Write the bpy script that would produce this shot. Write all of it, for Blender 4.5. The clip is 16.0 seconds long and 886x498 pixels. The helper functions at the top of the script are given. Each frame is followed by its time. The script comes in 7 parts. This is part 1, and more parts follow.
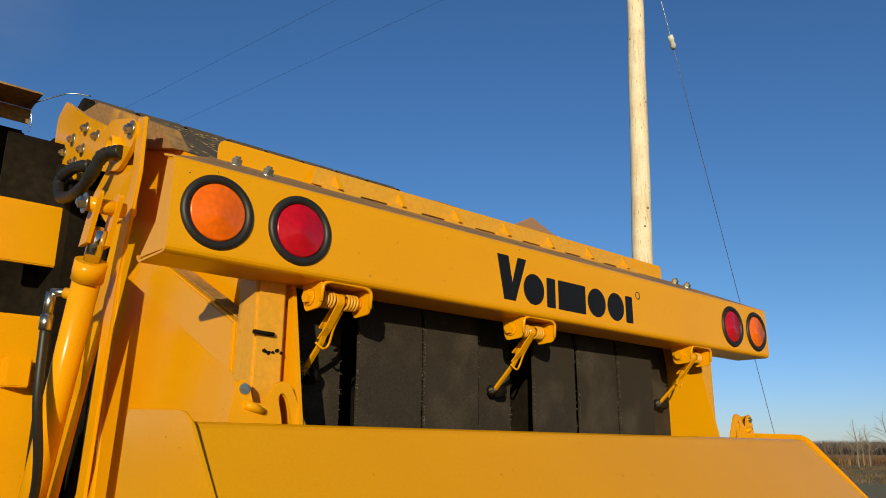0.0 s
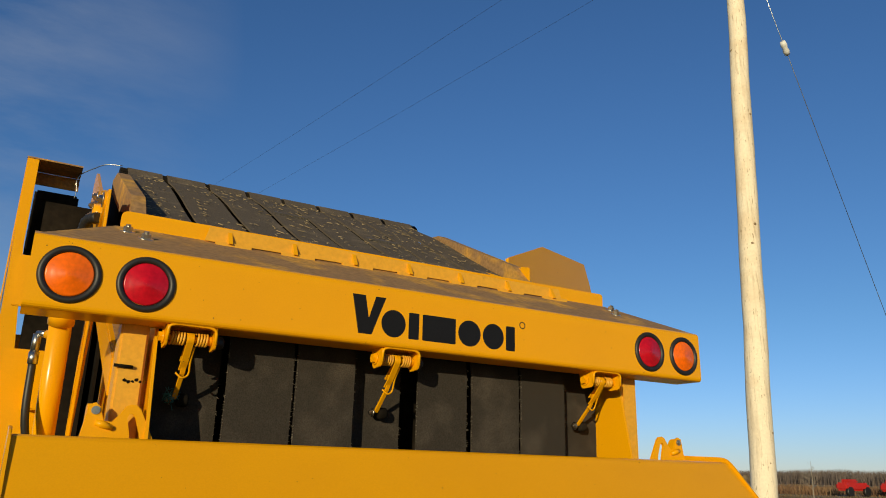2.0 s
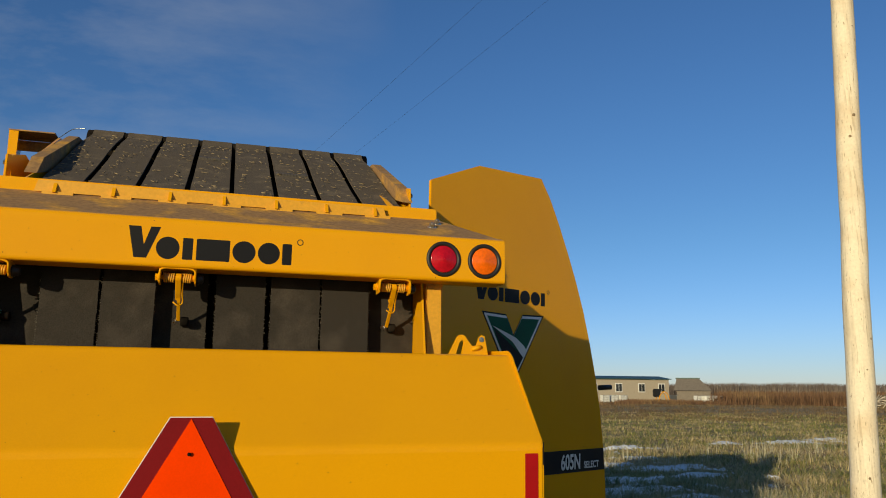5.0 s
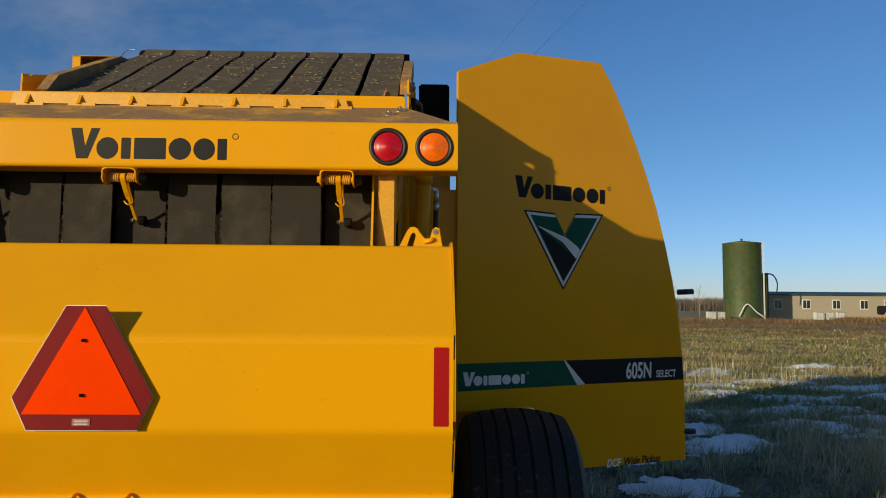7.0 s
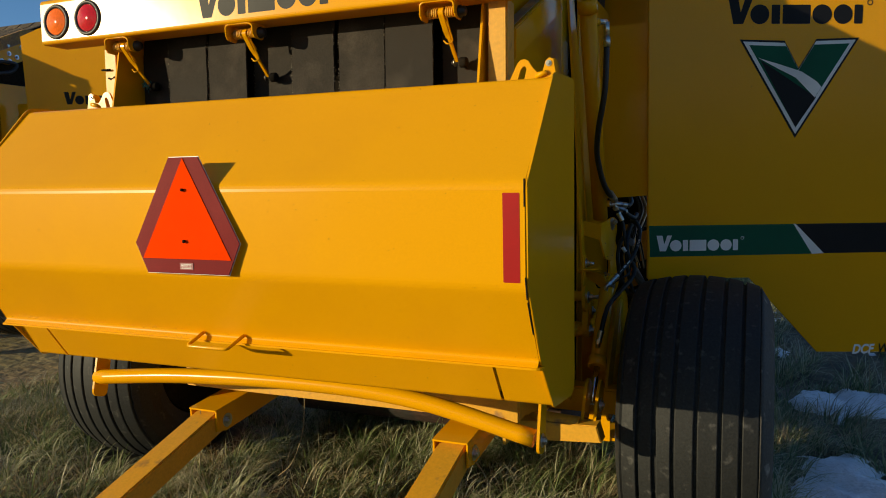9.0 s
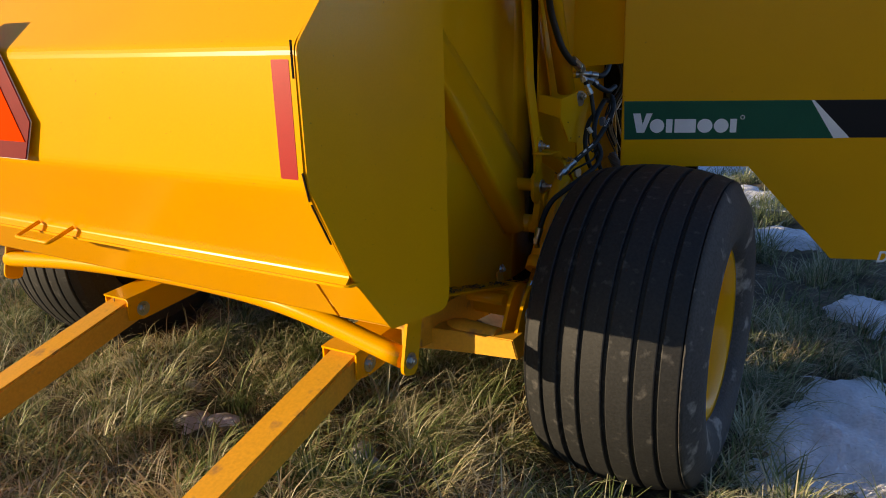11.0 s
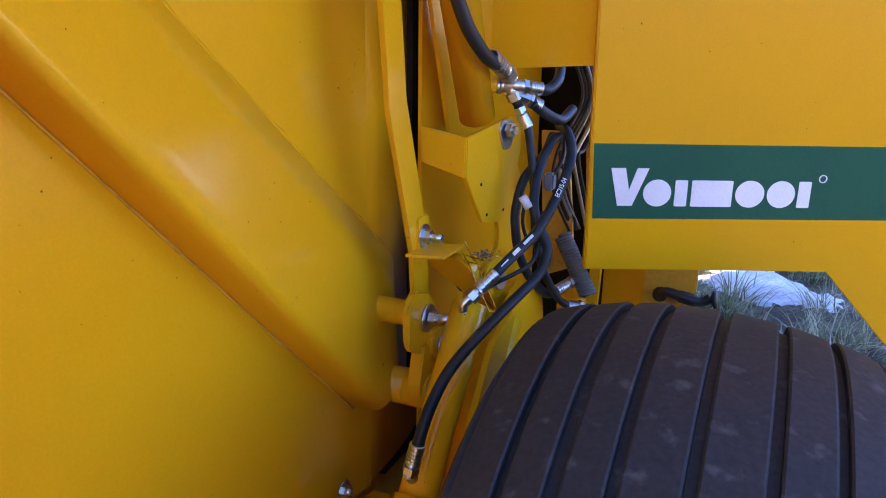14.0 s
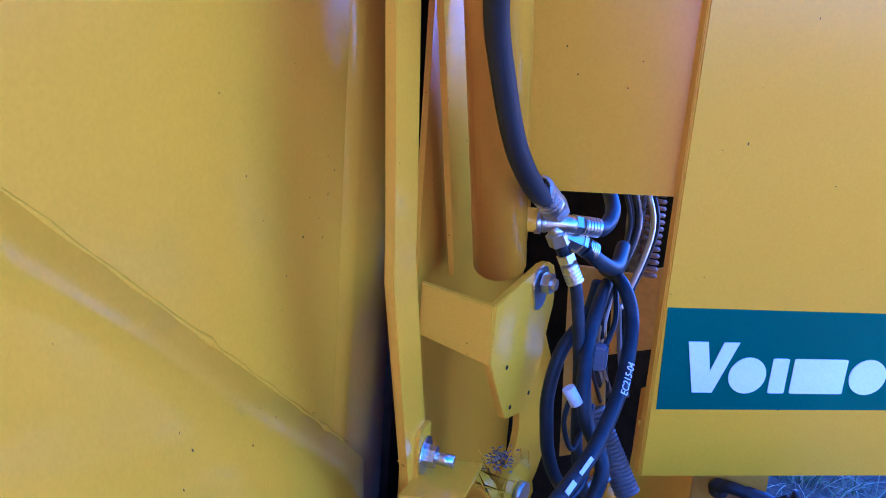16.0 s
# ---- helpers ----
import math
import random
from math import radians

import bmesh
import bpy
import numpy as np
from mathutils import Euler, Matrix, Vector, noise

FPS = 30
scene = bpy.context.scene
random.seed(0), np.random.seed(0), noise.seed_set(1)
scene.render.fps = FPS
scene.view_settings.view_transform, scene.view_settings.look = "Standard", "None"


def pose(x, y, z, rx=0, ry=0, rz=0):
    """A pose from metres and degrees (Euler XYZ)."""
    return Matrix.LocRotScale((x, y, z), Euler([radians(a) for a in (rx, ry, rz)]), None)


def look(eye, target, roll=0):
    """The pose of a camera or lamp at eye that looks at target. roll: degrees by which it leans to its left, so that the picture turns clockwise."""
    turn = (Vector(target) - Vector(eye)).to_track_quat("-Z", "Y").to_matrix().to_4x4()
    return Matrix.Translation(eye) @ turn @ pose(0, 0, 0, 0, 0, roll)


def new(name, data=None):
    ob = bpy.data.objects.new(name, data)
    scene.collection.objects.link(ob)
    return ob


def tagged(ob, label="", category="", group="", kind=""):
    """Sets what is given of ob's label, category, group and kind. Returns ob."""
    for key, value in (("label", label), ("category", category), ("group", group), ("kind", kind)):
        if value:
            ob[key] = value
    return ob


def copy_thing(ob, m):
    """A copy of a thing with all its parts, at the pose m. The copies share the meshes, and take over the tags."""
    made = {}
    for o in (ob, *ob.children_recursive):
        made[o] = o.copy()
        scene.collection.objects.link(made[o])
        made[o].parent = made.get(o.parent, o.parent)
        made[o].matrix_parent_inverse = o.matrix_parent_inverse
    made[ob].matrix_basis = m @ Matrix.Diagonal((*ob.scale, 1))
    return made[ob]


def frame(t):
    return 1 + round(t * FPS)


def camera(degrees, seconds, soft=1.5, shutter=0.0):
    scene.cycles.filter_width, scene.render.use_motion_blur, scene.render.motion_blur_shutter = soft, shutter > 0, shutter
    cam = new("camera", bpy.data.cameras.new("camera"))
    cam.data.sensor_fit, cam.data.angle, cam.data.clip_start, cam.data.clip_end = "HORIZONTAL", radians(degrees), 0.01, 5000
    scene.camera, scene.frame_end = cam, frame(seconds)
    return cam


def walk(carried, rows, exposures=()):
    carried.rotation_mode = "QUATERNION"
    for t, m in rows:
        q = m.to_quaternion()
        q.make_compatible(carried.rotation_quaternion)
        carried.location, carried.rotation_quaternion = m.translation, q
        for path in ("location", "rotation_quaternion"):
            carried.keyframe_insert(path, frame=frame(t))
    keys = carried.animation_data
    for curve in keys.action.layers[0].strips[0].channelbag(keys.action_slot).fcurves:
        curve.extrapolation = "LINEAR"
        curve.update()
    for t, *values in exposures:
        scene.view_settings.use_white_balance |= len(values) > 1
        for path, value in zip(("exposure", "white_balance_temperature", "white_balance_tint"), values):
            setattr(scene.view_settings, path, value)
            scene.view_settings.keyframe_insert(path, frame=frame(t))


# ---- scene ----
cam = camera(61.6, 16.0, 1.0)
PATH = [
    (0, (-1.537, -1.213, 1.627), (-0.256, 0.232, 2.146), 0.4),
    (0.5, (-1.423, -1.244, 1.632), (-0.166, 0.221, 2.155), 0.3),
    (1, (-1.328, -1.449, 1.595), (-0.112, 0.051, 2.117), 0.4),
    (1.5, (-1.2, -1.718, 1.593), (-0.079, -0.148, 2.12), 0.9),
    (2, (-1.079, -1.89, 1.609), (-0.131, -0.226, 2.185), 1.4),
    (2.5, (-0.949, -2.047, 1.607), (-0.237, -0.279, 2.212), 1.4),
    (3, (-0.71, -2.24, 1.612), (-0.033, -0.442, 2.167), 2.2),
    (3.5, (-0.479, -2.343, 1.611), (0.231, -0.545, 2.123), 2.3),
    (4, (-0.328, -2.53, 1.586), (0.369, -0.715, 2.056), 2.0),
    (4.2, (-0.256, -2.579, 1.574), (0.425, -0.753, 2.024), 1.6),
    (6.3, (0.62, -2.748, 1.506), (0.867, -0.78, 1.758), 0.2),
    (6.5, (0.739, -2.691, 1.516), (0.933, -0.714, 1.746), 0.3),
    (7, (0.963, -2.643, 1.458), (1.018, -0.649, 1.613), 0.4),
    (7.5, (1.134, -2.674, 1.415), (1.013, -0.679, 1.48), 0.1),
    (8, (1.253, -2.555, 1.376), (0.918, -0.583, 1.339), -0.4),
    (8.5, (1.396, -2.352, 1.373), (0.828, -0.438, 1.268), -0.8),
    (8.7, (1.475, -2.31, 1.358), (0.821, -0.424, 1.228), -0.8),
    (10.8, (2.06, -1.57, 1.358), (1.045, 0.086, 0.88), -0.5),
    (11, (2.059, -1.507, 1.343), (1.062, 0.15, 0.834), -0.8),
    (11.5, (1.936, -1.367, 1.278), (0.988, 0.3, 0.71), -1.5),
    (12, (1.841, -1.168, 1.27), (0.936, 0.517, 0.685), -2.0),
    (12.4, (1.809, -0.875, 1.288), (0.928, 0.823, 0.703), -1.8),
    (12.5, (1.806, -0.803, 1.295), (0.921, 0.898, 0.727), -1.9),
    (13, (1.668, -0.478, 1.29), (0.8, 1.237, 0.736), -1.1),
    (13.5, (1.502, -0.241, 1.297), (0.674, 1.493, 0.743), -0.1),
    (14, (1.473, -0.032, 1.35), (0.689, 1.721, 0.793), 0.9),
    (14.5, (1.364, 0.139, 1.321), (0.638, 1.921, 0.775), 2.1),
    (15, (1.194, 0.255, 1.345), (0.601, 2.069, 0.748), 3.9),
    (15.5, (1.16, 0.352, 1.399), (0.6, 2.18, 0.812), 4.0),
    (16, (1.134, 0.396, 1.438), (0.577, 2.258, 0.965), 4.2),
]
EXPOSURES = (
    (0.0, -0.06, 6600, 10), (2.5, -0.1, 6650, 10), (4.2, -0.1, 6650, 10), (6.5, -0.08, 6600, 10), (8.7, 0.08, 6700, 9), (10.8, 0.70, 7200, 22),
    (11.5, 0.97, 7400, 25), (12.0, 1.25, 7800, 30), (12.5, 1.98, 8300, 47), (13.5, 2.83, 8200, 44), (14.5, 3.33, 4900, 56), (15.3, 3.40, 4450, 59), (16.0, 3.42, 4230, 60),
)
walk(cam, [(t, look(eye, target, roll)) for t, eye, target, roll in PATH], EXPOSURES)
# ---- light ----
SUN_AZ, SUN_EL = 45.0, 10.0          # the light travels towards +x +y
world = bpy.data.worlds.new("sky")
scene.world = world
world.use_nodes = True
wn = world.node_tree.nodes
sky = wn.new("ShaderNodeTexSky")
sky.sky_type = "NISHITA"
sky.sun_disc = False
sky.sun_elevation = radians(SUN_EL)
sky.sun_rotation = radians(180 + SUN_AZ)
sky.altitude = 200
sky.dust_density = 0.0
sky.ozone_density = 3.2
wn["Background"].inputs["Strength"].default_value = 0.116
vivid = wn.new("ShaderNodeHueSaturation")
vivid.inputs["Saturation"].default_value = 1.05
world.node_tree.links.new(sky.outputs[0], vivid.inputs["Color"])
cool = wn.new("ShaderNodeMix")
cool.data_type, cool.blend_type = "RGBA", "MULTIPLY"
cool.inputs[0].default_value = 1.0
height = wn.new("ShaderNodeSeparateXYZ")
low = wn.new("ShaderNodeMapRange")
low.interpolation_type = "SMOOTHSTEP"
low.inputs["From Min"].default_value, low.inputs["From Max"].default_value = 0.0, 0.22
tone = wn.new("ShaderNodeMix")
tone.data_type = "RGBA"
tone.inputs[6].default_value = (0.75, 0.87, 1.36, 1)
tone.inputs[7].default_value = (0.72, 0.895, 1.12, 1)
world.node_tree.links.new(height.outputs["Z"], low.inputs["Value"])
world.node_tree.links.new(low.outputs[0], tone.inputs[0])
# the sky round the low sun is warm, the sky away from it blue
glow = wn.new("ShaderNodeVectorMath")
glow.operation = "DOT_PRODUCT"
glow.inputs[1].default_value = (-math.sin(radians(SUN_AZ)), -math.cos(radians(SUN_AZ)), 0.15)
near = wn.new("ShaderNodeMapRange")
near.interpolation_type = "SMOOTHSTEP"
near.inputs["From Min"].default_value, near.inputs["From Max"].default_value = 0.0, 0.95
warm = wn.new("ShaderNodeMix")
warm.data_type = "RGBA"
warm.inputs[7].default_value = (1.12, 0.82, 0.62, 1)
world.node_tree.links.new(glow.outputs["Value"], near.inputs["Value"])
world.node_tree.links.new(near.outputs[0], warm.inputs[0])
world.node_tree.links.new(tone.outputs[2], warm.inputs[6])
world.node_tree.links.new(warm.outputs[2], cool.inputs[7])
world.node_tree.links.new(vivid.outputs[0], cool.inputs[6])
# thin cirrus
where = wn.new("ShaderNodeTexCoord")
stretch = wn.new("ShaderNodeMapping")
stretch.inputs["Rotation"].default_value = (0.3, 0.5, 0.9)
stretch.inputs["Scale"].default_value = (1.2, 5.0, 4.0)
cirrus = wn.new("ShaderNodeTexNoise")
cirrus.inputs["Scale"].default_value, cirrus.inputs["Detail"].default_value, cirrus.inputs["Roughness"].default_value = 1.6, 7, 0.62
thin = wn.new("ShaderNodeMapRange")
thin.inputs["From Min"].default_value, thin.inputs["From Max"].default_value, thin.inputs["To Max"].default_value = 0.40, 0.78, 0.55
veil = wn.new("ShaderNodeMix")
veil.data_type = "RGBA"
veil.inputs[7].default_value = (3.4, 3.7, 4.2, 1)
world.node_tree.links.new(where.outputs["Generated"], stretch.inputs["Vector"])
world.node_tree.links.new(where.outputs["Generated"], height.inputs[0])
world.node_tree.links.new(where.outputs["Generated"], glow.inputs[0])
world.node_tree.links.new(stretch.outputs[0], cirrus.inputs["Vector"])
world.node_tree.links.new(cirrus.outputs["Fac"], thin.inputs["Value"])
bank = wn.new("ShaderNodeVectorMath")
bank.operation = "DOT_PRODUCT"
bank.inputs[1].default_value = (-0.33, 0.86, 0.39)
wide = wn.new("ShaderNodeMapRange")
wide.inputs["From Min"].default_value, wide.inputs["From Max"].default_value = 0.86, 0.985
world.node_tree.links.new(where.outputs["Generated"], bank.inputs[0])
world.node_tree.links.new(bank.outputs["Value"], wide.inputs["Value"])
both = wn.new("ShaderNodeMath")
both.operation = "MULTIPLY"
world.node_tree.links.new(thin.outputs[0], both.inputs[0])
world.node_tree.links.new(wide.outputs[0], both.inputs[1])
world.node_tree.links.new(both.outputs[0], veil.inputs[0])
world.node_tree.links.new(cool.outputs[2], veil.inputs[6])
world.node_tree.links.new(veil.outputs[2], wn["Background"].inputs["Color"])
sun = new("sun", bpy.data.lights.new("sun", "SUN"))
sun.data.energy = 4.1
sun.data.angle = radians(0.5)
sun.data.color = (1.0, 0.86, 0.56)
sun.matrix_world = look((0, 0, 0), (math.sin(radians(SUN_AZ)), math.cos(radians(SUN_AZ)), -math.tan(radians(SUN_EL))))

# ---- materials ----
def mat(name, base, rough=0.5, metal=0.0, grain=40.0, amount=0.12, bump=0.0, second=None, patch=3.0, lo=0.45, hi=0.65, coat=0.0, island=0.0, spec=0.5, bumpscale=None, rvar=0.1, transmission=0.0, specks=False):
    """Principled material in object-space metres: fine grain, large patches of a second colour, bump, variation by piece."""
    m = bpy.data.materials.new(name)
    m.use_nodes = True
    n, l = m.node_tree.nodes, m.node_tree.links
    b = n["Principled BSDF"]
    geo = n.new("ShaderNodeNewGeometry")
    fine = n.new("ShaderNodeTexNoise")
    fine.inputs["Scale"].default_value, fine.inputs["Detail"].default_value = grain, 5
    l.new(geo.outputs["Position"], fine.inputs["Vector"])
    big = n.new("ShaderNodeTexNoise")
    big.inputs["Scale"].default_value, big.inputs["Detail"].default_value = patch, 6
    l.new(geo.outputs["Position"], big.inputs["Vector"])
    ramp = n.new("ShaderNodeValToRGB")
    ramp.color_ramp.elements[0].position, ramp.color_ramp.elements[1].position = lo, hi
    l.new(big.outputs["Fac"], ramp.inputs["Fac"])
    mix = n.new("ShaderNodeMix")
    mix.data_type = "RGBA"
    mix.inputs[6].default_value = (*base, 1)
    mix.inputs[7].default_value = (*(second or tuple(c * 0.85 for c in base)), 1)
    l.new(ramp.outputs["Color"], mix.inputs[0])
    hsv = n.new("ShaderNodeHueSaturation")
    l.new(mix.outputs[2], hsv.inputs["Color"])
    val = n.new("ShaderNodeMapRange")
    val.inputs["From Min"].default_value, val.inputs["From Max"].default_value = 0.3, 0.7
    val.inputs["To Min"].default_value, val.inputs["To Max"].default_value = 1 - amount, 1 + amount
    l.new(fine.outputs["Fac"], val.inputs["Value"])
    last = val.outputs["Result"]
    if island:
        isl = n.new("ShaderNodeMapRange")
        isl.inputs["To Min"].default_value, isl.inputs["To Max"].default_value = 1 - island, 1 + island
        l.new(geo.outputs["Random Per Island"], isl.inputs["Value"])
        mul = n.new("ShaderNodeMath")
        mul.operation = "MULTIPLY"
        l.new(last, mul.inputs[0])
        l.new(isl.outputs["Result"], mul.inputs[1])
        last = mul.outputs[0]
    l.new(last, hsv.inputs["Value"])
    colour = hsv.outputs["Color"]
    if specks:
        # small chips and bits of chaff, here and there
        sn = n.new("ShaderNodeTexNoise")
        sn.inputs["Scale"].default_value, sn.inputs["Detail"].default_value = 130, 1
        l.new(geo.outputs["Position"], sn.inputs["Vector"])
        sr = n.new("ShaderNodeMapRange")
        sr.inputs["From Min"].default_value, sr.inputs["From Max"].default_value = 0.795, 0.815
        l.new(sn.outputs["Fac"], sr.inputs["Value"])
        sm = n.new("ShaderNodeMix")
        sm.data_type = "RGBA"
        sm.inputs[7].default_value = (0.10, 0.05, 0.02, 1)
        l.new(sr.outputs["Result"], sm.inputs[0])
        l.new(colour, sm.inputs[6])
        colour = sm.outputs[2]
    l.new(colour, b.inputs["Base Color"])
    rr = n.new("ShaderNodeMapRange")
    rr.inputs["To Min"].default_value, rr.inputs["To Max"].default_value = max(0.02, rough - rvar), min(1, rough + rvar)
    l.new(big.outputs["Fac"], rr.inputs["Value"])
    l.new(rr.outputs["Result"], b.inputs["Roughness"])
    b.inputs["Metallic"].default_value = metal
    b.inputs["Specular IOR Level"].default_value = spec
    b.inputs["Coat Weight"].default_value = coat
    b.inputs["Coat Roughness"].default_value = 0.07
    b.inputs["Transmission Weight"].default_value = transmission
    if bump:
        bn = n.new("ShaderNodeTexNoise")
        bn.inputs["Scale"].default_value, bn.inputs["Detail"].default_value = bumpscale or grain, 4
        l.new(geo.outputs["Position"], bn.inputs["Vector"])
        bp = n.new("ShaderNodeBump")
        bp.inputs["Strength"].default_value, bp.inputs["Distance"].default_value = 1.0, bump
        l.new(bn.outputs["Fac"], bp.inputs["Height"])
        l.new(bp.outputs["Normal"], b.inputs["Normal"])
    return m


YELLOW = mat("yellow_paint", (0.80, 0.364, 0.003), 0.22, grain=260, amount=0.03, second=(0.77, 0.346, 0.004), patch=2.2, bump=0.0006, bumpscale=5, coat=0.06, rvar=0.06, spec=0.20, specks=True)
DUSTY = mat("dusty_yellow_paint", (0.30, 0.17, 0.07), 0.85, grain=60, amount=0.25, second=(0.62, 0.32, 0.04), patch=7, lo=0.5, hi=0.72, bump=0.001)
WORN = mat("worn_yellow_paint", (0.72, 0.36, 0.025), 0.45, grain=90, amount=0.08, second=(0.33, 0.17, 0.06), patch=14, lo=0.62, hi=0.74)
BELT = mat("belt_rubber", (0.034, 0.028, 0.022), 0.85, spec=0.25, grain=320, amount=0.35, second=(0.066, 0.054, 0.043), patch=9, lo=0.5, hi=0.75, bump=0.0012, bumpscale=420)
DUSTBELT = mat("hay_dusted_belt", (0.105, 0.084, 0.063), 0.9, spec=0.2, grain=320, amount=0.35, second=(0.19, 0.15, 0.105), patch=9, lo=0.52, hi=0.78, bump=0.0015, bumpscale=300)
RUBBER = mat("tyre_rubber", (0.022, 0.023, 0.023), 0.65, spec=0.3, grain=120, amount=0.25, second=(0.10, 0.096, 0.09), patch=26, lo=0.60, hi=0.80, bump=0.0006)
SIDEWALL = mat("dusty_sidewall", (0.062, 0.060, 0.056), 0.7, spec=0.3, grain=120, amount=0.25, second=(0.26, 0.245, 0.215), patch=11, lo=0.575, hi=0.66, bump=0.001)
BLACK = mat("black_rubber", (0.015, 0.015, 0.016), 0.5, grain=150, amount=0.2)
# near-black: colour of dark parts, and shade put into recesses as colour
DARK = mat("dark_parts_and_shade", (0.009, 0.007, 0.005), 0.95, spec=0.1, grain=40, amount=0.3, second=(0.022, 0.017, 0.012))
STEEL = mat("zinc_steel", (0.60, 0.58, 0.53), 0.30, metal=1.0, grain=200, amount=0.1)
CHROME = mat("chrome_rod", (0.7, 0.7, 0.72), 0.12, metal=1.0, grain=200, amount=0.04)
AMBER = mat("amber_lens", (0.90, 0.15, 0.002), 0.25, grain=90, amount=0.12, coat=0.2, spec=0.4)
REDLENS = mat("red_lens", (0.50, 0.004, 0.016), 0.25, grain=90, amount=0.15, coat=0.2, spec=0.4)
ORANGE = mat("fluorescent_orange", (1.0, 0.055, 0.0), 0.9, grain=200, amount=0.03, spec=0.05)
MAROON = mat("reflective_maroon", (0.20, 0.004, 0.007), 0.6, grain=500, amount=0.2, spec=0.15)
REFLECT = mat("reflective_red", (0.42, 0.006, 0.008), 0.4, spec=0.25, grain=700, amount=0.25)
DECAL_BLACK = mat("black_decal", (0.010, 0.010, 0.012), 0.5, spec=0.2, grain=200, amount=0.1)
DECAL_GREEN = mat("green_decal", (0.0, 0.095, 0.050), 0.45, grain=200, amount=0.06, spec=0.2)
DECAL_WHITE = mat("white_decal", (0.8, 0.8, 0.8), 0.4, grain=200, amount=0.04)
SNOW = mat("old_snow", (0.88, 0.90, 0.93), 0.6, grain=70, amount=0.08, second=(0.76, 0.78, 0.82), patch=7, bump=0.014, bumpscale=42, specks=True)
def leaf_mat(name, stops, patch=1.2, sway=0.25, translucent=0.22):
    """Blades whose colour is drawn piece by piece from a row of colours, with drifts of greener and drier growth."""
    m = bpy.data.materials.new(name)
    m.use_nodes = True
    n, l = m.node_tree.nodes, m.node_tree.links
    b = n["Principled BSDF"]
    geo = n.new("ShaderNodeNewGeometry")
    drift = n.new("ShaderNodeTexNoise")
    drift.inputs["Scale"].default_value, drift.inputs["Detail"].default_value = patch, 3
    l.new(geo.outputs["Position"], drift.inputs["Vector"])
    span = n.new("ShaderNodeMapRange")
    span.inputs["From Min"].default_value, span.inputs["From Max"].default_value = 0.35, 0.65
    span.inputs["To Min"].default_value, span.inputs["To Max"].default_value = -sway, sway
    l.new(drift.outputs["Fac"], span.inputs["Value"])
    add = n.new("ShaderNodeMath")
    l.new(geo.outputs["Random Per Island"], add.inputs[0])
    l.new(span.outputs["Result"], add.inputs[1])
    ramp = n.new("ShaderNodeValToRGB")
    el = ramp.color_ramp.elements
    while len(el) < len(stops):
        el.new(0.5)
    for e, (at, c) in zip(el, stops):
        e.position, e.color = at, (*c, 1)
    l.new(add.outputs[0], ramp.inputs["Fac"])
    l.new(ramp.outputs["Color"], b.inputs["Base Color"])
    b.inputs["Roughness"].default_value = 0.5
    b.inputs["Specular IOR Level"].default_value = 0.35
    tr = n.new("ShaderNodeBsdfTranslucent")
    l.new(ramp.outputs["Color"], tr.inputs["Color"])
    mix = n.new("ShaderNodeMixShader")
    mix.inputs[0].default_value = translucent
    l.new(b.outputs[0], mix.inputs[1])
    l.new(tr.outputs[0], mix.inputs[2])
    l.new(mix.outputs[0], n["Material Output"].inputs["Surface"])
    return m


GRASS = leaf_mat("grass_blade", ((0.0, (0.08, 0.125, 0.035)), (0.30, (0.19, 0.25, 0.085)), (0.55, (0.33, 0.37, 0.16)), (0.80, (0.56, 0.54, 0.33)), (1.0, (0.68, 0.65, 0.46))))
STRAW = leaf_mat("dry_grass", ((0.0, (0.27, 0.20, 0.11)), (0.35, (0.48, 0.40, 0.24)), (0.7, (0.63, 0.56, 0.37)), (1.0, (0.72, 0.67, 0.50))))
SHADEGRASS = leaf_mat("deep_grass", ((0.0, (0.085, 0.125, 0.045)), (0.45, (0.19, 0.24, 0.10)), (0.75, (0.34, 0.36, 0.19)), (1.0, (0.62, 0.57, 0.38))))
FIELDGRASS = leaf_mat("field_grass", ((0.0, (0.19, 0.21, 0.06)), (0.4, (0.34, 0.32, 0.11)), (0.7, (0.49, 0.385, 0.18)), (1.0, (0.62, 0.48, 0.26))), patch=0.35, sway=0.4)
SOIL = mat("rough_pasture", (0.26, 0.215, 0.080), 0.95, grain=14, amount=0.45, second=(0.30, 0.205, 0.095), patch=0.45, lo=0.40, hi=0.60, bump=0.03, bumpscale=9)
POLEWOOD = mat("pale_pole_wood", (0.84, 0.735, 0.56), 0.8, grain=30, amount=0.06, second=(0.74, 0.60, 0.42), patch=2.2, lo=0.50, hi=0.72, bump=0.004, bumpscale=16)


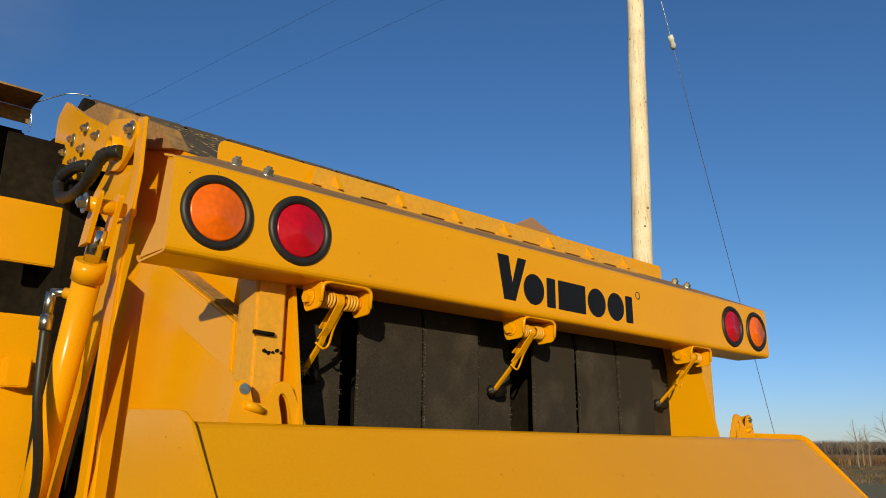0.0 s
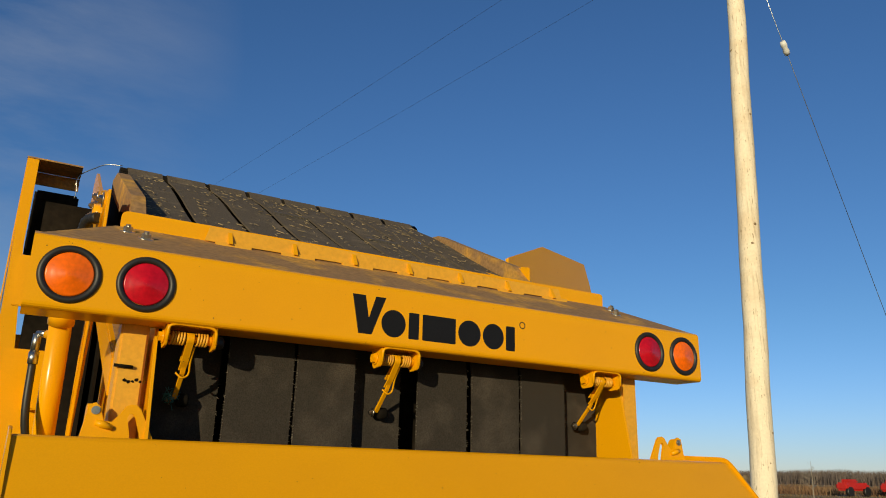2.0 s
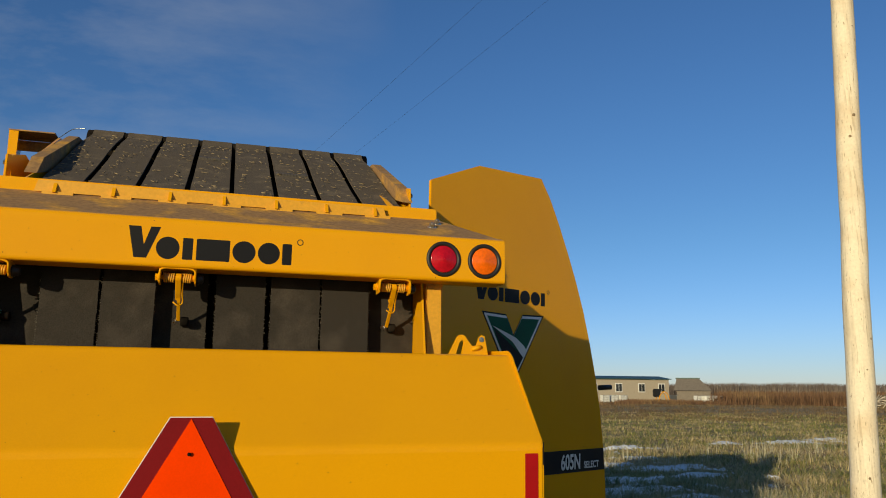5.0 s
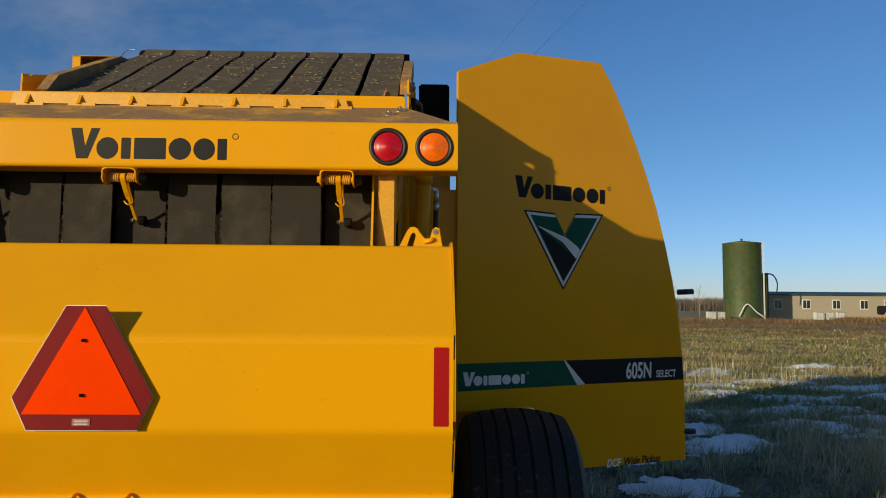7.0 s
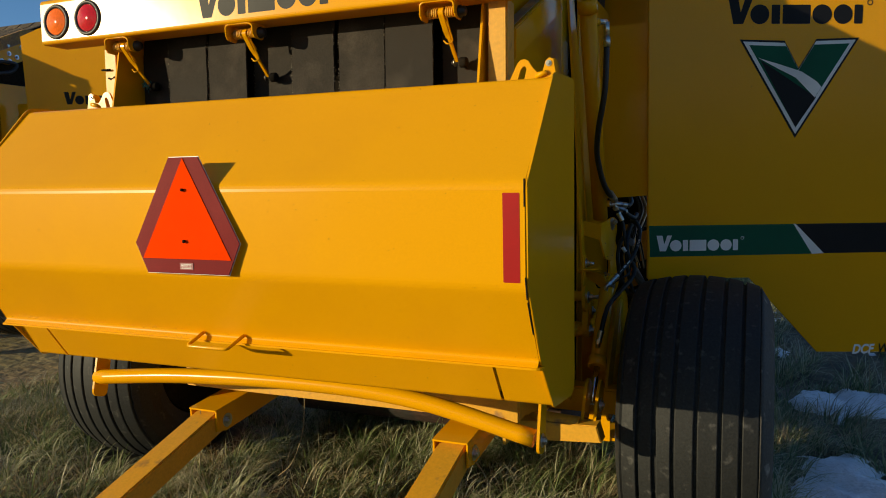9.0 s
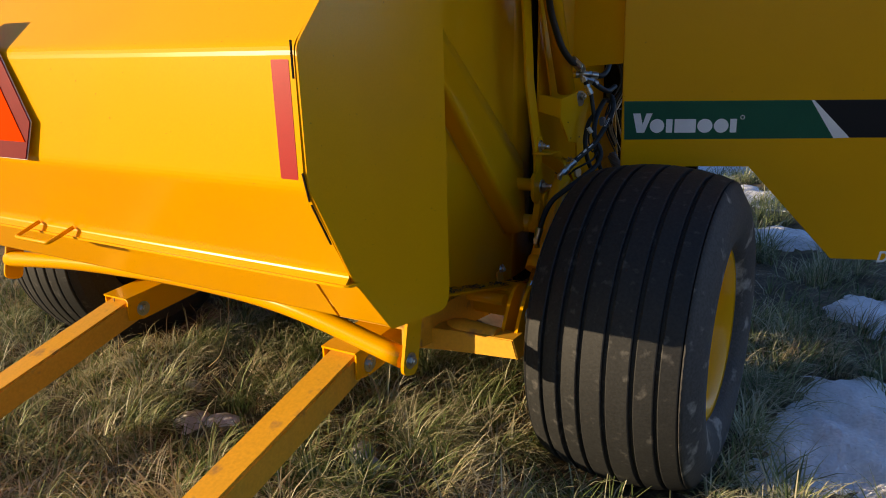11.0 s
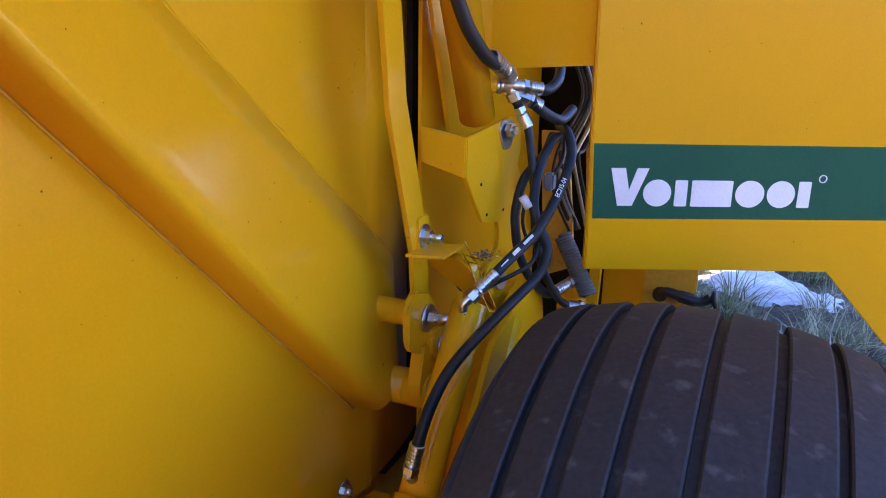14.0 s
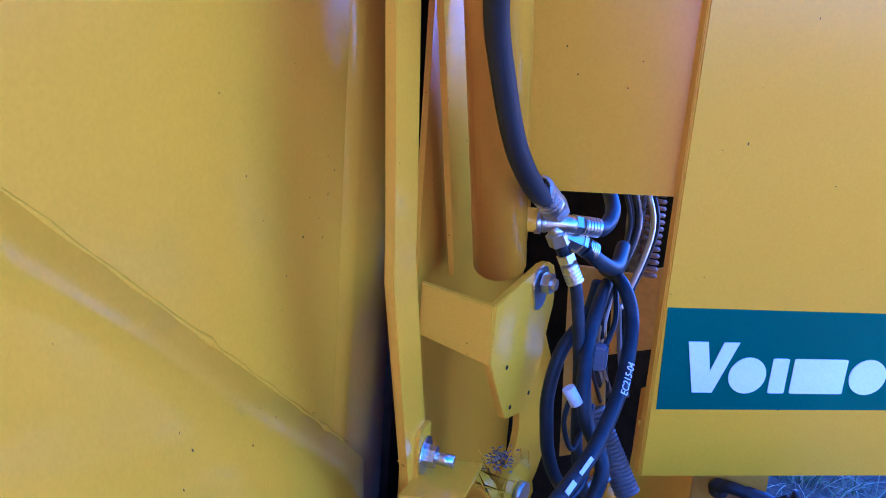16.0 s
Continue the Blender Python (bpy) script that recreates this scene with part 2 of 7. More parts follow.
def upright_grain(m, dark):
    """Drying cracks and bark flecks that run along the trunk."""
    n, l = m.node_tree.nodes, m.node_tree.links
    b = n["Principled BSDF"]
    plain = b.inputs["Base Color"].links[0].from_socket
    geo = n.new("ShaderNodeNewGeometry")
    for scale, lo, hi, strength in (((34, 34, 2.2), 0.60, 0.66, 0.35), ((58, 58, 9.0), 0.655, 0.69, 0.85), ((14, 14, 0.7), 0.52, 0.70, 0.30)):
        mp = n.new("ShaderNodeMapping")
        mp.inputs["Scale"].default_value = scale
        l.new(geo.outputs["Position"], mp.inputs["Vector"])
        nz = n.new("ShaderNodeTexNoise")
        nz.inputs["Scale"].default_value, nz.inputs["Detail"].default_value = 1.0, 3
        l.new(mp.outputs[0], nz.inputs["Vector"])
        mr = n.new("ShaderNodeMapRange")
        mr.inputs["From Min"].default_value, mr.inputs["From Max"].default_value = lo, hi
        mr.inputs["To Max"].default_value = strength
        l.new(nz.outputs["Fac"], mr.inputs["Value"])
        mx = n.new("ShaderNodeMix")
        mx.data_type = "RGBA"
        mx.inputs[7].default_value = (*dark, 1)
        l.new(mr.outputs["Result"], mx.inputs[0])
        l.new(plain, mx.inputs[6])
        plain = mx.outputs[2]
    l.new(plain, b.inputs["Base Color"])


upright_grain(POLEWOOD, (0.34, 0.24, 0.14))
THATCH = mat("dead_thatch", (0.085, 0.066, 0.038), 0.95, grain=70, amount=0.5, second=(0.20, 0.155, 0.088), patch=5, bump=0.012, bumpscale=45)
GREYWOOD = mat("grey_wood", (0.2, 0.17, 0.14), 0.85, grain=30, amount=0.25)
TANKGREEN = mat("green_tank_paint", (0.055, 0.085, 0.03), 0.55, grain=2, amount=0.2, second=(0.16, 0.09, 0.03), patch=0.35, lo=0.55, hi=0.75)
SIDING = mat("beige_siding", (0.42, 0.36, 0.28), 0.7, grain=3, amount=0.08)
ROOFGREEN = mat("green_roof_sheet", (0.035, 0.08, 0.075), 0.5, grain=3, amount=0.1)
WHITE = mat("white_paint", (0.75, 0.75, 0.73), 0.5, grain=6, amount=0.08)
GLASS = mat("dark_window_glass", (0.03, 0.035, 0.04), 0.08, grain=3, amount=0.1, spec=0.8)
BRUSH = mat("bare_brush", (0.135, 0.105, 0.090), 0.9, grain=0.02, amount=0.25, island=0.28)
TWIG = mat("pale_twigs", (0.30, 0.25, 0.19), 0.85, grain=3, amount=0.2, island=0.3)
RUBBLE = mat("weathered_debris", (0.42, 0.37, 0.31), 0.9, grain=3, amount=0.25, island=0.55)
HEAPSOIL = mat("heaped_soil", (0.13, 0.095, 0.055), 0.95, grain=3, amount=0.4, second=(0.20, 0.15, 0.075), patch=0.8, bump=0.05, bumpscale=4)
REDMACH = mat("red_machine_paint", (0.5, 0.02, 0.015), 0.5, grain=3, amount=0.1)
DARKGREEN = mat("green_machine_paint", (0.02, 0.06, 0.02), 0.4, grain=3, amount=0.1)

# ---- mesh helpers ----
def part(name, bm, material, parent=None, label=""):
    me = bpy.data.meshes.new(name)
    bmesh.ops.recalc_face_normals(bm, faces=bm.faces)
    bm.to_mesh(me)
    bm.free()
    ob = new(name, me)
    for m in (material if isinstance(material, (list, tuple)) else [material]):
        me.materials.append(m)
    if parent is not None:
        ob.parent = parent
    return tagged(ob, label)


def thing(name, label, category, group="", at=(0, 0, 0)):
    ob = new(name)
    ob.location = at
    bpy.context.view_layer.update()
    return tagged(ob, label, category, group)


def under(ob, parent):
    """Parent ob and keep it where it stands in the world."""
    ob.parent = parent
    ob.matrix_parent_inverse = parent.matrix_basis.inverted()
    return ob


def B():
    return bmesh.new()


def box(bm, lo, hi, bevel=0.0, m=None):
    r = bmesh.ops.create_cube(bm, size=1)
    c = [(a + b) / 2 for a, b in zip(lo, hi)]
    s = [b - a for a, b in zip(lo, hi)]
    for v in r["verts"]:
        v.co = Vector([c[i] + v.co[i] * s[i] for i in range(3)])
        if m is not None:
            v.co = m @ v.co
    if bevel:
        es = list({e for v in r["verts"] for e in v.link_edges})
        bmesh.ops.bevel(bm, geom=es, offset=bevel, segments=2, affect="EDGES")
    return bm


def axis_frame(d):
    d = Vector(d).normalized()
    up = Vector((0, 0, 1)) if abs(d.z) < 0.95 else Vector((0, 1, 0))
    a = d.cross(up).normalized()
    return d, a, a.cross(d).normalized()


def cyl(bm, p0, p1, r0, r1=None, seg=20, cap=True):
    r1 = r0 if r1 is None else r1
    p0, p1 = Vector(p0), Vector(p1)
    d, a, b = axis_frame(p1 - p0)
    rings = []
    for p, r in ((p0, r0), (p1, r1)):
        rings.append([bm.verts.new(p + r * (math.cos(2 * math.pi * i / seg) * a + math.sin(2 * math.pi * i / seg) * b)) for i in range(seg)])
    for i in range(seg):
        f = bm.faces.new((rings[0][i], rings[0][(i + 1) % seg], rings[1][(i + 1) % seg], rings[1][i]))
        f.smooth = seg > 8
    if cap:
        bm.faces.new(rings[0])
        bm.faces.new(rings[1])
    return bm


def lathe(bm, p0, direction, profile, seg=32, close=False, crisp=False):
    """profile: (along the axis, radius). crisp: hard edges between the bands."""
    p0 = Vector(p0)
    d, a, b = axis_frame(direction)

    def ring(h, r):
        return [bm.verts.new(p0 + d * h + max(r, 1e-4) * (math.cos(2 * math.pi * i / seg) * a + math.sin(2 * math.pi * i / seg) * b)) for i in range(seg)]

    prof = list(profile) + ([profile[0]] if close else [])
    rings = [ring(*p) for p in profile]
    pairs = list(zip(rings, rings[1:])) + ([(rings[-1], rings[0])] if close else [])
    for q, r in pairs:
        for i in range(seg):
            f = bm.faces.new((q[i], q[(i + 1) % seg], r[(i + 1) % seg], r[i]))
            f.smooth = True
    if crisp:
        for g in rings:
            for i in range(seg):
                e = bm.edges.get((g[i], g[(i + 1) % seg]))
                if e is not None:
                    e.smooth = False
    return bm


def smooth_path(pts, n=8):
    """Catmull-Rom through the points."""
    pts = [Vector(p) for p in pts]
    q = [2 * pts[0] - pts[1]] + pts + [2 * pts[-1] - pts[-2]]
    out = []
    for i in range(1, len(q) - 2):
        for k in range(n):
            t = k / n
            a, b, c, d = q[i - 1], q[i], q[i + 1], q[i + 2]
            out.append(0.5 * ((2 * b) + (c - a) * t + (2 * a - 5 * b + 4 * c - d) * t * t + (3 * b - a - 3 * c + d) * t ** 3))
    return out + [pts[-1]]


def sweep(bm, pts, r, seg=10, cap=True):
    pts = [Vector(p) for p in pts]
    d0 = (pts[1] - pts[0]).normalized()
    _, a, b = axis_frame(d0)
    rings = []
    for i, p in enumerate(pts):
        d = (pts[min(i + 1, len(pts) - 1)] - pts[max(i - 1, 0)]).normalized()
        a = (a - d * a.dot(d)).normalized()
        b = d.cross(a)
        rr = r[i] if isinstance(r, (list, tuple)) else r
        rings.append([bm.verts.new(p + rr * (math.cos(2 * math.pi * k / seg) * a + math.sin(2 * math.pi * k / seg) * b)) for k in range(seg)])
    for q, s in zip(rings, rings[1:]):
        for k in range(seg):
            f = bm.faces.new((q[k], q[(k + 1) % seg], s[(k + 1) % seg], s[k]))
            f.smooth = True
    if cap:
        bm.faces.new(rings[0])
        bm.faces.new(rings[-1])
    return bm


def prism(bm, pts, origin, u, v, thick, bevel=0.0):
    """A plate: outline pts in the plane origin + a*u + b*v, thickened along u x v on both sides of it."""
    o, u, v = Vector(origin), Vector(u), Vector(v)
    w = u.cross(v).normalized() * (thick / 2)
    lo = [bm.verts.new(o + u * a + v * b - w) for a, b in pts]
    hi = [bm.verts.new(o + u * a + v * b + w) for a, b in pts]
    n = len(pts)
    caps = [bm.faces.new(lo[::-1]), bm.faces.new(hi)]
    for i in range(n):
        bm.faces.new((lo[i], lo[(i + 1) % n], hi[(i + 1) % n], hi[i]))
    if bevel:
        es = [e for f in caps for e in f.edges]
        bmesh.ops.bevel(bm, geom=es, offset=bevel, segments=2, affect="EDGES")
    return bm


def rounded(x0, y0, x1, y1, r, n=5):
    out = []
    for cx, cy, a0 in ((x1 - r, y0 + r, -90), (x1 - r, y1 - r, 0), (x0 + r, y1 - r, 90), (x0 + r, y0 + r, 180)):
        for k in range(n + 1):
            a = radians(a0 + 90 * k / n)
            out.append((cx + r * math.cos(a), cy + r * math.sin(a)))
    return out


def fillet(pts, radii, n=4):
    """Outline with rounded corners: radii one a point, 0 for a sharp one."""
    out = []
    m = len(pts)
    for i in range(m):
        p, r = Vector(pts[i]), radii[i] if isinstance(radii, (list, tuple)) else radii
        if r <= 0:
            out.append(tuple(p))
            continue
        a = (Vector(pts[i - 1]) - p).normalized()
        b = (Vector(pts[(i + 1) % m]) - p).normalized()
        for k in range(n + 1):
            t = k / n
            s = p + a * r * (1 - t) ** 2 + b * r * t ** 2
            out.append(tuple(s))
    return out


def sheet(bm, profile, x0, x1, thick, n=1):
    """A bent sheet: profile of (y, z) points extruded along x, with thickness."""
    pts = [Vector((0, y, z)) for y, z in profile]
    offs = []
    for i in range(len(pts)):
        d = (pts[min(i + 1, len(pts) - 1)] - pts[max(i - 1, 0)]).normalized()
        offs.append(pts[i] + Vector((0, -d.z, d.y)) * thick)
    rows = []
    for x in (x0, x1):
        rows.append([[bm.verts.new(Vector((x, p.y, p.z))) for p in pts], [bm.verts.new(Vector((x, p.y, p.z))) for p in offs]])
    for s in (0, 1):
        for i in range(len(pts) - 1):
            bm.faces.new((rows[0][s][i], rows[1][s][i], rows[1][s][i + 1], rows[0][s][i + 1]))
    for e in (0, len(pts) - 1):
        bm.faces.new((rows[0][0][e], rows[1][0][e], rows[1][1][e], rows[0][1][e]))
    for r in rows:
        for i in range(len(pts) - 1):
            bm.faces.new((r[0][i], r[0][i + 1], r[1][i + 1], r[1][i]))
    return bm


def bent(points, r, n=4):
    """Open polyline with its inner corners rounded."""
    out = [points[0]]
    for i in range(1, len(points) - 1):
        p = Vector(points[i])
        a, b = (Vector(points[i - 1]) - p), (Vector(points[i + 1]) - p)
        rr = min(r, a.length * 0.45, b.length * 0.45)
        a, b = a.normalized() * rr, b.normalized() * rr
        for k in range(n + 1):
            t = k / n
            out.append(tuple(p + a * (1 - t) ** 2 + b * t ** 2))
    return out + [points[-1]]


def cloud_mesh(name, verts, faces, material, label="", category="", kind="stuff"):
    me = bpy.data.meshes.new(name)
    me.from_pydata(verts, [], faces)
    me.materials.append(material)
    ob = new(name, me)
    return tagged(ob, label, category, kind=kind)


def hexbolt(bm, p, d, r=0.012, h=0.01, washer=True):
    d = Vector(d).normalized()
    p = Vector(p)
    if washer:
        cyl(bm, p, p + d * 0.003, r * 1.7, seg=16)
    cyl(bm, p + d * 0.003, p + d * (0.003 + h), r, seg=6)
    cyl(bm, p + d * (0.003 + h), p + d * (0.003 + h * 1.5), r * 0.55, seg=8)
    return bm



# ---- ground ----
def ground_height(x, y):
    d = math.hypot(x - 1, y - 1)
    k = min(1.0, max(0.0, (d - 0.6) / 3))
    return 0.05 * k * noise.noise(Vector((x * 0.5, y * 0.5, 0))) + 0.03 * noise.noise(Vector((x * 1.9, y * 1.9, 3))) * min(1, 60 / (1 + d)) - 0.10


def build_ground():
    verts, faces = [], []
    rings = [0.0] + [0.12 * 1.075 ** i for i in range(142)]
    seg = 120
    for r in rings[1:]:
        for k in range(seg):
            a = 2 * math.pi * k / seg
            x, y = 1 + r * math.cos(a), 1 + r * math.sin(a)
            verts.append((x, y, ground_height(x, y)))
    verts.append((1, 1, ground_height(1, 1)))
    n = len(rings) - 1
    for i in range(n - 1):
        for k in range(seg):
            faces.append((i * seg + k, i * seg + (k + 1) % seg, (i + 1) * seg + (k + 1) % seg, (i + 1) * seg + k))
    for k in range(seg):
        faces.append((len(verts) - 1, (k + 1) % seg, k))
    me = bpy.data.meshes.new("ground")
    me.from_pydata(verts, [], faces)
    me.materials.append(SOIL)
    for p in me.polygons:
        p.use_smooth = True
    tagged(new("ground", me), "rough pasture with green and dead brown grass", "ground", kind="structure")


build_ground()

# ---- the baler ----
baler = thing("hay_baler", "yellow round hay baler with an open side door on grass", "baler")
HALF = 1.06


def build_rear_panel():
    prof = bent([(0.0, 1.640), (-0.105, 1.668), (-0.392, 1.362), (-0.384, 1.084), (-0.252, 0.864), (-0.269, 0.848)], 0.018)
    p = part("rear_panel", sheet(B(), prof, -HALF, HALF, 0.005), YELLOW, baler, "bright yellow folded steel rear panel")
    # lip strip with rounded ends
    lip = B()
    prism(lip, fillet([(-1.075, -0.275), (1.075, -0.275), (1.075, -0.235), (-1.075, -0.235)], [0.03, 0.03, 0, 0]), (0, 0, 0.845), (1, 0, 0), (0, 1, 0), 0.006)
    part("lip", lip, YELLOW, p)
    for a, b, nm in ((-1.06, -0.915, "apron_end"), (-0.905, 0.905, "apron"), (0.915, 1.06, "apron_end")):
        part(nm, sheet(B(), bent([(-0.215, 0.841), (-0.112, 0.697), (-0.05, 0.690)], 0.012), a, b, 0.005), YELLOW, p)
    for s in (-1, 1):
        bm = B()
        out = fillet([(-0.108, 1.680), (-0.390, 1.362), (-0.380, 1.084), (-0.245, 0.850), (-0.105, 0.690), (0.175, 0.660), (0.150, 1.690)],
                     [0.03, 0.02, 0.02, 0, 0.01, 0.05, 0.02])
        prism(bm, out, (s * (HALF + 0.0035), 0, 0), (0, 1, 0), (0, 0, 1), 0.006, 0.0015)
        part("side_flange", bm, YELLOW, p)
        for a, b in (((-0.399, 1.372), (-0.397, 1.300)), ((-0.388, 1.115), (-0.372, 1.055)), ((-0.366, 1.046), (-0.312, 0.952))):
            gp = B()
            cyl(gp, (s * (HALF + 0.001), *a), (s * (HALF + 0.001), *b), 0.0024, seg=8)
            part("edge_gap", gp, DARK, p, "dark open joint at the fold")
        r = B()
        prism(r, rounded(min(s * 1.000, s * 1.046), 1.100, max(s * 1.000, s * 1.046), 1.336, 0.003), (0, -0.3525, 0), (1, 0, 0), (0, -0.0288, 1), 0.002)
        part("red_reflector", r, REFLECT, p, "long red reflective strip")
    h = B()
    sweep(h, bent([(-0.100, -0.262, 0.872), (-0.110, -0.335, 0.840), (0.052, -0.335, 0.840), (0.066, -0.262, 0.872)], 0.015), 0.006, 8)
    part("handle", h, YELLOW, p, "small bent rod handle")
    return p


def build_emblem():
    y = -0.404
    out = [(-0.090, 1.453), (0.025, 1.453), (0.172, 1.188), (0.128, 1.090), (-0.191, 1.090), (-0.237, 1.185)]
    e = part("warning_triangle", prism(B(), out, (0, y, 0), (1, 0, 0), (0, 0, 1), 0.003, 0.0006), MAROON, baler, "slow vehicle sign, orange triangle with dark red border")
    rim = B()
    prism(rim, [(a * 1.012 - 0.0003, 1.25 + (b - 1.25) * 1.012) for a, b in out], (0, y + 0.003, 0), (1, 0, 0), (0, 0, 1), 0.0015)
    part("white_edge", rim, DECAL_WHITE, e)
    part("orange_triangle", prism(B(), [(-0.033, 1.450), (0.141, 1.136), (-0.206, 1.136)], (0, y - 0.003, 0), (1, 0, 0), (0, 0, 1), 0.002), ORANGE, e, "fluorescent orange triangle")
    for z in (1.352, 1.192):
        part("bolt", hexbolt(B(), (-0.033, y - 0.004, z), (0, -1, 0), 0.0055, 0.005, False), DARK, e)
    st = B()
    prism(st, rounded(-0.058, 1.103, -0.006, 1.124, 0.002), (0, y - 0.003, 0), (1, 0, 0), (0, 0, 1), 0.001)
    s = part("sticker", st, mat("pale_red_sticker", (0.36, 0.12, 0.13), 0.5, grain=300), e)
    br = B()
    for k in range(4):
        box(br, (-0.052, y - 0.0048, 1.1065 + k * 0.0042), (-0.012, y - 0.004, 1.1078 + k * 0.0042))
    part("writing", br, DECAL_WHITE, s)
    for z in (1.20, 1.34):
        part("spacer", cyl(B(), (-0.033, y + 0.004, z), (-0.033, -0.388, z), 0.012, seg=10), YELLOW, e)


# the maker's mark as plain shapes: (start, width, shape)
BLOCKS = ((0.172, 0.145, "disc"), (0.335, 0.064, "bar"), (0.420, 0.212, "bar"), (0.648, 0.150, "disc"), (0.812, 0.145, "disc"), (0.972, 0.064, "bar"))


def wordmark(name, material, parent, origin, u, v, width, height, lift):
    """The maker's mark as plain shapes in its colour: one tall wedge, then low discs and bars."""
    s = width / 1.04
    o, uu, vv = Vector(origin), Vector(u), Vector(v)

    def plate(pts):
        part(name, prism(B(), [(a * s, c * height) for a, c in pts], o, uu, vv, lift), material, parent)

    plate([(0.0, 1.0), (0.075, 1.0), (0.098, 0.42), (0.135, 1.0), (0.195, 1.0), (0.118, 0.0), (0.042, 0.0)])
    for x, w, shape in BLOCKS:
        if shape == "disc":
            plate([(x + w / 2 + w / 2 * math.cos(k * math.pi / 14), 0.35 + 0.36 * math.sin(k * math.pi / 14)) for k in range(28)])
        else:
            plate(rounded(x, 0, x + w, 0.70, 0.016))
    cx, cy, k = 1.09 * s, 0.78 * height, 0.022 * s
    ring = B()
    lathe(ring, o + uu * cx + vv * cy, uu.cross(vv), [(0, k), (lift * 0.6, k), (lift * 0.6, k * 0.72), (0, k * 0.72)], 16)
    part("ring_mark", ring, material, parent)


def build_beam():
    bm = B()
    # folded beam: face, underside and sloping top
    prof = bent([(0.13, 1.962), (0.12, 1.950), (0.0, 1.949), (0.0, 2.114), (0.05, 2.132)], 0.010)
    sheet(bm, prof, -1.087, 1.087, 0.004)
    beam = part("light_beam", bm, YELLOW, baler, "yellow folded beam carrying the tail lamps")
    top = B()
    lo = [top.verts.new(c) for c in ((-1.087, 0.004, 2.1145), (1.087, 0.004, 2.1145), (0.895, 0.285, 2.246), (-0.895, 0.285, 2.246))]
    hi = [top.verts.new(v.co + Vector((0, -0.0016, 0.0036))) for v in lo]
    top.faces.new(lo)
    top.faces.new(hi)
    for i in range(4):
        top.faces.new((lo[i], lo[(i + 1) % 4], hi[(i + 1) % 4], hi[i]))
    part("top_plate", top, DUSTY, beam, "dust-covered sloping top plate")
    for s in (-1, 1):
        e = B()
        prism(e, [(0.002, 1.951), (0.0, 2.110), (0.035, 2.120), (0.060, 2.010), (0.122, 1.956)], (s * 1.083, 0, 0), (0, 1, 0), (0, 0, 1), 0.005)
        part("end_cap", e, YELLOW, beam)
        for x, y in ((0.83, 0.15), (0.87, 0.22)):
            z = 2.1145 + (y - 0.004) * 0.468 + 0.003
            part("bolt", hexbolt(B(), (s * x, y, z), (0, -0.42, 0.9), 0.012, 0.012), STEEL, beam)
    rail = B()
    prism(rail, fillet([(-0.885, 2.236), (0.888, 2.236), (0.888, 2.297), (-0.885, 2.297)], [0, 0, 0.012, 0.02]), (0, 0.285, 0), (1, 0, 0), (0, 0, 1), 0.006, 0.001)
    rr = part("top_rail", rail, YELLOW, beam)
    # toothed strip in front of the rail
    x0, x1, pitch = -0.656, 0.664, 0.2
    strip = B()
    prism(strip, [(x0, 2.243), (x0 + 0.012, 2.288), (x1 - 0.012, 2.280), (x1, 2.243)], (0, 0.262, 0), (1, 0, 0), (0, 0, 1), 0.004)
    k = 0
    x = x0 + 0.05
    while x < x1 - 0.05:
        box(strip, (x - 0.02, 0.245, 2.228), (x + 0.085, 0.262, 2.243))
        x += pitch
    part("toothed_strip", strip, WORN, rr, "yellow strip with small gussets, paint worn")
    for k in range(7):
        gx = -0.585 + k * 0.2
        g = B()
        prism(g, [(0.262, 2.282), (0.236, 2.238), (0.262, 2.238)], (gx, 0, 0), (0, 1, 0), (0, 0, 1), 0.012)
        part("gusset", g, YELLOW, rr)
    wordmark("mark_block", DECAL_BLACK, beam, (-0.291, -0.0035, 1.974), (1, 0, 0), (0, 0, 1), 0.555, 0.110, 0.0012)
    for x, m, lab in ((-1.001, AMBER, "round amber lamp in a black rubber grommet"), (-0.832, REDLENS, "round red lamp in a black rubber grommet"),
                      (0.836, REDLENS, "round red lamp in a black rubber grommet"), (1.002, AMBER, "round amber lamp in a black rubber grommet")):
        g = B()
        lathe(g, (x, 0, 2.030), (0, -1, 0), [(-0.004, 0.069), (0.006, 0.069), (0.011, 0.065), (0.012, 0.060), (0.009, 0.054), (0.002, 0.052), (-0.004, 0.052)], 40, True)
        lamp = part("tail_lamp", g, BLACK, beam, lab)
        l = B()
        lathe(l, (x, 0, 2.030), (0, -1, 0), [(0.001, 0.0525), (0.007, 0.052), (0.0085, 0.049), (0.0085, 0.040), (0.0092, 0.039), (0.0092, 0.026), (0.0098, 0.025), (0.0098, 0.012), (0.0104, 0.011), (0.0104, 0.0005)], 40)
        part("lens", l, m, lamp)


def flat_bar(bm, pts, widths, thick):
    """A flat bar along pts in the y-z plane, its width along x."""
    pts = [Vector(p) for p in pts]
    rings = []
    for i, p in enumerate(pts):
        d = (pts[min(i + 1, len(pts) - 1)] - pts[max(i - 1, 0)]).normalized()
        n = Vector((1, 0, 0)).cross(d).normalized() * thick / 2
        e = Vector((widths[i] / 2, 0, 0))
        rings.append([bm.verts.new(p + a * e + b * n) for a, b in ((-1, -1), (1, -1), (1, 1), (-1, 1))])
    for q, r in zip(rings, rings[1:]):
        for k in range(4):
            bm.faces.new((q[k], q[(k + 1) % 4], r[(k + 1) % 4], r[k]))
    bm.faces.new(rings[0])
    bm.faces.new(rings[-1])
    bmesh.ops.bevel(bm, geom=list(bm.edges), offset=0.0012, segments=1, affect="EDGES")
    return bm


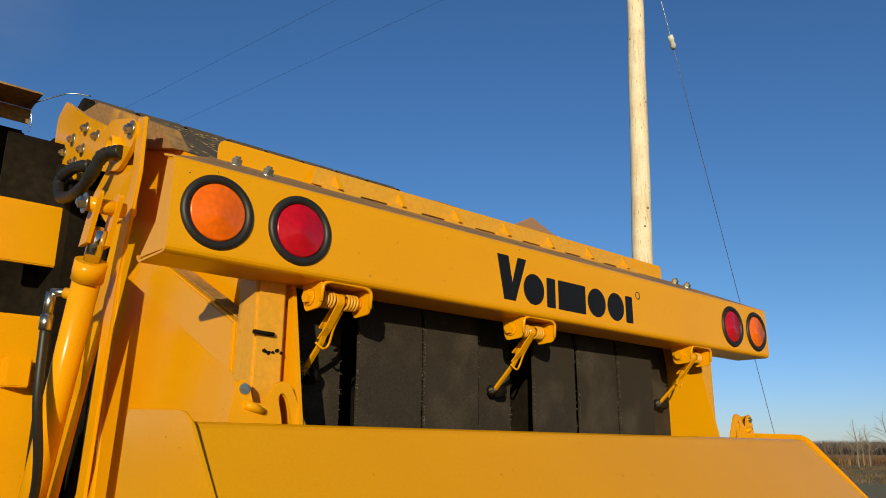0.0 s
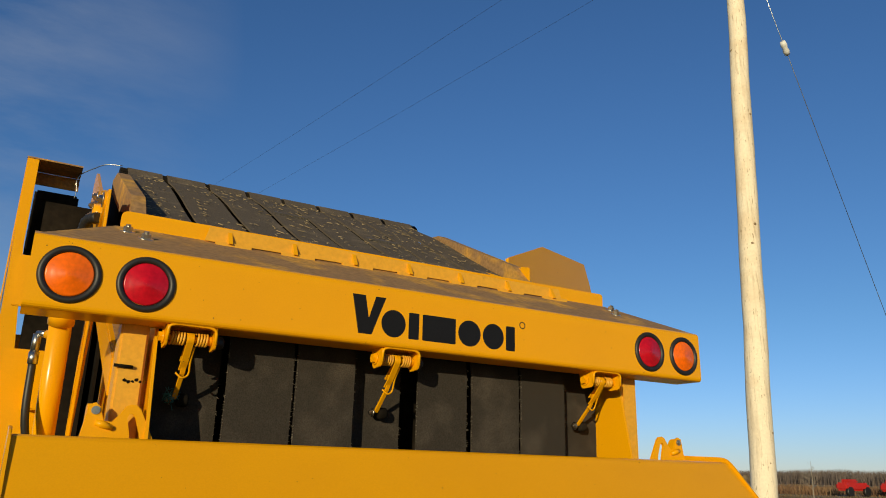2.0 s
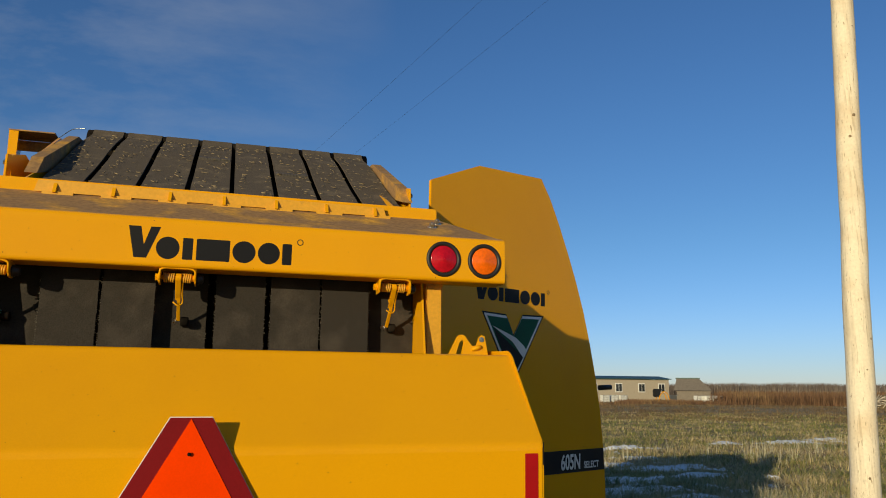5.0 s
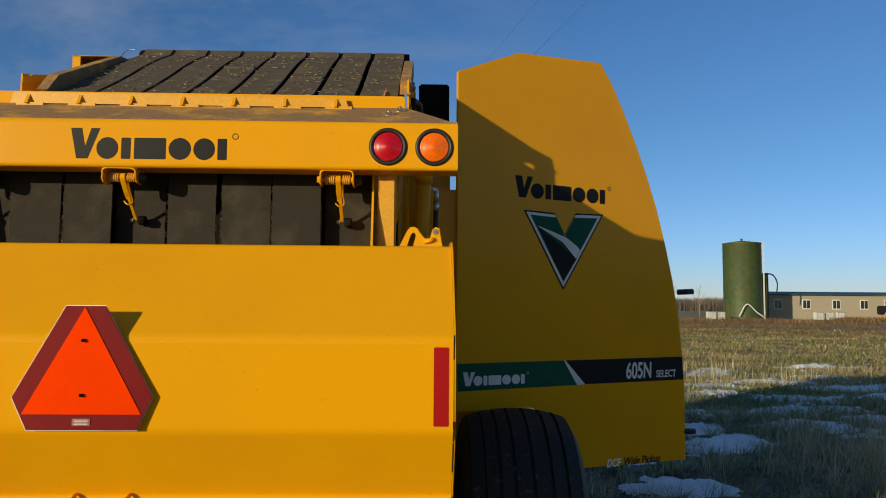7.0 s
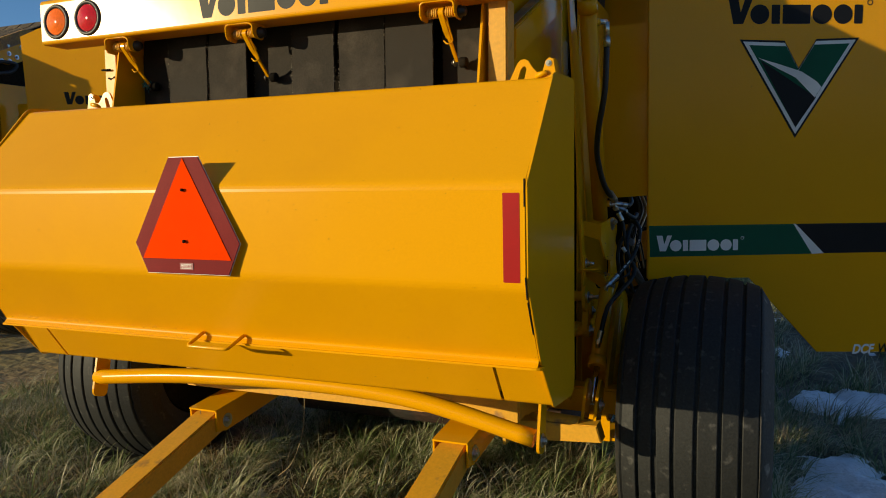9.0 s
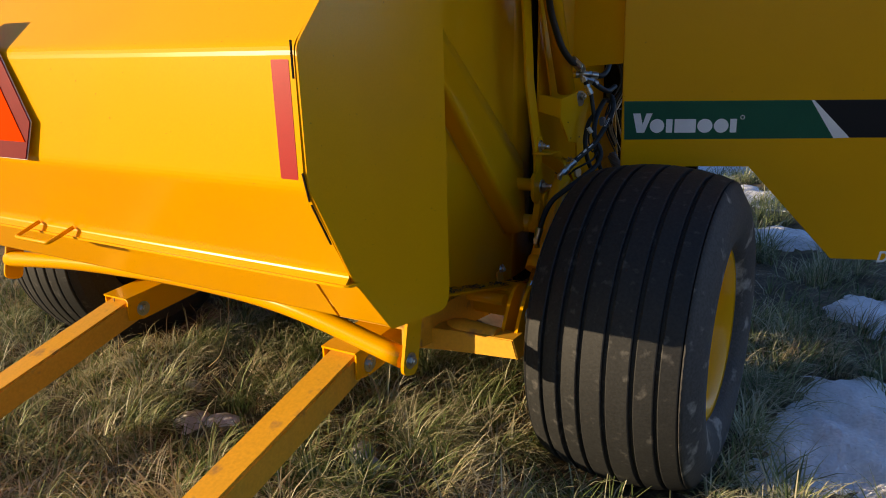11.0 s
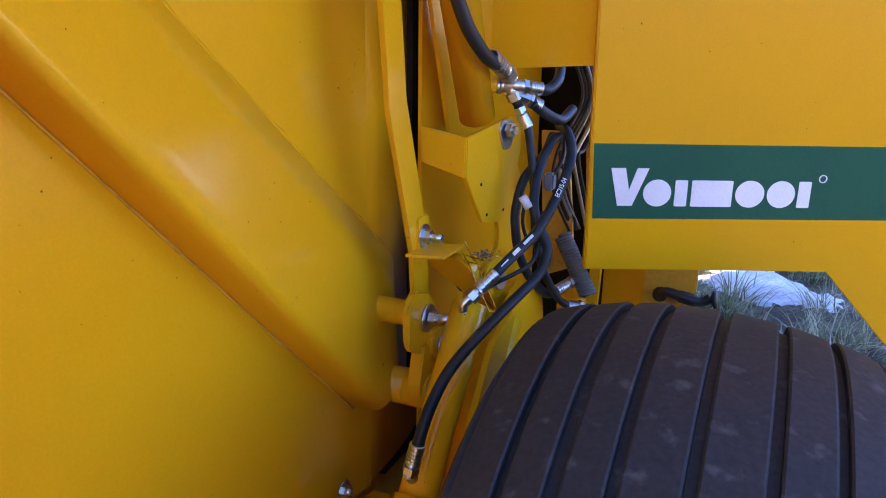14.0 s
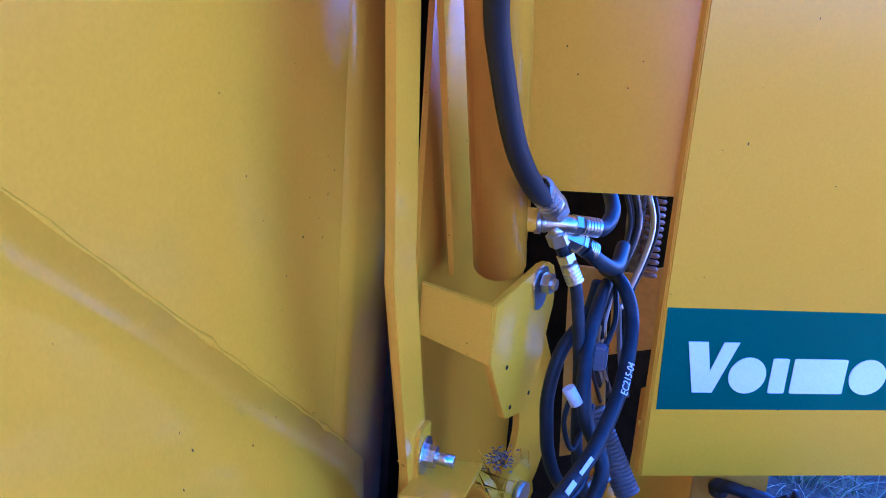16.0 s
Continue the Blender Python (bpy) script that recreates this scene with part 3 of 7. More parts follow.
def build_latch(x, frayed=False):
    py, pz = 0.052, 1.917
    bm = B()
    # two end ears, a top plate and a bent rod along the front
    box(bm, (x - 0.062, 0.036, 1.951), (x + 0.058, 0.085, 1.956))
    for ex in (-0.061, 0.057):
        prism(bm, fillet([(0.012, 1.946), (0.018, 1.893), (0.074, 1.890), (0.084, 1.953), (0.040, 1.956)], [0.014, 0.012, 0.012, 0.005, 0.008]), (x + ex, 0, 0), (0, 1, 0), (0, 0, 1), 0.0055, 0.0012)
    sweep(bm, bent([(x - 0.061, 0.016, 1.904), (x - 0.060, 0.012, 1.940), (x - 0.044, 0.010, 1.946), (x + 0.040, 0.010, 1.945), (x + 0.056, 0.012, 1.938), (x + 0.057, 0.016, 1.904)], 0.008), 0.0038, 10)
    latch = part("belt_latch", bm, YELLOW, baler, "spring-loaded yellow latch under the beam")
    for a, b in ((-0.050, -0.013), (0.014, 0.043)):
        sp = B()
        turns = 5.2 if b < 0 else 4.2
        n = int(turns * 14)
        pts = [(x + a + (b - a) * i / n, py + 0.0150 * math.sin(i * math.tau / 14), pz + 0.0150 * math.cos(i * math.tau / 14)) for i in range(n + 1)]
        sweep(sp, pts, 0.0031, 6)
        part("spring", sp, WORN, latch)
    pin = B()
    cyl(pin, (x - 0.066, py, pz), (x + 0.064, py, pz), 0.008, seg=14)
    cyl(pin, (x - 0.068, py, pz), (x - 0.064, py, pz), 0.0165, seg=18)
    cyl(pin, (x - 0.077, py, pz), (x - 0.068, py, pz), 0.0130, seg=6)
    lathe(pin, (x + 0.040, py, pz), (1, 0, 0), [(0, 0.008), (0.002, 0.0125), (0.014, 0.0125), (0.016, 0.008)], 16)
    part("pin", pin, YELLOW, latch)
    k = B()
    lathe(k, (x + 0.059, py, pz - 0.002), (1, 0, 0), [(0, 0.001), (0, 0.020), (0.008, 0.021), (0.012, 0.016), (0.020, 0.017), (0.026, 0.010), (0.027, 0.001)], 12)
    part("rubber_bush", k, BLACK, latch)
    cl = B()
    arc = [(py + 0.014 * math.cos(radians(t)), pz + 0.014 * math.sin(radians(t))) for t in range(-60, 221, 20)]
    flat_bar(cl, [(x, y, z) for y, z in [(py + 0.052, pz - 0.050)] + arc + [(py + 0.030, pz - 0.052), (py + 0.056, pz - 0.072)]], [0.019] * (len(arc) + 3), 0.004)
    part("clamp", cl, YELLOW, latch)
    arm = B()
    flat_bar(arm, [(x + 0.001, py + 0.030, pz - 0.040), (x + 0.003, py + 0.058, pz - 0.078), (x + 0.002, 0.178, 1.778)], [0.016, 0.012, 0.013], 0.007)
    part("arm", arm, YELLOW, latch)
    wire = B()
    sweep(wire, smooth_path([(x + 0.015, py + 0.004, pz - 0.018), (x + 0.014, py + 0.030, pz - 0.050), (x + 0.016, py + 0.050, pz - 0.082), (x, py + 0.046, pz - 0.092), (x - 0.016, py + 0.050, pz - 0.080)], 5), 0.0027, 6)
    part("wire_loop", wire, YELLOW, latch)
    e = B()
    hexbolt(e, (x - 0.006, 0.182, 1.776), (-1, 0, 0), 0.008, 0.007)
    part("bolt", e, STEEL, latch)
    t = B()
    lathe(t, (x + 0.010, 0.182, 1.775), (1, 0, 0), [(0, 0.001), (0, 0.014), (0.004, 0.0175), (0.024, 0.0175), (0.028, 0.014), (0.028, 0.001)], 18)
    part("roller", t, DARK, latch)
    if frayed:
        rnd = random.Random(17)
        tw = B()
        for i in range(26):
            c = Vector((x - 0.010 + rnd.gauss(0, 0.006), 0.170 + rnd.gauss(0, 0.006), 1.784 + rnd.gauss(0, 0.008)))
            d = Vector((rnd.gauss(-0.5, 0.8), rnd.gauss(-0.4, 0.6), rnd.gauss(-0.1, 0.8))) * 0.019
            sweep(tw, [c - d * 0.5, c + Vector((rnd.gauss(0, 0.004), rnd.gauss(0, 0.004), rnd.gauss(0, 0.004))), c + d * 0.6], 0.0009, 4)
        part("frayed_twine", tw, mat("teal_twine", (0.05, 0.20, 0.17), 0.8, grain=300), latch, "frayed teal baler twine")


HAY = mat("hay_stems", (0.36, 0.27, 0.14), 0.85, grain=60, amount=0.2, island=0.4)
CHAFF = mat("wet_chaff", (0.05, 0.04, 0.022), 0.9, grain=200, amount=0.4)
THREADS = mat("belt_threads", (0.20, 0.17, 0.13), 0.9, grain=200)
LACE = mat("dull_lacing", (0.16, 0.14, 0.12), 0.6, metal=0.6, grain=200)


def build_belts():
    edges = ((-0.752, -0.580), (-0.564, -0.368), (-0.352, -0.160), (-0.144, 0.036), (0.050, 0.238), (0.254, 0.440), (0.456, 0.636), (0.654, 0.842))
    sag = ((0.30, 2.205), (0.55, 2.312), (0.70, 2.387), (0.84, 2.462), (1.02, 2.554), (1.2, 2.652), (1.4, 2.766), (1.6, 2.872), (1.82, 2.9755))
    for i, (a, b) in enumerate(edges):
        pts = list(sag)
        c, r = Vector((1.93, 2.935)), 0.105
        for k in range(9):
            t = radians(118 - k * 20)
            pts.append((c.x + r * math.cos(t), c.y + r * math.sin(t)))
        pts += [(2.0, 2.6), (1.9, 2.2)]
        bm = B()
        sheet(bm, pts, a + 0.004, b - 0.004, -0.008)
        be = part("upper_belt", bm, DUSTBELT, baler, "dark brown rubber bale belt with hay dust")
        rnd = random.Random(80 + i)
        hay = B()
        for k in range(70):
            yy = rnd.uniform(0.75, 1.80)
            j = max(q for q in range(len(sag) - 1) if sag[q][0] <= yy)
            g = (sag[j + 1][1] - sag[j][1]) / (sag[j + 1][0] - sag[j][0])
            p = Vector((rnd.uniform(a + 0.01, b - 0.01), yy, sag[j][1] + g * (yy - sag[j][0]) + 0.0095))
            an = rnd.uniform(0, math.pi)
            d = Vector((math.cos(an), math.sin(an), g * math.sin(an))) * rnd.uniform(0.004, 0.016)
            sweep(hay, [p - d, p + d], rnd.uniform(0.0008, 0.0018), 4)
        tagged(part("hay_litter", hay, HAY, be), kind="stuff")
        if i in (3, 5):
            lace = B()
            yy, zz, slope = (1.39, 2.760, 0.55) if i == 3 else (1.20, 2.652, 0.56)
            for k in range(22):
                x = a + 0.012 + k * (b - a - 0.024) / 21
                prism(lace, [(yy - 0.012, zz - 0.012 * slope), (yy + 0.012, zz + 0.012 * slope), (yy + 0.010, zz + 0.012 * slope + 0.012), (yy - 0.014, zz - 0.012 * slope + 0.012)], (x, 0, 0), (0, 1, 0), (0, 0, 1), 0.005)
            part("lacing", lace, LACE, be)
    # the hanging run behind the beam
    lower = ((-0.768, -0.582, 1), (-0.576, -0.391, 0), (-0.380, -0.2025, 0), (-0.208, -0.023, 1), (0.007, 0.185, 0), (0.206, 0.389, 0), (0.396, 0.577, 0), (0.588, 0.772, 1))
    for i, (a, b, back) in enumerate(lower):
        y = 0.150 + 0.064 * back + 0.002 * (i % 3)
        bm = B()
        n = 60
        rows = [[], [], [], []]
        for k in range(n + 1):
            z = 0.95 + 1.17 * k / n
            yy = y + 0.006 * max(0, (1.5 - z) / 0.55) + 0.03 * max(0, (z - 1.9) / 0.22)
            wob = 0.0016 * noise.noise(Vector((i * 3.1, z * 9, 0))) + 0.0012 * noise.noise(Vector((i * 5.7, z * 60, 1)))
            wob2 = 0.0016 * noise.noise(Vector((i * 4.3, z * 9, 5))) + 0.0012 * noise.noise(Vector((i * 2.9, z * 60, 8)))
            for r, (xx, dy) in zip(rows, ((a + wob, 0), (b + wob2, 0), (b + wob2, 0.008), (a + wob, 0.008))):
                r.append(bm.verts.new((xx, yy + dy, z)))
        for q, r in zip(rows, rows[1:] + rows[:1]):
            for k in range(n):
                bm.faces.new((q[k], r[k], r[k + 1], q[k + 1]))
        hung = part("lower_belt", bm, BELT, baler, "dark rubber belt hanging behind the beam")
        # pale frayed threads along the cut edges
        rnd = random.Random(60 + i)
        fr = B()
        for k in range(70):
            z, e = rnd.uniform(1.60, 1.93), (a, -1) if rnd.random() < 0.6 else (b, 1)
            L = rnd.uniform(0.002, 0.007)
            p0 = Vector((e[0] - e[1] * 0.001, y - 0.001, z))
            sweep(fr, [p0, p0 + Vector((e[1] * L, rnd.uniform(-0.002, 0.002), rnd.uniform(-0.004, 0.004)))], 0.0005, 3, False)
        tagged(part("frayed_edge", fr, THREADS, hung), kind="stuff")
    pk = B()
    prism(pk, fillet([(1.35, 0.72), (1.28, 0.40), (1.40, 0.05), (1.75, -0.02), (2.5, 0.1), (2.6, 0.72)], [0, 0.08, 0.1, 0.1, 0.1, 0]), (-0.05, 0, 0), (0, 1, 0), (0, 0, 1), 1.58)
    part("pickup_housing", pk, mat("rusty_underside", (0.055, 0.026, 0.016), 0.8, grain=40, amount=0.4, second=(0.03, 0.025, 0.02), patch=5), baler, "dark rusty pickup housing under the machine")
    r = B()
    cyl(r, (-0.78, 1.93, 2.935), (0.87, 1.93, 2.935), 0.100, seg=24)
    part("top_roller", r, DARK, baler)
    # near-black solid block in place of the shade inside the bale chamber
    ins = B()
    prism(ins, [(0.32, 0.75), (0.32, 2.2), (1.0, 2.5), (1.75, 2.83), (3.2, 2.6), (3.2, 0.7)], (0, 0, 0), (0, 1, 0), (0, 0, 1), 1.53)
    part("bale_chamber", ins, DARK, baler, "near-black block standing in for the shade inside the bale chamber")
    for s, x in ((-1, -0.79), (1, 0.875)):
        g = B()
        prism(g, [(0.75, 2.44), (0.85, 2.54), (1.55, 2.87), (1.75, 2.90), (1.75, 2.84), (1.2, 2.58)], (x, 0, 0), (0, 1, 0), (0, 0, 1), 0.05)
        part("belt_guide", g, DUSTY, baler, "dusty yellow guide beside the belts")


def build_sides():
    for s in (-1, 1):
        w = B()
        x = s * 0.778
        prism(w, fillet([(0.03, 0.66), (0.45, 0.585), (1.160, 0.43), (1.160, 2.60), (0.80, 2.46), (0.28, 2.23), (0.10, 1.95), (0.03, 1.6)], [0.02, 0.1, 0, 0, 0.03, 0.03, 0.03, 0.03]),
              (x, 0, 0), (0, 1, 0), (0, 0, 1), 0.008)
        wall = part("tailgate_side", w, YELLOW, baler, "smooth yellow side wall of the tailgate")
        c = B()
        # rounded front return of the wall
        arc = [(0.782 - 0.050 * (1 - math.cos(k * 0.16)), 1.160 + 0.31 * math.sin(k * 0.16)) for k in range(11)] + [(0.724, 1.60)]
        ring = [(s * x, y) for x, y in arc] + [(s * (x - 0.008), y - 0.004) for x, y in reversed(arc)]
        prism(c, ring, (0, 0, 1.51), (1, 0, 0), (0, 1, 0), 2.14)
        for f in c.faces:
            f.smooth = len(f.verts) == 4 and min(e.calc_length() for e in f.edges) > 0.012
        part("front_return", c, YELLOW, wall)
        # lower brace: hat section running down and forward
        b = B()
        # outer edge runs (y, z) low; the broad face falls back to the wall at the upper seam
        stations = (((0.14, 1.620), (0.14, 1.816), 1.0), ((1.09, 0.648), (1.16, 0.992), 1.0), ((1.245, 0.625), (1.262, 0.905), 0.30))
        prof = [(0.0, 0.0), (0.010, 0.050), (0.022, 0.062), (0.045, 0.070), (0.080, 0.073), (0.12, 0.072), (0.30, 0.058), (0.50, 0.042), (0.75, 0.0225), (1.0, 0.003), (1.0, 0.0)]
        fine = []
        for (p0, q0, h0), (p1, q1, h1), n in zip(stations, stations[1:], (14, 6)):
            for k in range(n):
                t = k / n
                fine.append((Vector(p0).lerp(Vector(p1), t), Vector(q0).lerp(Vector(q1), t), h0 + (h1 - h0) * t * t))
        fine.append((Vector(stations[2][0]), Vector(stations[2][1]), stations[2][2]))
        rows = []
        for p0, q0, hh in fine:
            rows.append([b.verts.new((s * (0.782 + h * hh), *p0.lerp(q0, a))) for a, h in prof])
        for q, r in zip(rows, rows[1:]):
            for i in range(len(prof) - 1):
                b.faces.new((q[i], q[i + 1], r[i + 1], r[i])).smooth = True
        b.faces.new(rows[0])
        b.faces.new(rows[-1])
        part("lower_brace", b, YELLOW, wall)
        bead = B()
        o, e = Vector((s * 0.783, 0.14, 1.816)), Vector((s * 0.783, 1.20, 0.959))
        sweep(bead, [o + (e - o) * (t / 60) + Vector((0, 0.0008 * math.sin(t * 2.1), 0)) for t in range(61)], [0.0030 + (0.0026 if t % 13 == 4 else 0.0006 * math.sin(t * 1.7)) for t in range(61)], 6)
        part("weld_bead", bead, YELLOW, wall)
        seam = B()
        o, e = Vector((s * 0.783, 0.14, 1.617)), Vector((s * 0.783, 1.09, 0.645))
        sweep(seam, [o + (e - o) * (t / 40) for t in range(41)], [0.0020 + (0.0015 if t % 9 == 4 else 0.0005 * math.sin(t * 1.3)) for t in range(41)], 6)
        part("weld_bead", seam, WORN, wall)
        # upper brace: box rising forward
        ub = B()
        prism(ub, [(0.72, 2.126), (0.854, 2.074), (0.180, 1.770), (0.180, 1.873)], (s * 0.835, 0, 0), (0, 1, 0), (0, 0, 1), 0.060, 0.004)
        part("upper_brace", ub, YELLOW, wall)
        dirt = B()
        prism(dirt, [(0.70, 2.119), (0.70, 2.122), (0.18, 1.878), (0.18, 1.875)], (s * 0.830, 0, 0), (0, 1, 0), (0, 0, 1), 0.040)
        part("dirt_line", dirt, DUSTY, wall)
        col = B()
        box(col, (min(s * 0.795, s * 0.862), 0.095, 1.60), (max(s * 0.795, s * 0.862), 0.175, 1.955), 0.006)
        part("column", col, WORN, baler, "short yellow column under the beam, paint chipped")
        hk = B()
        dx = 0.018 if s > 0 else -0.095
        plate = [(0.846, 1.62), (0.858, 1.672), (0.890, 1.736), (0.900, 1.746), (0.914, 1.748), (0.926, 1.742), (0.938, 1.722), (0.952, 1.704), (0.972, 1.706), (0.980, 1.738), (0.992, 1.748), (1.006, 1.742), (1.020, 1.66), (1.022, 1.62)]
        plate += [(0.902, 1.62), (0.911, 1.68), (0.921, 1.716), (0.916, 1.727), (0.907, 1.726), (0.900, 1.717), (0.889, 1.68), (0.876, 1.62)]
        prism(hk, [(s * (a + dx), b2) for a, b2 in plate], (0, 0.058, 0), (1, 0, 0), (0, 0, 1), 0.010, 0.001)
        hook = part("lifting_hook", hk, YELLOW, baler, "yellow hook plate above the rear panel")
        ear = B()
        prism(ear, fillet([(0.053, 1.62), (0.123, 1.62), (0.108, 1.742), (0.059, 1.746)], [0, 0, 0.015, 0.008]), (s * (1.004 + dx), 0, 0), (0, 1, 0), (0, 0, 1), 0.009, 0.001)
        part("ear", ear, YELLOW, hook)
        web = B()
        sweep(web, [(s * (0.950 + dx), 0.050, 1.690), (s * (0.972 + dx), 0.048, 1.698), (s * (0.988 + dx), 0.050, 1.702)], [0.006, 0.009, 0.007], 10)
        part("pivot_boss", web, YELLOW, hook)
        part("bolt", hexbolt(B(), (s * (0.991 + dx), 0.053, 1.730), (0, -1, 0), 0.0058, 0.004), STEEL, hook)
        # front body half, coloured near-black for the shade behind the doors
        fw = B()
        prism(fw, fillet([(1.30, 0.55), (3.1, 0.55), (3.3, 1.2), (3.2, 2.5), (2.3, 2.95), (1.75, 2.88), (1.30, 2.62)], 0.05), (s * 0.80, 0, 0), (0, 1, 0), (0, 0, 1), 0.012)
        part("body_side", fw, DARK, baler, "dark machinery side behind the doors, shade put into its colour")


def build_top_left():
    """Bolted roller plates and hose beside the belts."""
    for s in (-1, 1):
        p = B()
        prism(p, fillet([(1.785, 2.865), (1.690, 2.900), (1.368, 2.726), (1.17, 2.63), (1.14, 2.55), (1.25, 2.49), (1.37, 2.49), (1.50, 2.54), (1.70, 2.65), (1.785, 2.76)], 0.02), (s * 0.885, 0, 0), (0, 1, 0), (0, 0, 1), 0.012)
        pl = part("roller_plate", p, YELLOW, baler, "yellow bearing plate with bolts")
        for y, z in ((1.357, 2.675), (1.216, 2.600), (1.512, 2.684), (1.369, 2.601), (1.611, 2.662), (1.453, 2.578), (1.37, 2.528), (1.286, 2.520)):
            part("bolt", hexbolt(B(), (s * 0.892, y, z), (s, 0, 0), 0.014, 0.012), STEEL, pl)
        q = B()
        prism(q, fillet([(1.253, 2.574), (1.046, 2.600), (0.835, 2.535), (0.800, 2.485), (0.850, 2.440), (0.935, 2.402), (1.080, 2.440), (1.200, 2.500)], [0.02, 0.02, 0.03, 0.03, 0.02, 0.03, 0.02, 0.02]), (s * 0.893, 0, 0), (0, 1, 0), (0, 0, 1), 0.014)
        ql = part("hinge_plate", q, YELLOW, baler)
        part("bolt", hexbolt(B(), (s * 0.902, 0.85, 2.502), (s, 0, 0), 0.016, 0.012), STEEL, ql)
        hole = B()
        lathe(hole, (s * 0.896, 0.978, 2.484), (s, 0, 0), [(0, 0.037), (0.026, 0.037), (0.026, 0.029), (0.004, 0.029), (0.004, 0.001)], 24)
        part("collar", hole, YELLOW, ql)
        web = B()
        prism(web, fillet([(1.215, 2.395), (1.10, 2.455), (0.93, 2.42), (0.85, 2.40), (0.80, 2.235), (1.035, 2.265)], [0.02, 0, 0, 0, 0.02, 0.03]), (s * 0.879, 0, 0), (0, 1, 0), (0, 0, 1), 0.008, 0.001)
        part("web_plate", web, YELLOW, ql)
        h = B()
        run = smooth_path([(s * 0.905, 0.905, 2.452), (s * 0.935, 0.965, 2.450), (s * 0.945, 1.024, 2.405), (s * 0.945, 1.149, 2.378), (s * 0.945, 1.335, 2.412), (s * 0.940, 1.405, 2.490), (s * 0.93, 1.300, 2.505), (s * 0.90, 1.215, 2.500)], 10)
        sweep(h, run, [0.0185 + 0.0016 * math.sin(k * 2.4) + 0.0012 * math.sin(k * 0.7) for k in range(len(run))], 12)
        part("hose_sleeve", h, BLACK, baler, "black wrapped hose loop")
        # strap from the hinge down to the linkage
        st = B()
        pts = [(0.795, 2.525), (0.790, 2.36), (0.868, 2.08), (0.92 if s < 0 else 1.036, 1.50), (1.064, 1.30), (1.068, 1.24), (1.160, 0.97), (1.168, 0.85)]
        wv = 0.030
        out = [(y - wv, z - 0.008) for y, z in pts] + [(y + wv, z + 0.008) for y, z in reversed(pts)]
        prism(st, out, (s * 0.890, 0, 0), (0, 1, 0), (0, 0, 1), 0.010, 0.0015)
        part("strap", st, YELLOW, baler, "long flat yellow link bar")
        st2 = B()
        pts = [(0.86, 2.30), (0.95, 2.08), (1.205, 1.51), (1.334, 1.164)]
        out = pts + [(y + 0.095, z + 0.015) for y, z in reversed(pts)]
        prism(st2, out, (s * 0.868, 0, 0), (0, 1, 0), (0, 0, 1), 0.008, 0.001)
        part("guard_strip", st2, YELLOW, baler)


def build_cylinder():
    for s in (-1, 1):
        top, bot = Vector((s * 0.968, 0.83, 2.09)), Vector((s * 0.935, 1.325, 1.195))
        d = (bot - top).normalized()
        bm = B()
        cyl(bm, top, bot, 0.035, seg=28)
        cyl(bm, top - d * 0.01, top + d * 0.045, 0.041, seg=28)
        c = part("lift_cylinder", bm, YELLOW, baler, "yellow hydraulic cylinder")
        r = B()
        cyl(r, top - d * 0.10, top, 0.022, seg=16)
        part("rod", r, CHROME, c)
        cl = B()
        for o in (-0.025, 0.025):
            prism(cl, fillet([(-0.03, -0.06), (0.03, -0.06), (0.03, 0.09), (-0.03, 0.09)], [0, 0, 0.029, 0.029]), top - d * 0.11 + Vector((s * o, 0, 0)), (0, 1, 0), (0, -d.y, -d.z), 0.012)
        cyl(cl, top - d * 0.16 + Vector((-0.05, 0, 0)), top - d * 0.16 + Vector((0.05, 0, 0)), 0.02, seg=14)
        part("clevis", cl, YELLOW, c)
        part("bolt", hexbolt(B(), top - d * 0.16 + Vector((s * 0.05, 0, 0)), (s, 0, 0), 0.016, 0.012), STEEL, c)
        port = B()
        pp = top + d * 0.09
        cyl(port, pp, pp + Vector((s * 0.035, 0.035, 0.01)), 0.015, seg=12)
        part("port", port, YELLOW, c)
        f = B()
        q = pp + Vector((s * 0.062, 0.060, 0.012))
        cyl(f, pp + Vector((s * 0.03, 0.03, 0.01)), q, 0.011, seg=12)
        cyl(f, q, q + Vector((0, 0.012, -0.06)), 0.013, seg=12)
        cyl(f, q + Vector((0, 0.012, -0.06)), q + Vector((0, 0.014, -0.10)), 0.016, seg=12)
        part("elbow_fitting", f, STEEL, c)
        h = B()
        q2 = q + Vector((0, 0.014, -0.09))
        sweep(h, smooth_path([q2, (s * 1.020, 0.950, 1.75), (s * 0.985, 1.005, 1.60), (s * 0.963, 1.078, 1.50), (s * 0.966, 1.125, 1.427), (s * 0.976, 1.165, 1.362), (s * 0.990, 1.215, 1.315), (s * 0.998, 1.262, 1.297)], 8), 0.0125, 12)
        part("hose", h, BLACK, c)


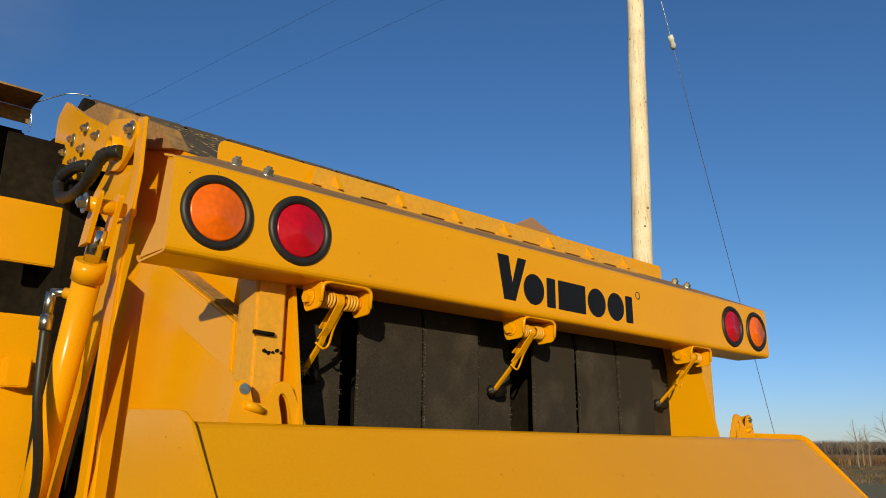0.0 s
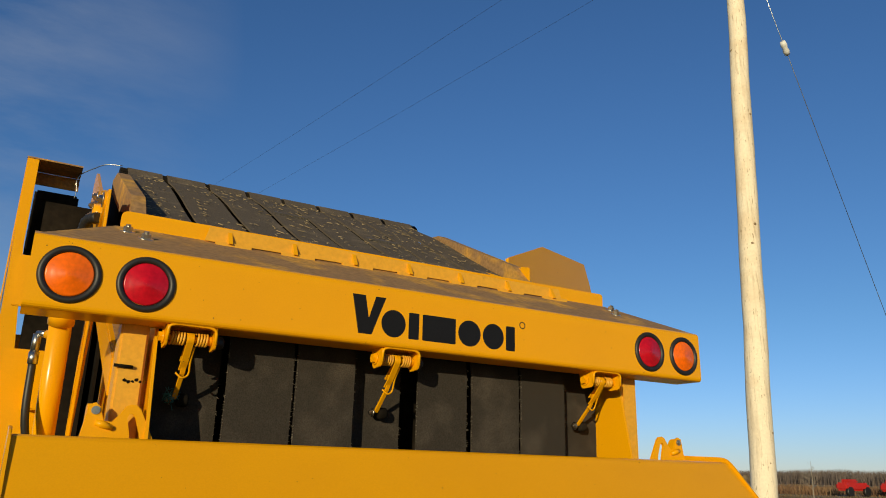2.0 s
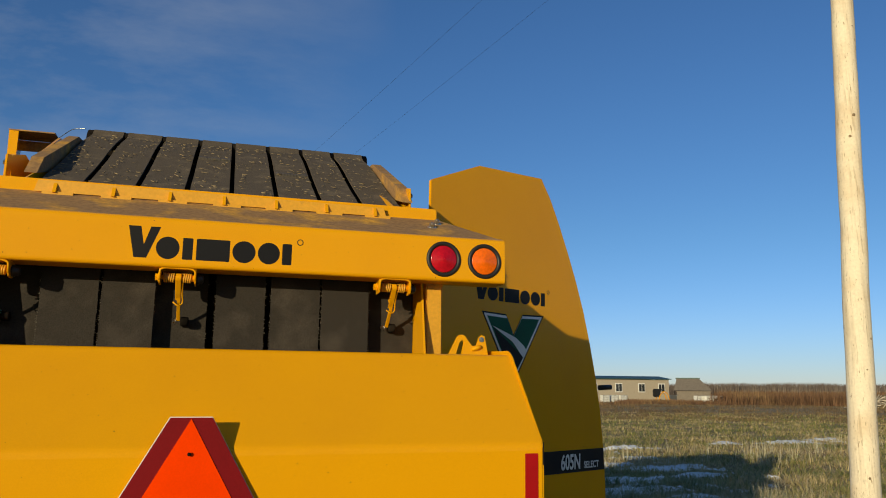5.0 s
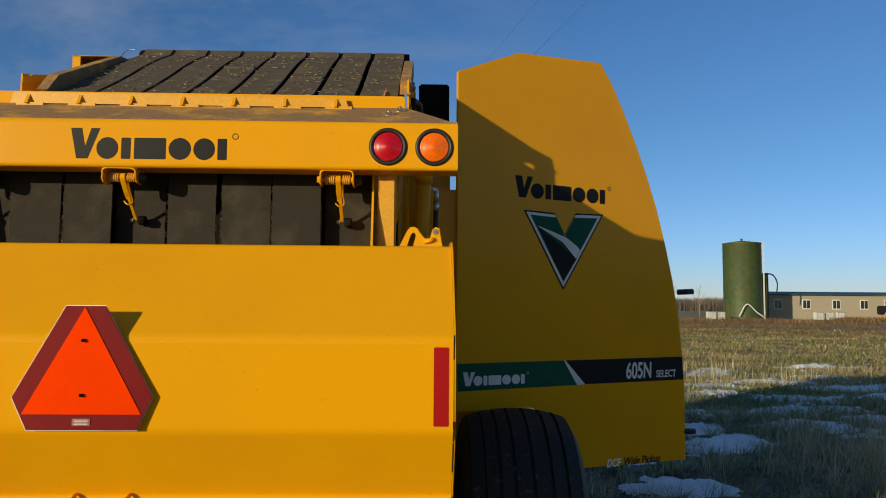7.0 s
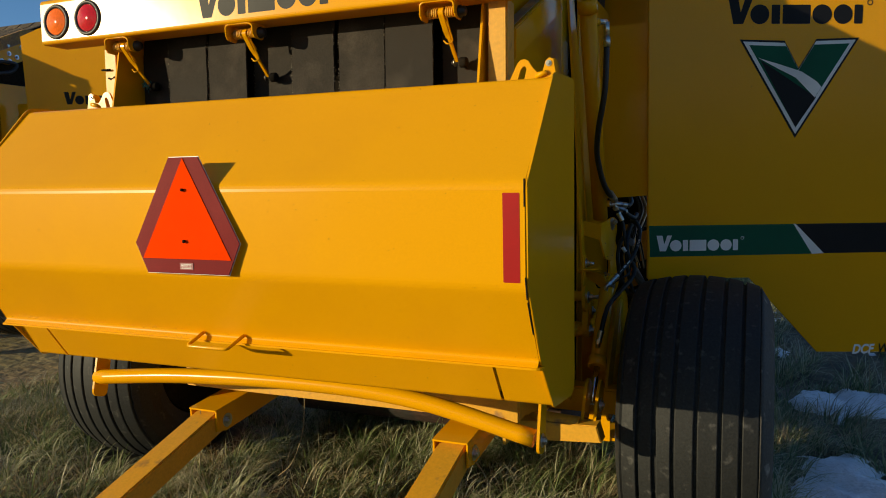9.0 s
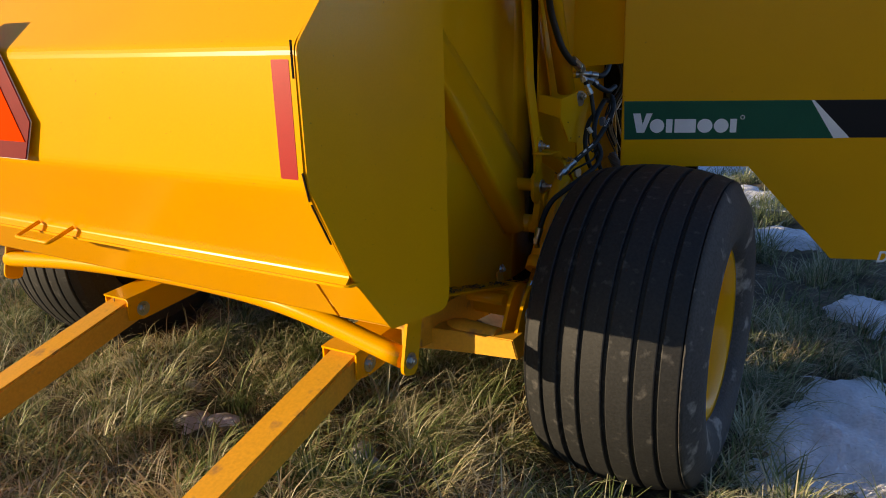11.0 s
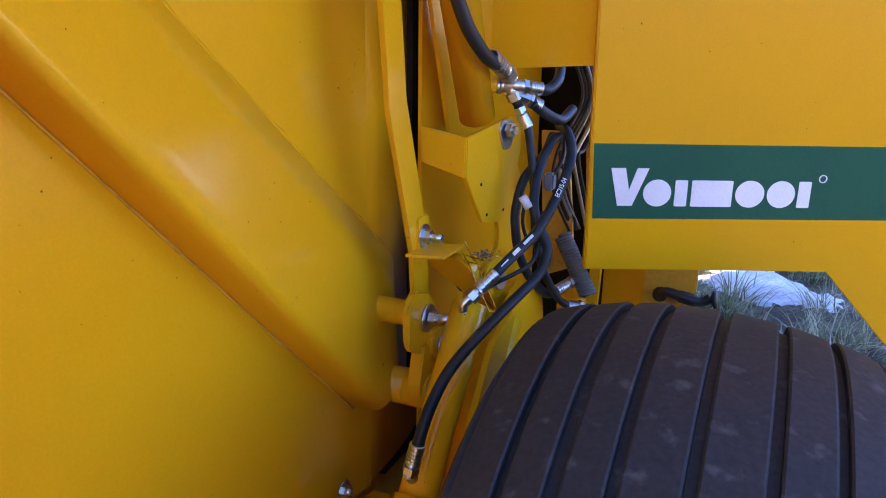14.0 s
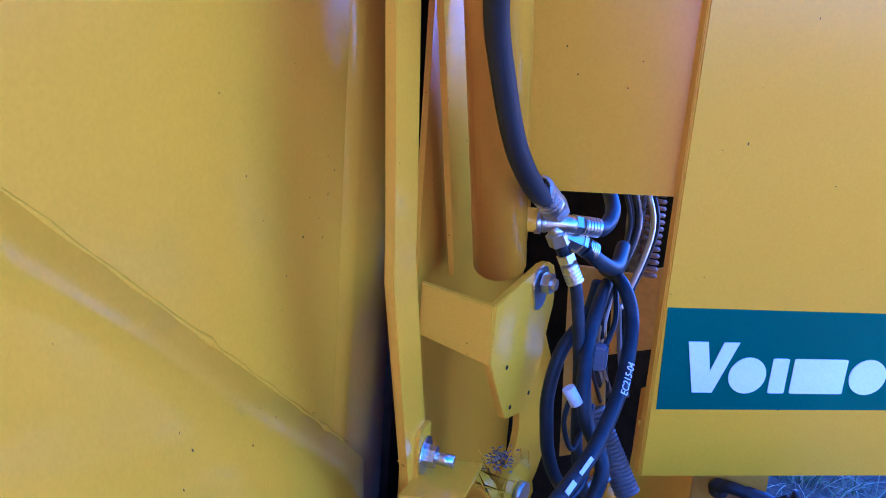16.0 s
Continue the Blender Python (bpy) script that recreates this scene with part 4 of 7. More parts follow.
def build_wheels():
    for s in (-1, 1):
        c = Vector((s * 1.385, 0.955, 0.422))
        tread_w, R = 0.56, 0.552
        prof = []
        half = tread_w / 2
        # crown with grooves
        prof += [(-0.205, 0.29), (-0.236, 0.36), (-0.244, 0.42), (-0.232, 0.475), (-0.216, 0.505)]
        ribs = [(-0.207, -0.153), (-0.144, -0.096), (-0.081, -0.031), (-0.020, 0.045), (0.057, 0.124), (0.136, 0.192), (0.202, 0.255)]
        for a, b in ribs:
            ra = R - 0.036 * ((a - 0.023) / 0.23) ** 2
            rb = R - 0.036 * ((b - 0.023) / 0.23) ** 2
            prof += [(a, ra - 0.014), (a + 0.001, ra - 0.002), (a + 0.004, ra), (b - 0.004, rb), (b - 0.001, rb - 0.002), (b, rb - 0.014)]
        wallp = [prof[-1], (0.259, 0.512), (0.270, 0.492), (0.292, 0.455), (0.304, 0.415), (0.303, 0.370), (0.292, 0.330), (0.272, 0.300), (0.262, 0.298), (0.256, 0.285)]
        bm = B()
        lathe(bm, c, (1, 0, 0), [(s * h, r) for h, r in prof], 96, crisp=True)
        sw = B()
        lathe(sw, c, (1, 0, 0), [(s * h, r) for h, r in wallp], 96)
        t = B()
        lathe(t, c, (1, 0, 0), [(s * h, r) for h, r in ((-0.186, 0.268), (-0.188, 0.272), (-0.18, 0.26), (0.0, 0.25), (half - 0.06, 0.255), (half - 0.035, 0.272), (half - 0.020, 0.292), (half - 0.024, 0.280), (half - 0.06, 0.245), (0.10, 0.20), (0.08, 0.10), (0.09, 0.001))], 40)
        wheel = part("wheel", t, YELLOW, baler, "yellow steel wheel with a wide ribbed tyre")
        tyre = part("tyre", bm, RUBBER, wheel, "wide ribbed black tyre, worn and dusty")
        part("sidewall", sw, SIDEWALL, tyre, "grey dusty sidewall with dried mud")
        # added near-black disc in place of the shade inside the wheel
        hb = B()
        lathe(hb, c, (1, 0, 0), [(s * -0.19, 0.001), (s * -0.19, 0.275), (s * -0.17, 0.278), (s * -0.17, 0.001)], 32)
        part("dark_hub_disc", hb, DARK, wheel)
        for k in range(8):
            a = k * math.pi / 4
            part("wheel_nut", hexbolt(B(), c + Vector((s * 0.085, 0.075 * math.cos(a), 0.075 * math.sin(a))), (s, 0, 0), 0.010, 0.012, False), STEEL, wheel)
    ax = B()
    box(ax, (-1.12, 0.90, 0.37), (1.12, 1.01, 0.48), 0.01)
    part("axle", ax, YELLOW, baler)


build_rear_panel()
build_emblem()
build_beam()
for lx in (-0.704, -0.121, 0.654):
    build_latch(lx, lx < -0.5)
build_belts()
build_sides()
build_top_left()
build_cylinder()
build_wheels()

# ---- ramp arms and bale kicker tube ----
def build_ramp():
    bm = B()
    sweep(bm, smooth_path([(-1.009, 0.115, 0.545), (-0.53, 0.115, 0.592), (0.05, 0.115, 0.615), (0.51, 0.115, 0.595), (0.946, 0.115, 0.508)], 8), 0.031, 18)
    tube = part("bumper_tube", bm, YELLOW, baler, "bowed yellow round tube under the rear panel")
    for s in (-1, 1):
        e = B()
        prism(e, fillet([(0.075, 0.47), (0.15, 0.45), (0.19, 0.66), (0.12, 0.68)], [0.03, 0.03, 0, 0]), (s * 0.985 - 0.02, 0, 0), (0, 1, 0), (0, 0, 1), 0.010)
        part("end_plate", e, YELLOW, tube)
        part("bolt", hexbolt(B(), (s * 0.985 - 0.02 + s * 0.006, 0.115, 0.505), (s, 0, 0), 0.014), STEEL, tube)
    for xc in (0.568, -0.595):
        ch = B()
        # channel that carries the arm, then the sloping square arm
        for dx in (-0.068, 0.068):
            prism(ch, [(0.29, 0.300), (0.36, 0.290), (0.95, 0.36), (0.95, 0.46), (0.29, 0.390)], (xc + dx, 0, 0), (0, 1, 0), (0, 0, 1), 0.007)
        prism(ch, [(0.285, 0.389), (0.95, 0.459), (0.95, 0.466), (0.285, 0.396)], (xc, 0, 0), (0, 1, 0), (0, 0, 1), 0.143)
        a = part("ramp_channel", ch, YELLOW, baler)
        ar = B()
        m = Matrix.Translation((xc, 0.36, 0.340)) @ Matrix.Rotation(math.atan2(0.30, 1.0), 4, "X")
        box(ar, (-0.058, -1.6, -0.05), (0.058, 0.03, 0.05), 0.008, m)
        part("ramp_arm", ar, WORN, a, "square yellow ramp arm sloping down to the grass")
        part("bolt", hexbolt(B(), (xc + 0.072, 0.36, 0.335), (1, 0, 0), 0.018), STEEL, a)
    fr = B()
    box(fr, (-0.80, 0.42, 0.45), (0.80, 0.50, 0.545), 0.006)
    part("cross_member", fr, WORN, baler)
    for s in (-1, 1):
        arm = B()
        if s < 0:
            continue
        prism(arm, [(0.70, 0.316), (0.83, 0.332), (1.080, 0.350), (1.060, 0.416), (0.83, 0.408), (0.70, 0.400)], (0, 0.635, 0), (s, 0, 0), (0, 0, 1), 0.085, 0.004)
        sweep(arm, smooth_path([(s * 0.775, 0.655, 0.412), (s * 0.800, 0.650, 0.408), (s * 0.86, 0.642, 0.402), (s * 0.985, 0.636, 0.396)], 5), [0.006 + 0.030 * min(1, k / 9) for k in range(16)], 18)
        part("ramp_pivot", arm, WORN, baler)
        lk = B()
        link = fillet([(0.610, 0.345), (0.68, 0.318), (0.750, 0.39), (0.815, 0.495), (0.790, 0.552), (0.730, 0.548), (0.655, 0.455)], [0.03, 0.03, 0.05, 0.03, 0.025, 0.03, 0.08])
        for dx in (0.0, 0.050):
            prism(lk, link, (s * (0.99 + dx), 0.02, 0), (0, 1, 0), (0, 0, 1), 0.012, 0.002)
        l = part("pivot_link", lk, YELLOW, baler)
        part("bolt", hexbolt(B(), (s * 1.047, 0.745, 0.456), (s, 0, 0), 0.017), STEEL, l)
        part("washer_plate", cyl(B(), (s * 1.047, 0.745, 0.456), (s * 1.053, 0.745, 0.456), 0.026, seg=20), STEEL, l)
        sh = B()
        prism(sh, [(0.26, 0.620), (1.13, 0.436), (1.13, 0.444), (0.26, 0.628)], (s * 0.844, 0, 0), (0, 1, 0), (0, 0, 1), 0.078, 0.0015)
        ledge = part("ledge", sh, YELLOW, baler, "dirty ledge along the foot of the side wall")
        rnd = random.Random(41)
        for yy, n in ((0.50, 26), (0.57, 40), (0.74, 46), (0.95, 60), (1.03, 40)):
            ch = B()
            for k in range(n):
                p = Vector((s * min(0.878, max(0.812, 0.838 + rnd.gauss(0, 0.018))), yy + rnd.gauss(0, 0.035), 0))
                p.z = 0.628 - (p.y - 0.26) * 0.2115 + 0.002
                d = Vector((rnd.gauss(0, 1), rnd.gauss(0, 1), 0)).normalized() * rnd.uniform(0.004, 0.012)
                sweep(ch, [p - d, p + Vector((0, 0, 0.003)), p + d], rnd.uniform(0.0005, 0.0013), 4)
            tagged(part("chaff", ch, CHAFF, ledge), kind="stuff")
        zb = B()
        prism(zb, [(0.812, 0.520), (0.817, 0.520), (0.823, 0.474), (0.892, 0.470), (0.892, 0.375), (0.886, 0.375), (0.886, 0.464), (0.816, 0.468)], (0, 0.985, 0), (s, 0, 0), (0, 0, 1), 0.045)
        part("bent_bracket", zb, WORN, ledge)
        for yy, zz in ((1.0, 0.525), (0.93, 0.43)):
            part("bolt", hexbolt(B(), (s * 0.815 if zz > 0.5 else s * 0.892, yy, zz), (s, 0, 0), 0.012), STEEL, ledge)
        rt = B()
        cyl(rt, (s * 0.60, 0.86, 0.450), (s * 0.900, 0.86, 0.452), 0.022, seg=18)
        part("cross_tube", rt, YELLOW, ledge)
        kb = B()
        prism(kb, [(0.42, 0.36), (1.25, 0.30), (1.25, 0.46), (0.42, 0.47)], (s * 0.74, 0, 0), (0, 1, 0), (0, 0, 1), 0.012)
        part("sill_plate", kb, WORN, ledge)
        lc = B()
        t0, t1 = Vector((s * 1.0, 1.150, 0.875)), Vector((s * 1.002, 0.903, 0.572))
        cyl(lc, t0, t1, 0.033, seg=22)
        dd = (t1 - t0).normalized()
        cyl(lc, t1 - dd * 0.045, t1, 0.039, seg=22)
        c = part("ramp_cylinder", lc, YELLOW, baler)
        rd = B()
        cyl(rd, t1, t1 + dd * 0.17, 0.013, seg=14)
        part("rod", rd, CHROME, c)


build_ramp()


def build_strings():
    """Loose ends of pale baler twine hanging under the machine."""
    for pts in ([(-0.610, 0.292, 0.395), (-0.613, 0.290, 0.31), (-0.622, 0.296, 0.22), (-0.636, 0.300, 0.120)],
                [(-0.276, 0.60, 0.42), (-0.282, 0.60, 0.30), (-0.30, 0.60, 0.20), (-0.352, 0.59, 0.075), (-0.42, 0.58, 0.01)],
                [(0.655, 0.33, 0.31), (0.69, 0.32, 0.28), (0.715, 0.31, 0.225), (0.70, 0.30, 0.20)]):
        part("hanging_twine", sweep(B(), smooth_path(pts, 6), 0.0022, 6), HAY, baler, "pale loose end of twine")


build_strings()

# ---- the opened side door ----
def door_outline():
    edge = [(2.023, 2.925), (2.105, 2.80), (2.185, 2.645), (2.270, 2.46), (2.347, 2.277), (2.422, 2.07), (2.488, 1.842), (2.540, 1.63), (2.580, 1.424), (2.612, 1.17), (2.631, 0.913), (2.640, 0.505)]
    return edge + [(1.910, 0.523), (1.597, 0.899), (1.150, 0.897), (1.148, 2.734), (1.502, 2.896)]


def text_mesh(name, body, size, material, parent, origin, u, v, squeeze=1.0, shear=0.0, bold=0.0):
    cu = bpy.data.curves.new(name, "FONT")
    cu.body, cu.size, cu.shear, cu.offset = body, size, shear, bold
    cu.extrude = 0.0006
    tmp = new(name, cu)
    me = bpy.data.meshes.new_from_object(tmp.evaluated_get(bpy.context.evaluated_depsgraph_get()))
    bpy.data.objects.remove(tmp)
    uu, vv = Vector(u).normalized(), Vector(v).normalized()
    w = uu.cross(vv).normalized()
    m = Matrix((( *uu, 0), (*w.cross(uu), 0), (*w, 0), (0, 0, 0, 1))).transposed()
    m.translation = Vector(origin)
    me.transform(m @ Matrix.Diagonal((squeeze, 1, 1, 1)))
    ob = new(name, me)
    me.materials.clear()
    me.materials.append(material)
    ob.parent = parent
    return ob


def build_door(parent, shift=Vector((0, 0, 0)), detail=True):
    u, v = Vector((1, 0.4644, 0)), Vector((0, -0.0502, 1))
    w = u.cross(v).normalized()
    o = Vector((0, 0.9035, 0)) + shift

    def at(x, z, lift=0.0):
        return o + u * x + v * z + w * lift

    bm = B()
    prism(bm, door_outline(), o - w * 0.004, u, v, 0.008, 0.002)
    door = part("side_door", bm, YELLOW, parent, "tall yellow side door swung open")
    fl = B()
    prism(fl, [(0, 0.90), (0, 2.73), (0.014, 2.73), (0.014, 0.90)], at(1.151, 0) - w * 0.004, -w, v, 0.006)
    part("folded_edge", fl, YELLOW, door)
    band = B()
    prism(band, [(1.1535, 1.153), (1.786, 1.153), (1.872, 1.008), (1.158, 1.004)], at(0, 0, 0.0006) - at(0, 0) + o, u, v, 0.0012)
    part("green_band", band, DECAL_GREEN, door, "green decal band")
    sl = B()
    prism(sl, [(1.786, 1.153), (1.796, 1.153), (1.925, 1.010), (1.872, 1.008)], o + w * 0.0006, u, v, 0.0012)
    part("white_slash", sl, DECAL_WHITE, door)
    bb = B()
    prism(bb, [(1.796, 1.153), (2.6125, 1.154), (2.622, 1.010), (1.925, 1.010)], o + w * 0.0006, u, v, 0.0012)
    part("black_band", bb, DECAL_BLACK, door, "black decal band")
    wordmark("mark_block", DECAL_WHITE, door, at(1.186, 1.031, 0.0018), u.normalized(), v.normalized(), 0.395, 0.075, 0.0012)
    wordmark("mark_block", DECAL_BLACK, door, at(1.480, 2.078, 0.0008), u.normalized(), v.normalized(), 0.635, 0.122, 0.0014)
    text_mesh("model_number", "605N", 0.135, DECAL_WHITE, door, at(2.200, 1.033, 0.0022), u, v, 0.66, bold=0.003)
    text_mesh("grade", "SELECT", 0.062, DECAL_WHITE, door, at(2.417, 1.032, 0.0022), u, v, 0.80, bold=0.001)
    text_mesh("option", "DCF", 0.064, DECAL_WHITE, door, at(2.068, 0.512, 0.0016), u, v, 0.85, 0.2, 0.002)
    text_mesh("option", "Wide Pickup", 0.064, DECAL_BLACK, door, at(2.182, 0.514, 0.0016), u, v, 0.88, 0.2, 0.001)
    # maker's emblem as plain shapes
    def vee(scale, mt, nm, lift, cut=0.0):
        pts = [(1.538, 2.005), (1.722, 1.998), (1.787, 1.872), (1.862, 2.006), (2.037, 2.012), (1.780, 1.567)]
        cx, cz = 1.785, 1.850
        b = B()
        prism(b, [(cx + (a - cx) * scale, cz + (c - cz) * scale) for a, c in pts], o + w * lift, u, v, 0.0012)
        part(nm, b, mt, em)
    b = B()
    prism(b, [(1.532, 2.009), (1.724, 2.003), (1.787, 1.880), (1.860, 2.010), (2.044, 2.016), (1.780, 1.558)], o + w * 0.0006, u, v, 0.0012)
    em = part("emblem", b, DECAL_BLACK, door, "large green and black arrow-shaped emblem")
    vee(0.965, DECAL_WHITE, "white_border", 0.0018)
    vee(0.86, DECAL_GREEN, "green_field", 0.0030)
    b = B()
    prism(b, [(1.622, 1.915), (1.80, 1.790), (1.865, 1.745), (1.779, 1.608)], o + w * 0.0042, u, v, 0.0012)
    part("black_field", b, DECAL_BLACK, em)
    b = B()
    prism(b, [(1.612, 1.925), (1.72, 1.890), (1.80, 1.862), (1.868, 1.815), (1.885, 1.792), (1.858, 1.745), (1.775, 1.835), (1.70, 1.875)], o + w * 0.0054, u, v, 0.0012)
    part("white_sweep", b, DECAL_WHITE, em)
    for x, z, a in ((2.60, 1.56, 0.5), (2.615, 0.68, -0.3)):
        m = B()
        cyl(m, at(x, z, -0.02), at(x, z, -0.02) + Vector((0.10, 0.02, 0.01 * a)), 0.018, seg=14)
        part("rubber_buffer", m, BLACK, door)
    return door


build_door(baler)


def build_left_frame():
    bm = B()
    prism(bm, [(-1.145, 0.9), (-1.075, 0.9), (-1.09, 2.1), (-1.130, 2.55), (-1.132, 2.965), (-1.180, 2.965)], (0, 1.85, 0), (1, 0, 0), (0, 0, 1), 0.012)
    prism(bm, [(1.86, 0.9), (2.10, 0.9), (2.10, 2.965), (1.86, 2.965)], (-1.178, 0, 0), (0, 1, 0), (0, 0, 1), 0.006)
    fr = part("door_post", bm, YELLOW, baler, "yellow post at the other side with a top plate")
    tp = B()
    box(tp, (-1.182, 1.84, 2.965), (-0.945, 2.02, 2.972))
    prism(tp, [(-1.18, 2.90), (-0.945, 2.90), (-0.945, 2.963), (-1.18, 2.963)], (0, 2.02, 0), (1, 0, 0), (0, 0, 1), 0.006)
    part("top_plate", tp, DUSTY, fr)
    bd = B()
    box(bd, (-1.128, 1.440, 2.200), (-0.850, 1.460, 2.408), 0.004)
    part("side_band", bd, YELLOW, baler, "yellow frame band across the dark side opening")
    lp = B()
    box(lp, (-1.120, 1.440, 0.9), (-0.850, 1.455, 2.033), 0.003)
    part("lower_side_plate", lp, YELLOW, baler)
    # added dark backing, stands for the shade in the upper opening
    bp = B()
    box(bp, (-1.075, 1.62, 1.95), (-0.86, 1.64, 2.70))
    part("dark_backing", bp, DARK, baler)
    # drive side coloured near-black because the recess lies in shade
    dk = B()
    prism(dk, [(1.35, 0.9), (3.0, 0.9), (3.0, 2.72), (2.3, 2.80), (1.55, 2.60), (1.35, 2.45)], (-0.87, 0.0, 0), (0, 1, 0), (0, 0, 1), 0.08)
    part("drive_side", dk, DARK, baler, "near-black drive side behind the band, darkened for shade")
    inf = B()
    prism(inf, [(-1.10, 0.9), (-0.85, 0.9), (-0.85, 2.15), (-1.10, 2.15)], (0, 1.88, 0), (1, 0, 0), (0, 0, 1), 0.008)
    part("infill_plate", inf, YELLOW, fr)
    for s in (-1, 1):
        db = B()
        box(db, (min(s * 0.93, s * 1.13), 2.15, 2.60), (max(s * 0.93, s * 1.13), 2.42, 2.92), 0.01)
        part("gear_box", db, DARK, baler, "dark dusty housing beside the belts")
    lw = B()
    sweep(lw, smooth_path([(-0.950, 1.93, 2.962), (-0.90, 1.88, 2.985), (-0.85, 1.83, 3.000), (-0.78, 1.80, 3.000)], 6), 0.0022, 6)
    sweep(lw, smooth_path([(-0.950, 1.93, 2.962), (-0.962, 1.92, 2.92), (-0.955, 1.92, 2.87), (-0.960, 1.92, 2.83)], 5), 0.0018, 6)
    part("loose_wire", lw, STEEL, fr)
    pin = B()
    cyl(pin, (-0.868, 0.088, 1.842), (-0.824, 0.088, 1.840), 0.0042, seg=10)
    part("pin", pin, DARK, baler)
    rnd = random.Random(12)
    for k in range(5):
        ch = B()
        cx, cz, r = -0.838 + 0.009 * k, 1.808 + rnd.uniform(-0.003, 0.003), rnd.uniform(0.003, 0.006)
        prism(ch, [(cx + r * rnd.uniform(0.7, 1.3) * math.cos(a), cz + 0.8 * r * rnd.uniform(0.7, 1.3) * math.sin(a)) for a in (0, 0.9, 1.8, 2.7, 3.6, 4.5, 5.4)], (0, 0.0945, 0), (1, 0, 0), (0, 0, 1), 0.002)
        part("paint_chip", ch, DARK, baler)
    sw = B()
    cyl(sw, (-1.12, 1.835, 2.30), (-1.12, 1.835, 2.50), 0.012, seg=12)
    part("gas_strut", sw, STEEL, fr)
    tag = B()
    box(tag, (-1.02, 1.36, 1.80), (-0.95, 1.44, 1.89), 0.004)
    part("small_box", tag, YELLOW, baler)


build_left_frame()
SECOND_BALER = Matrix.Translation((-6.20, 1.75, 0.12))

# ---- linkage, fittings and hoses beside the tailgate ----
def build_linkage():
    br = B()
    # rear-facing strap of the bracket, then its side plate
    prism(br, [(0.865, 1.118), (0.958, 1.093), (0.956, 1.168), (0.865, 1.184)], (0, 1.222, 0), (1, 0, 0), (0, 0, 1), 0.012, 0.002)
    bracket = part("cylinder_bracket", br, YELLOW, baler, "thick yellow bracket plate with one big bolt")
    sp = B()
    u = Vector((0.235, 0.972, 0)).normalized()
    n = u.cross(Vector((0, 0, 1)))
    base = Vector((0.952, 1.220, 0))
    prism(sp, fillet([(0.002, 1.093), (0.004, 1.168), (0.155, 1.198), (0.182, 1.180), (0.188, 1.130), (0.174, 1.095), (0.143, 0.984), (0.060, 0.999)], [0, 0, 0.02, 0.01, 0.01, 0, 0.01, 0.004]), base, u, (0, 0, 1), 0.010, 0.0015)
    part("side_plate", sp, YELLOW, bracket)
    bolt = B()
    p = base + u * 0.130 + Vector((0, 0, 1.172)) + n * 0.006
    prism(bolt, fillet([(-0.026, 0.0), (-0.018, 0.020), (0.018, 0.020), (0.026, 0.0), (0.018, -0.036), (-0.010, -0.040)], 0.010), p, u, (0, 0, 1), 0.004, 0.001)
    hexbolt(bolt, p + n * 0.002, n, 0.0145, 0.012, False)
    part("bolt", bolt, STEEL, bracket)
    for a, z in ((0.050, 1.075), (0.072, 1.012), (0.130, 1.012)):
        h = B()
        q = base + Vector((0, 0, z)) + u * a + n * 0.0055
        cyl(h, q, q + n * 0.0006, 0.0032, seg=10)
        part("hole", h, DARK, bracket)
    lg = B()
    leg_out = fillet([(0.120, 1.06), (0.165, 1.08), (0.215, 0.98), (0.262, 0.93), (0.225, 0.84), (0.12, 0.80), (0.07, 0.825), (0.06, 0.89), (0.115, 0.905), (0.142, 0.945), (0.128, 0.985)], [0, 0, 0.02, 0.02, 0.03, 0.03, 0.03, 0.02, 0.03, 0.03, 0.01])
    prism(lg, leg_out, base - n * 0.010, u, (0, 0, 1), 0.010, 0.0015)
    leg = part("pivot_leg", lg, YELLOW, baler)
    gs = B()
    prism(gs, [(0.150, 1.10), (0.190, 1.125), (0.262, 1.02), (0.262, 0.93), (0.215, 0.98)], base - n * 0.022, u, (0, 0, 1), 0.008, 0.001)
    part("gusset", gs, YELLOW, leg)
    pv = B()
    prism(pv, fillet([(0.060, 0.850), (0.058, 0.908), (0.085, 0.925), (0.138, 0.914), (0.154, 0.875), (0.137, 0.812), (0.084, 0.826)], 0.022), base + n * 0.008, u, (0, 0, 1), 0.014, 0.002)
    part("pivot_plate", pv, YELLOW, leg)
    q = base + Vector((0, 0, 0.872)) + u * 0.106 + n * 0.015
    part("pivot_pin", cyl(B(), q, q + n * 0.010, 0.019, seg=20), STEEL, leg)
    # tab and hooked stop
    tb = B()
    prism(tb, [(0.893, 1.100), (0.962, 1.118), (0.962, 1.208), (0.897, 1.190)], (0, 0, 0.968), (1, 0, 0), (0, 1, 0), 0.005)
    tab = part("stop_tab", tb, YELLOW, baler)
    hk = B()
    out = fillet([(0.896, 0.912), (0.900, 0.924), (0.937, 0.940), (0.966, 0.938), (0.983, 0.907), (0.981, 0.850), (0.958, 0.850), (0.956, 0.895), (0.938, 0.911)], [0.004, 0.004, 0.015, 0.02, 0.02, 0.004, 0.004, 0.015, 0.02])
    prism(hk, out, (0, 1.230, 0), (1, 0, 0), (0, 0, 1), 0.034, 0.003)
    part("stop_hook", hk, YELLOW, tab)
    # strap bolt
    s1 = B()
    prism(s1, rounded(1.140, 0.957, 1.182, 1.028, 0.008), (0.8975, 0, 0), (0, 1, 0), (0, 0, 1), 0.006)
    sb = part("bolt_plate", s1, YELLOW, baler)
    b = B()
    hexbolt(b, (0.9005, 1.161, 0.991), (1, 0, 0), 0.0135, 0.012)
    cyl(b, (0.912, 1.161, 0.991), (0.938, 1.161, 0.990), 0.0075, seg=12)
    part("bolt", b, STEEL, sb)
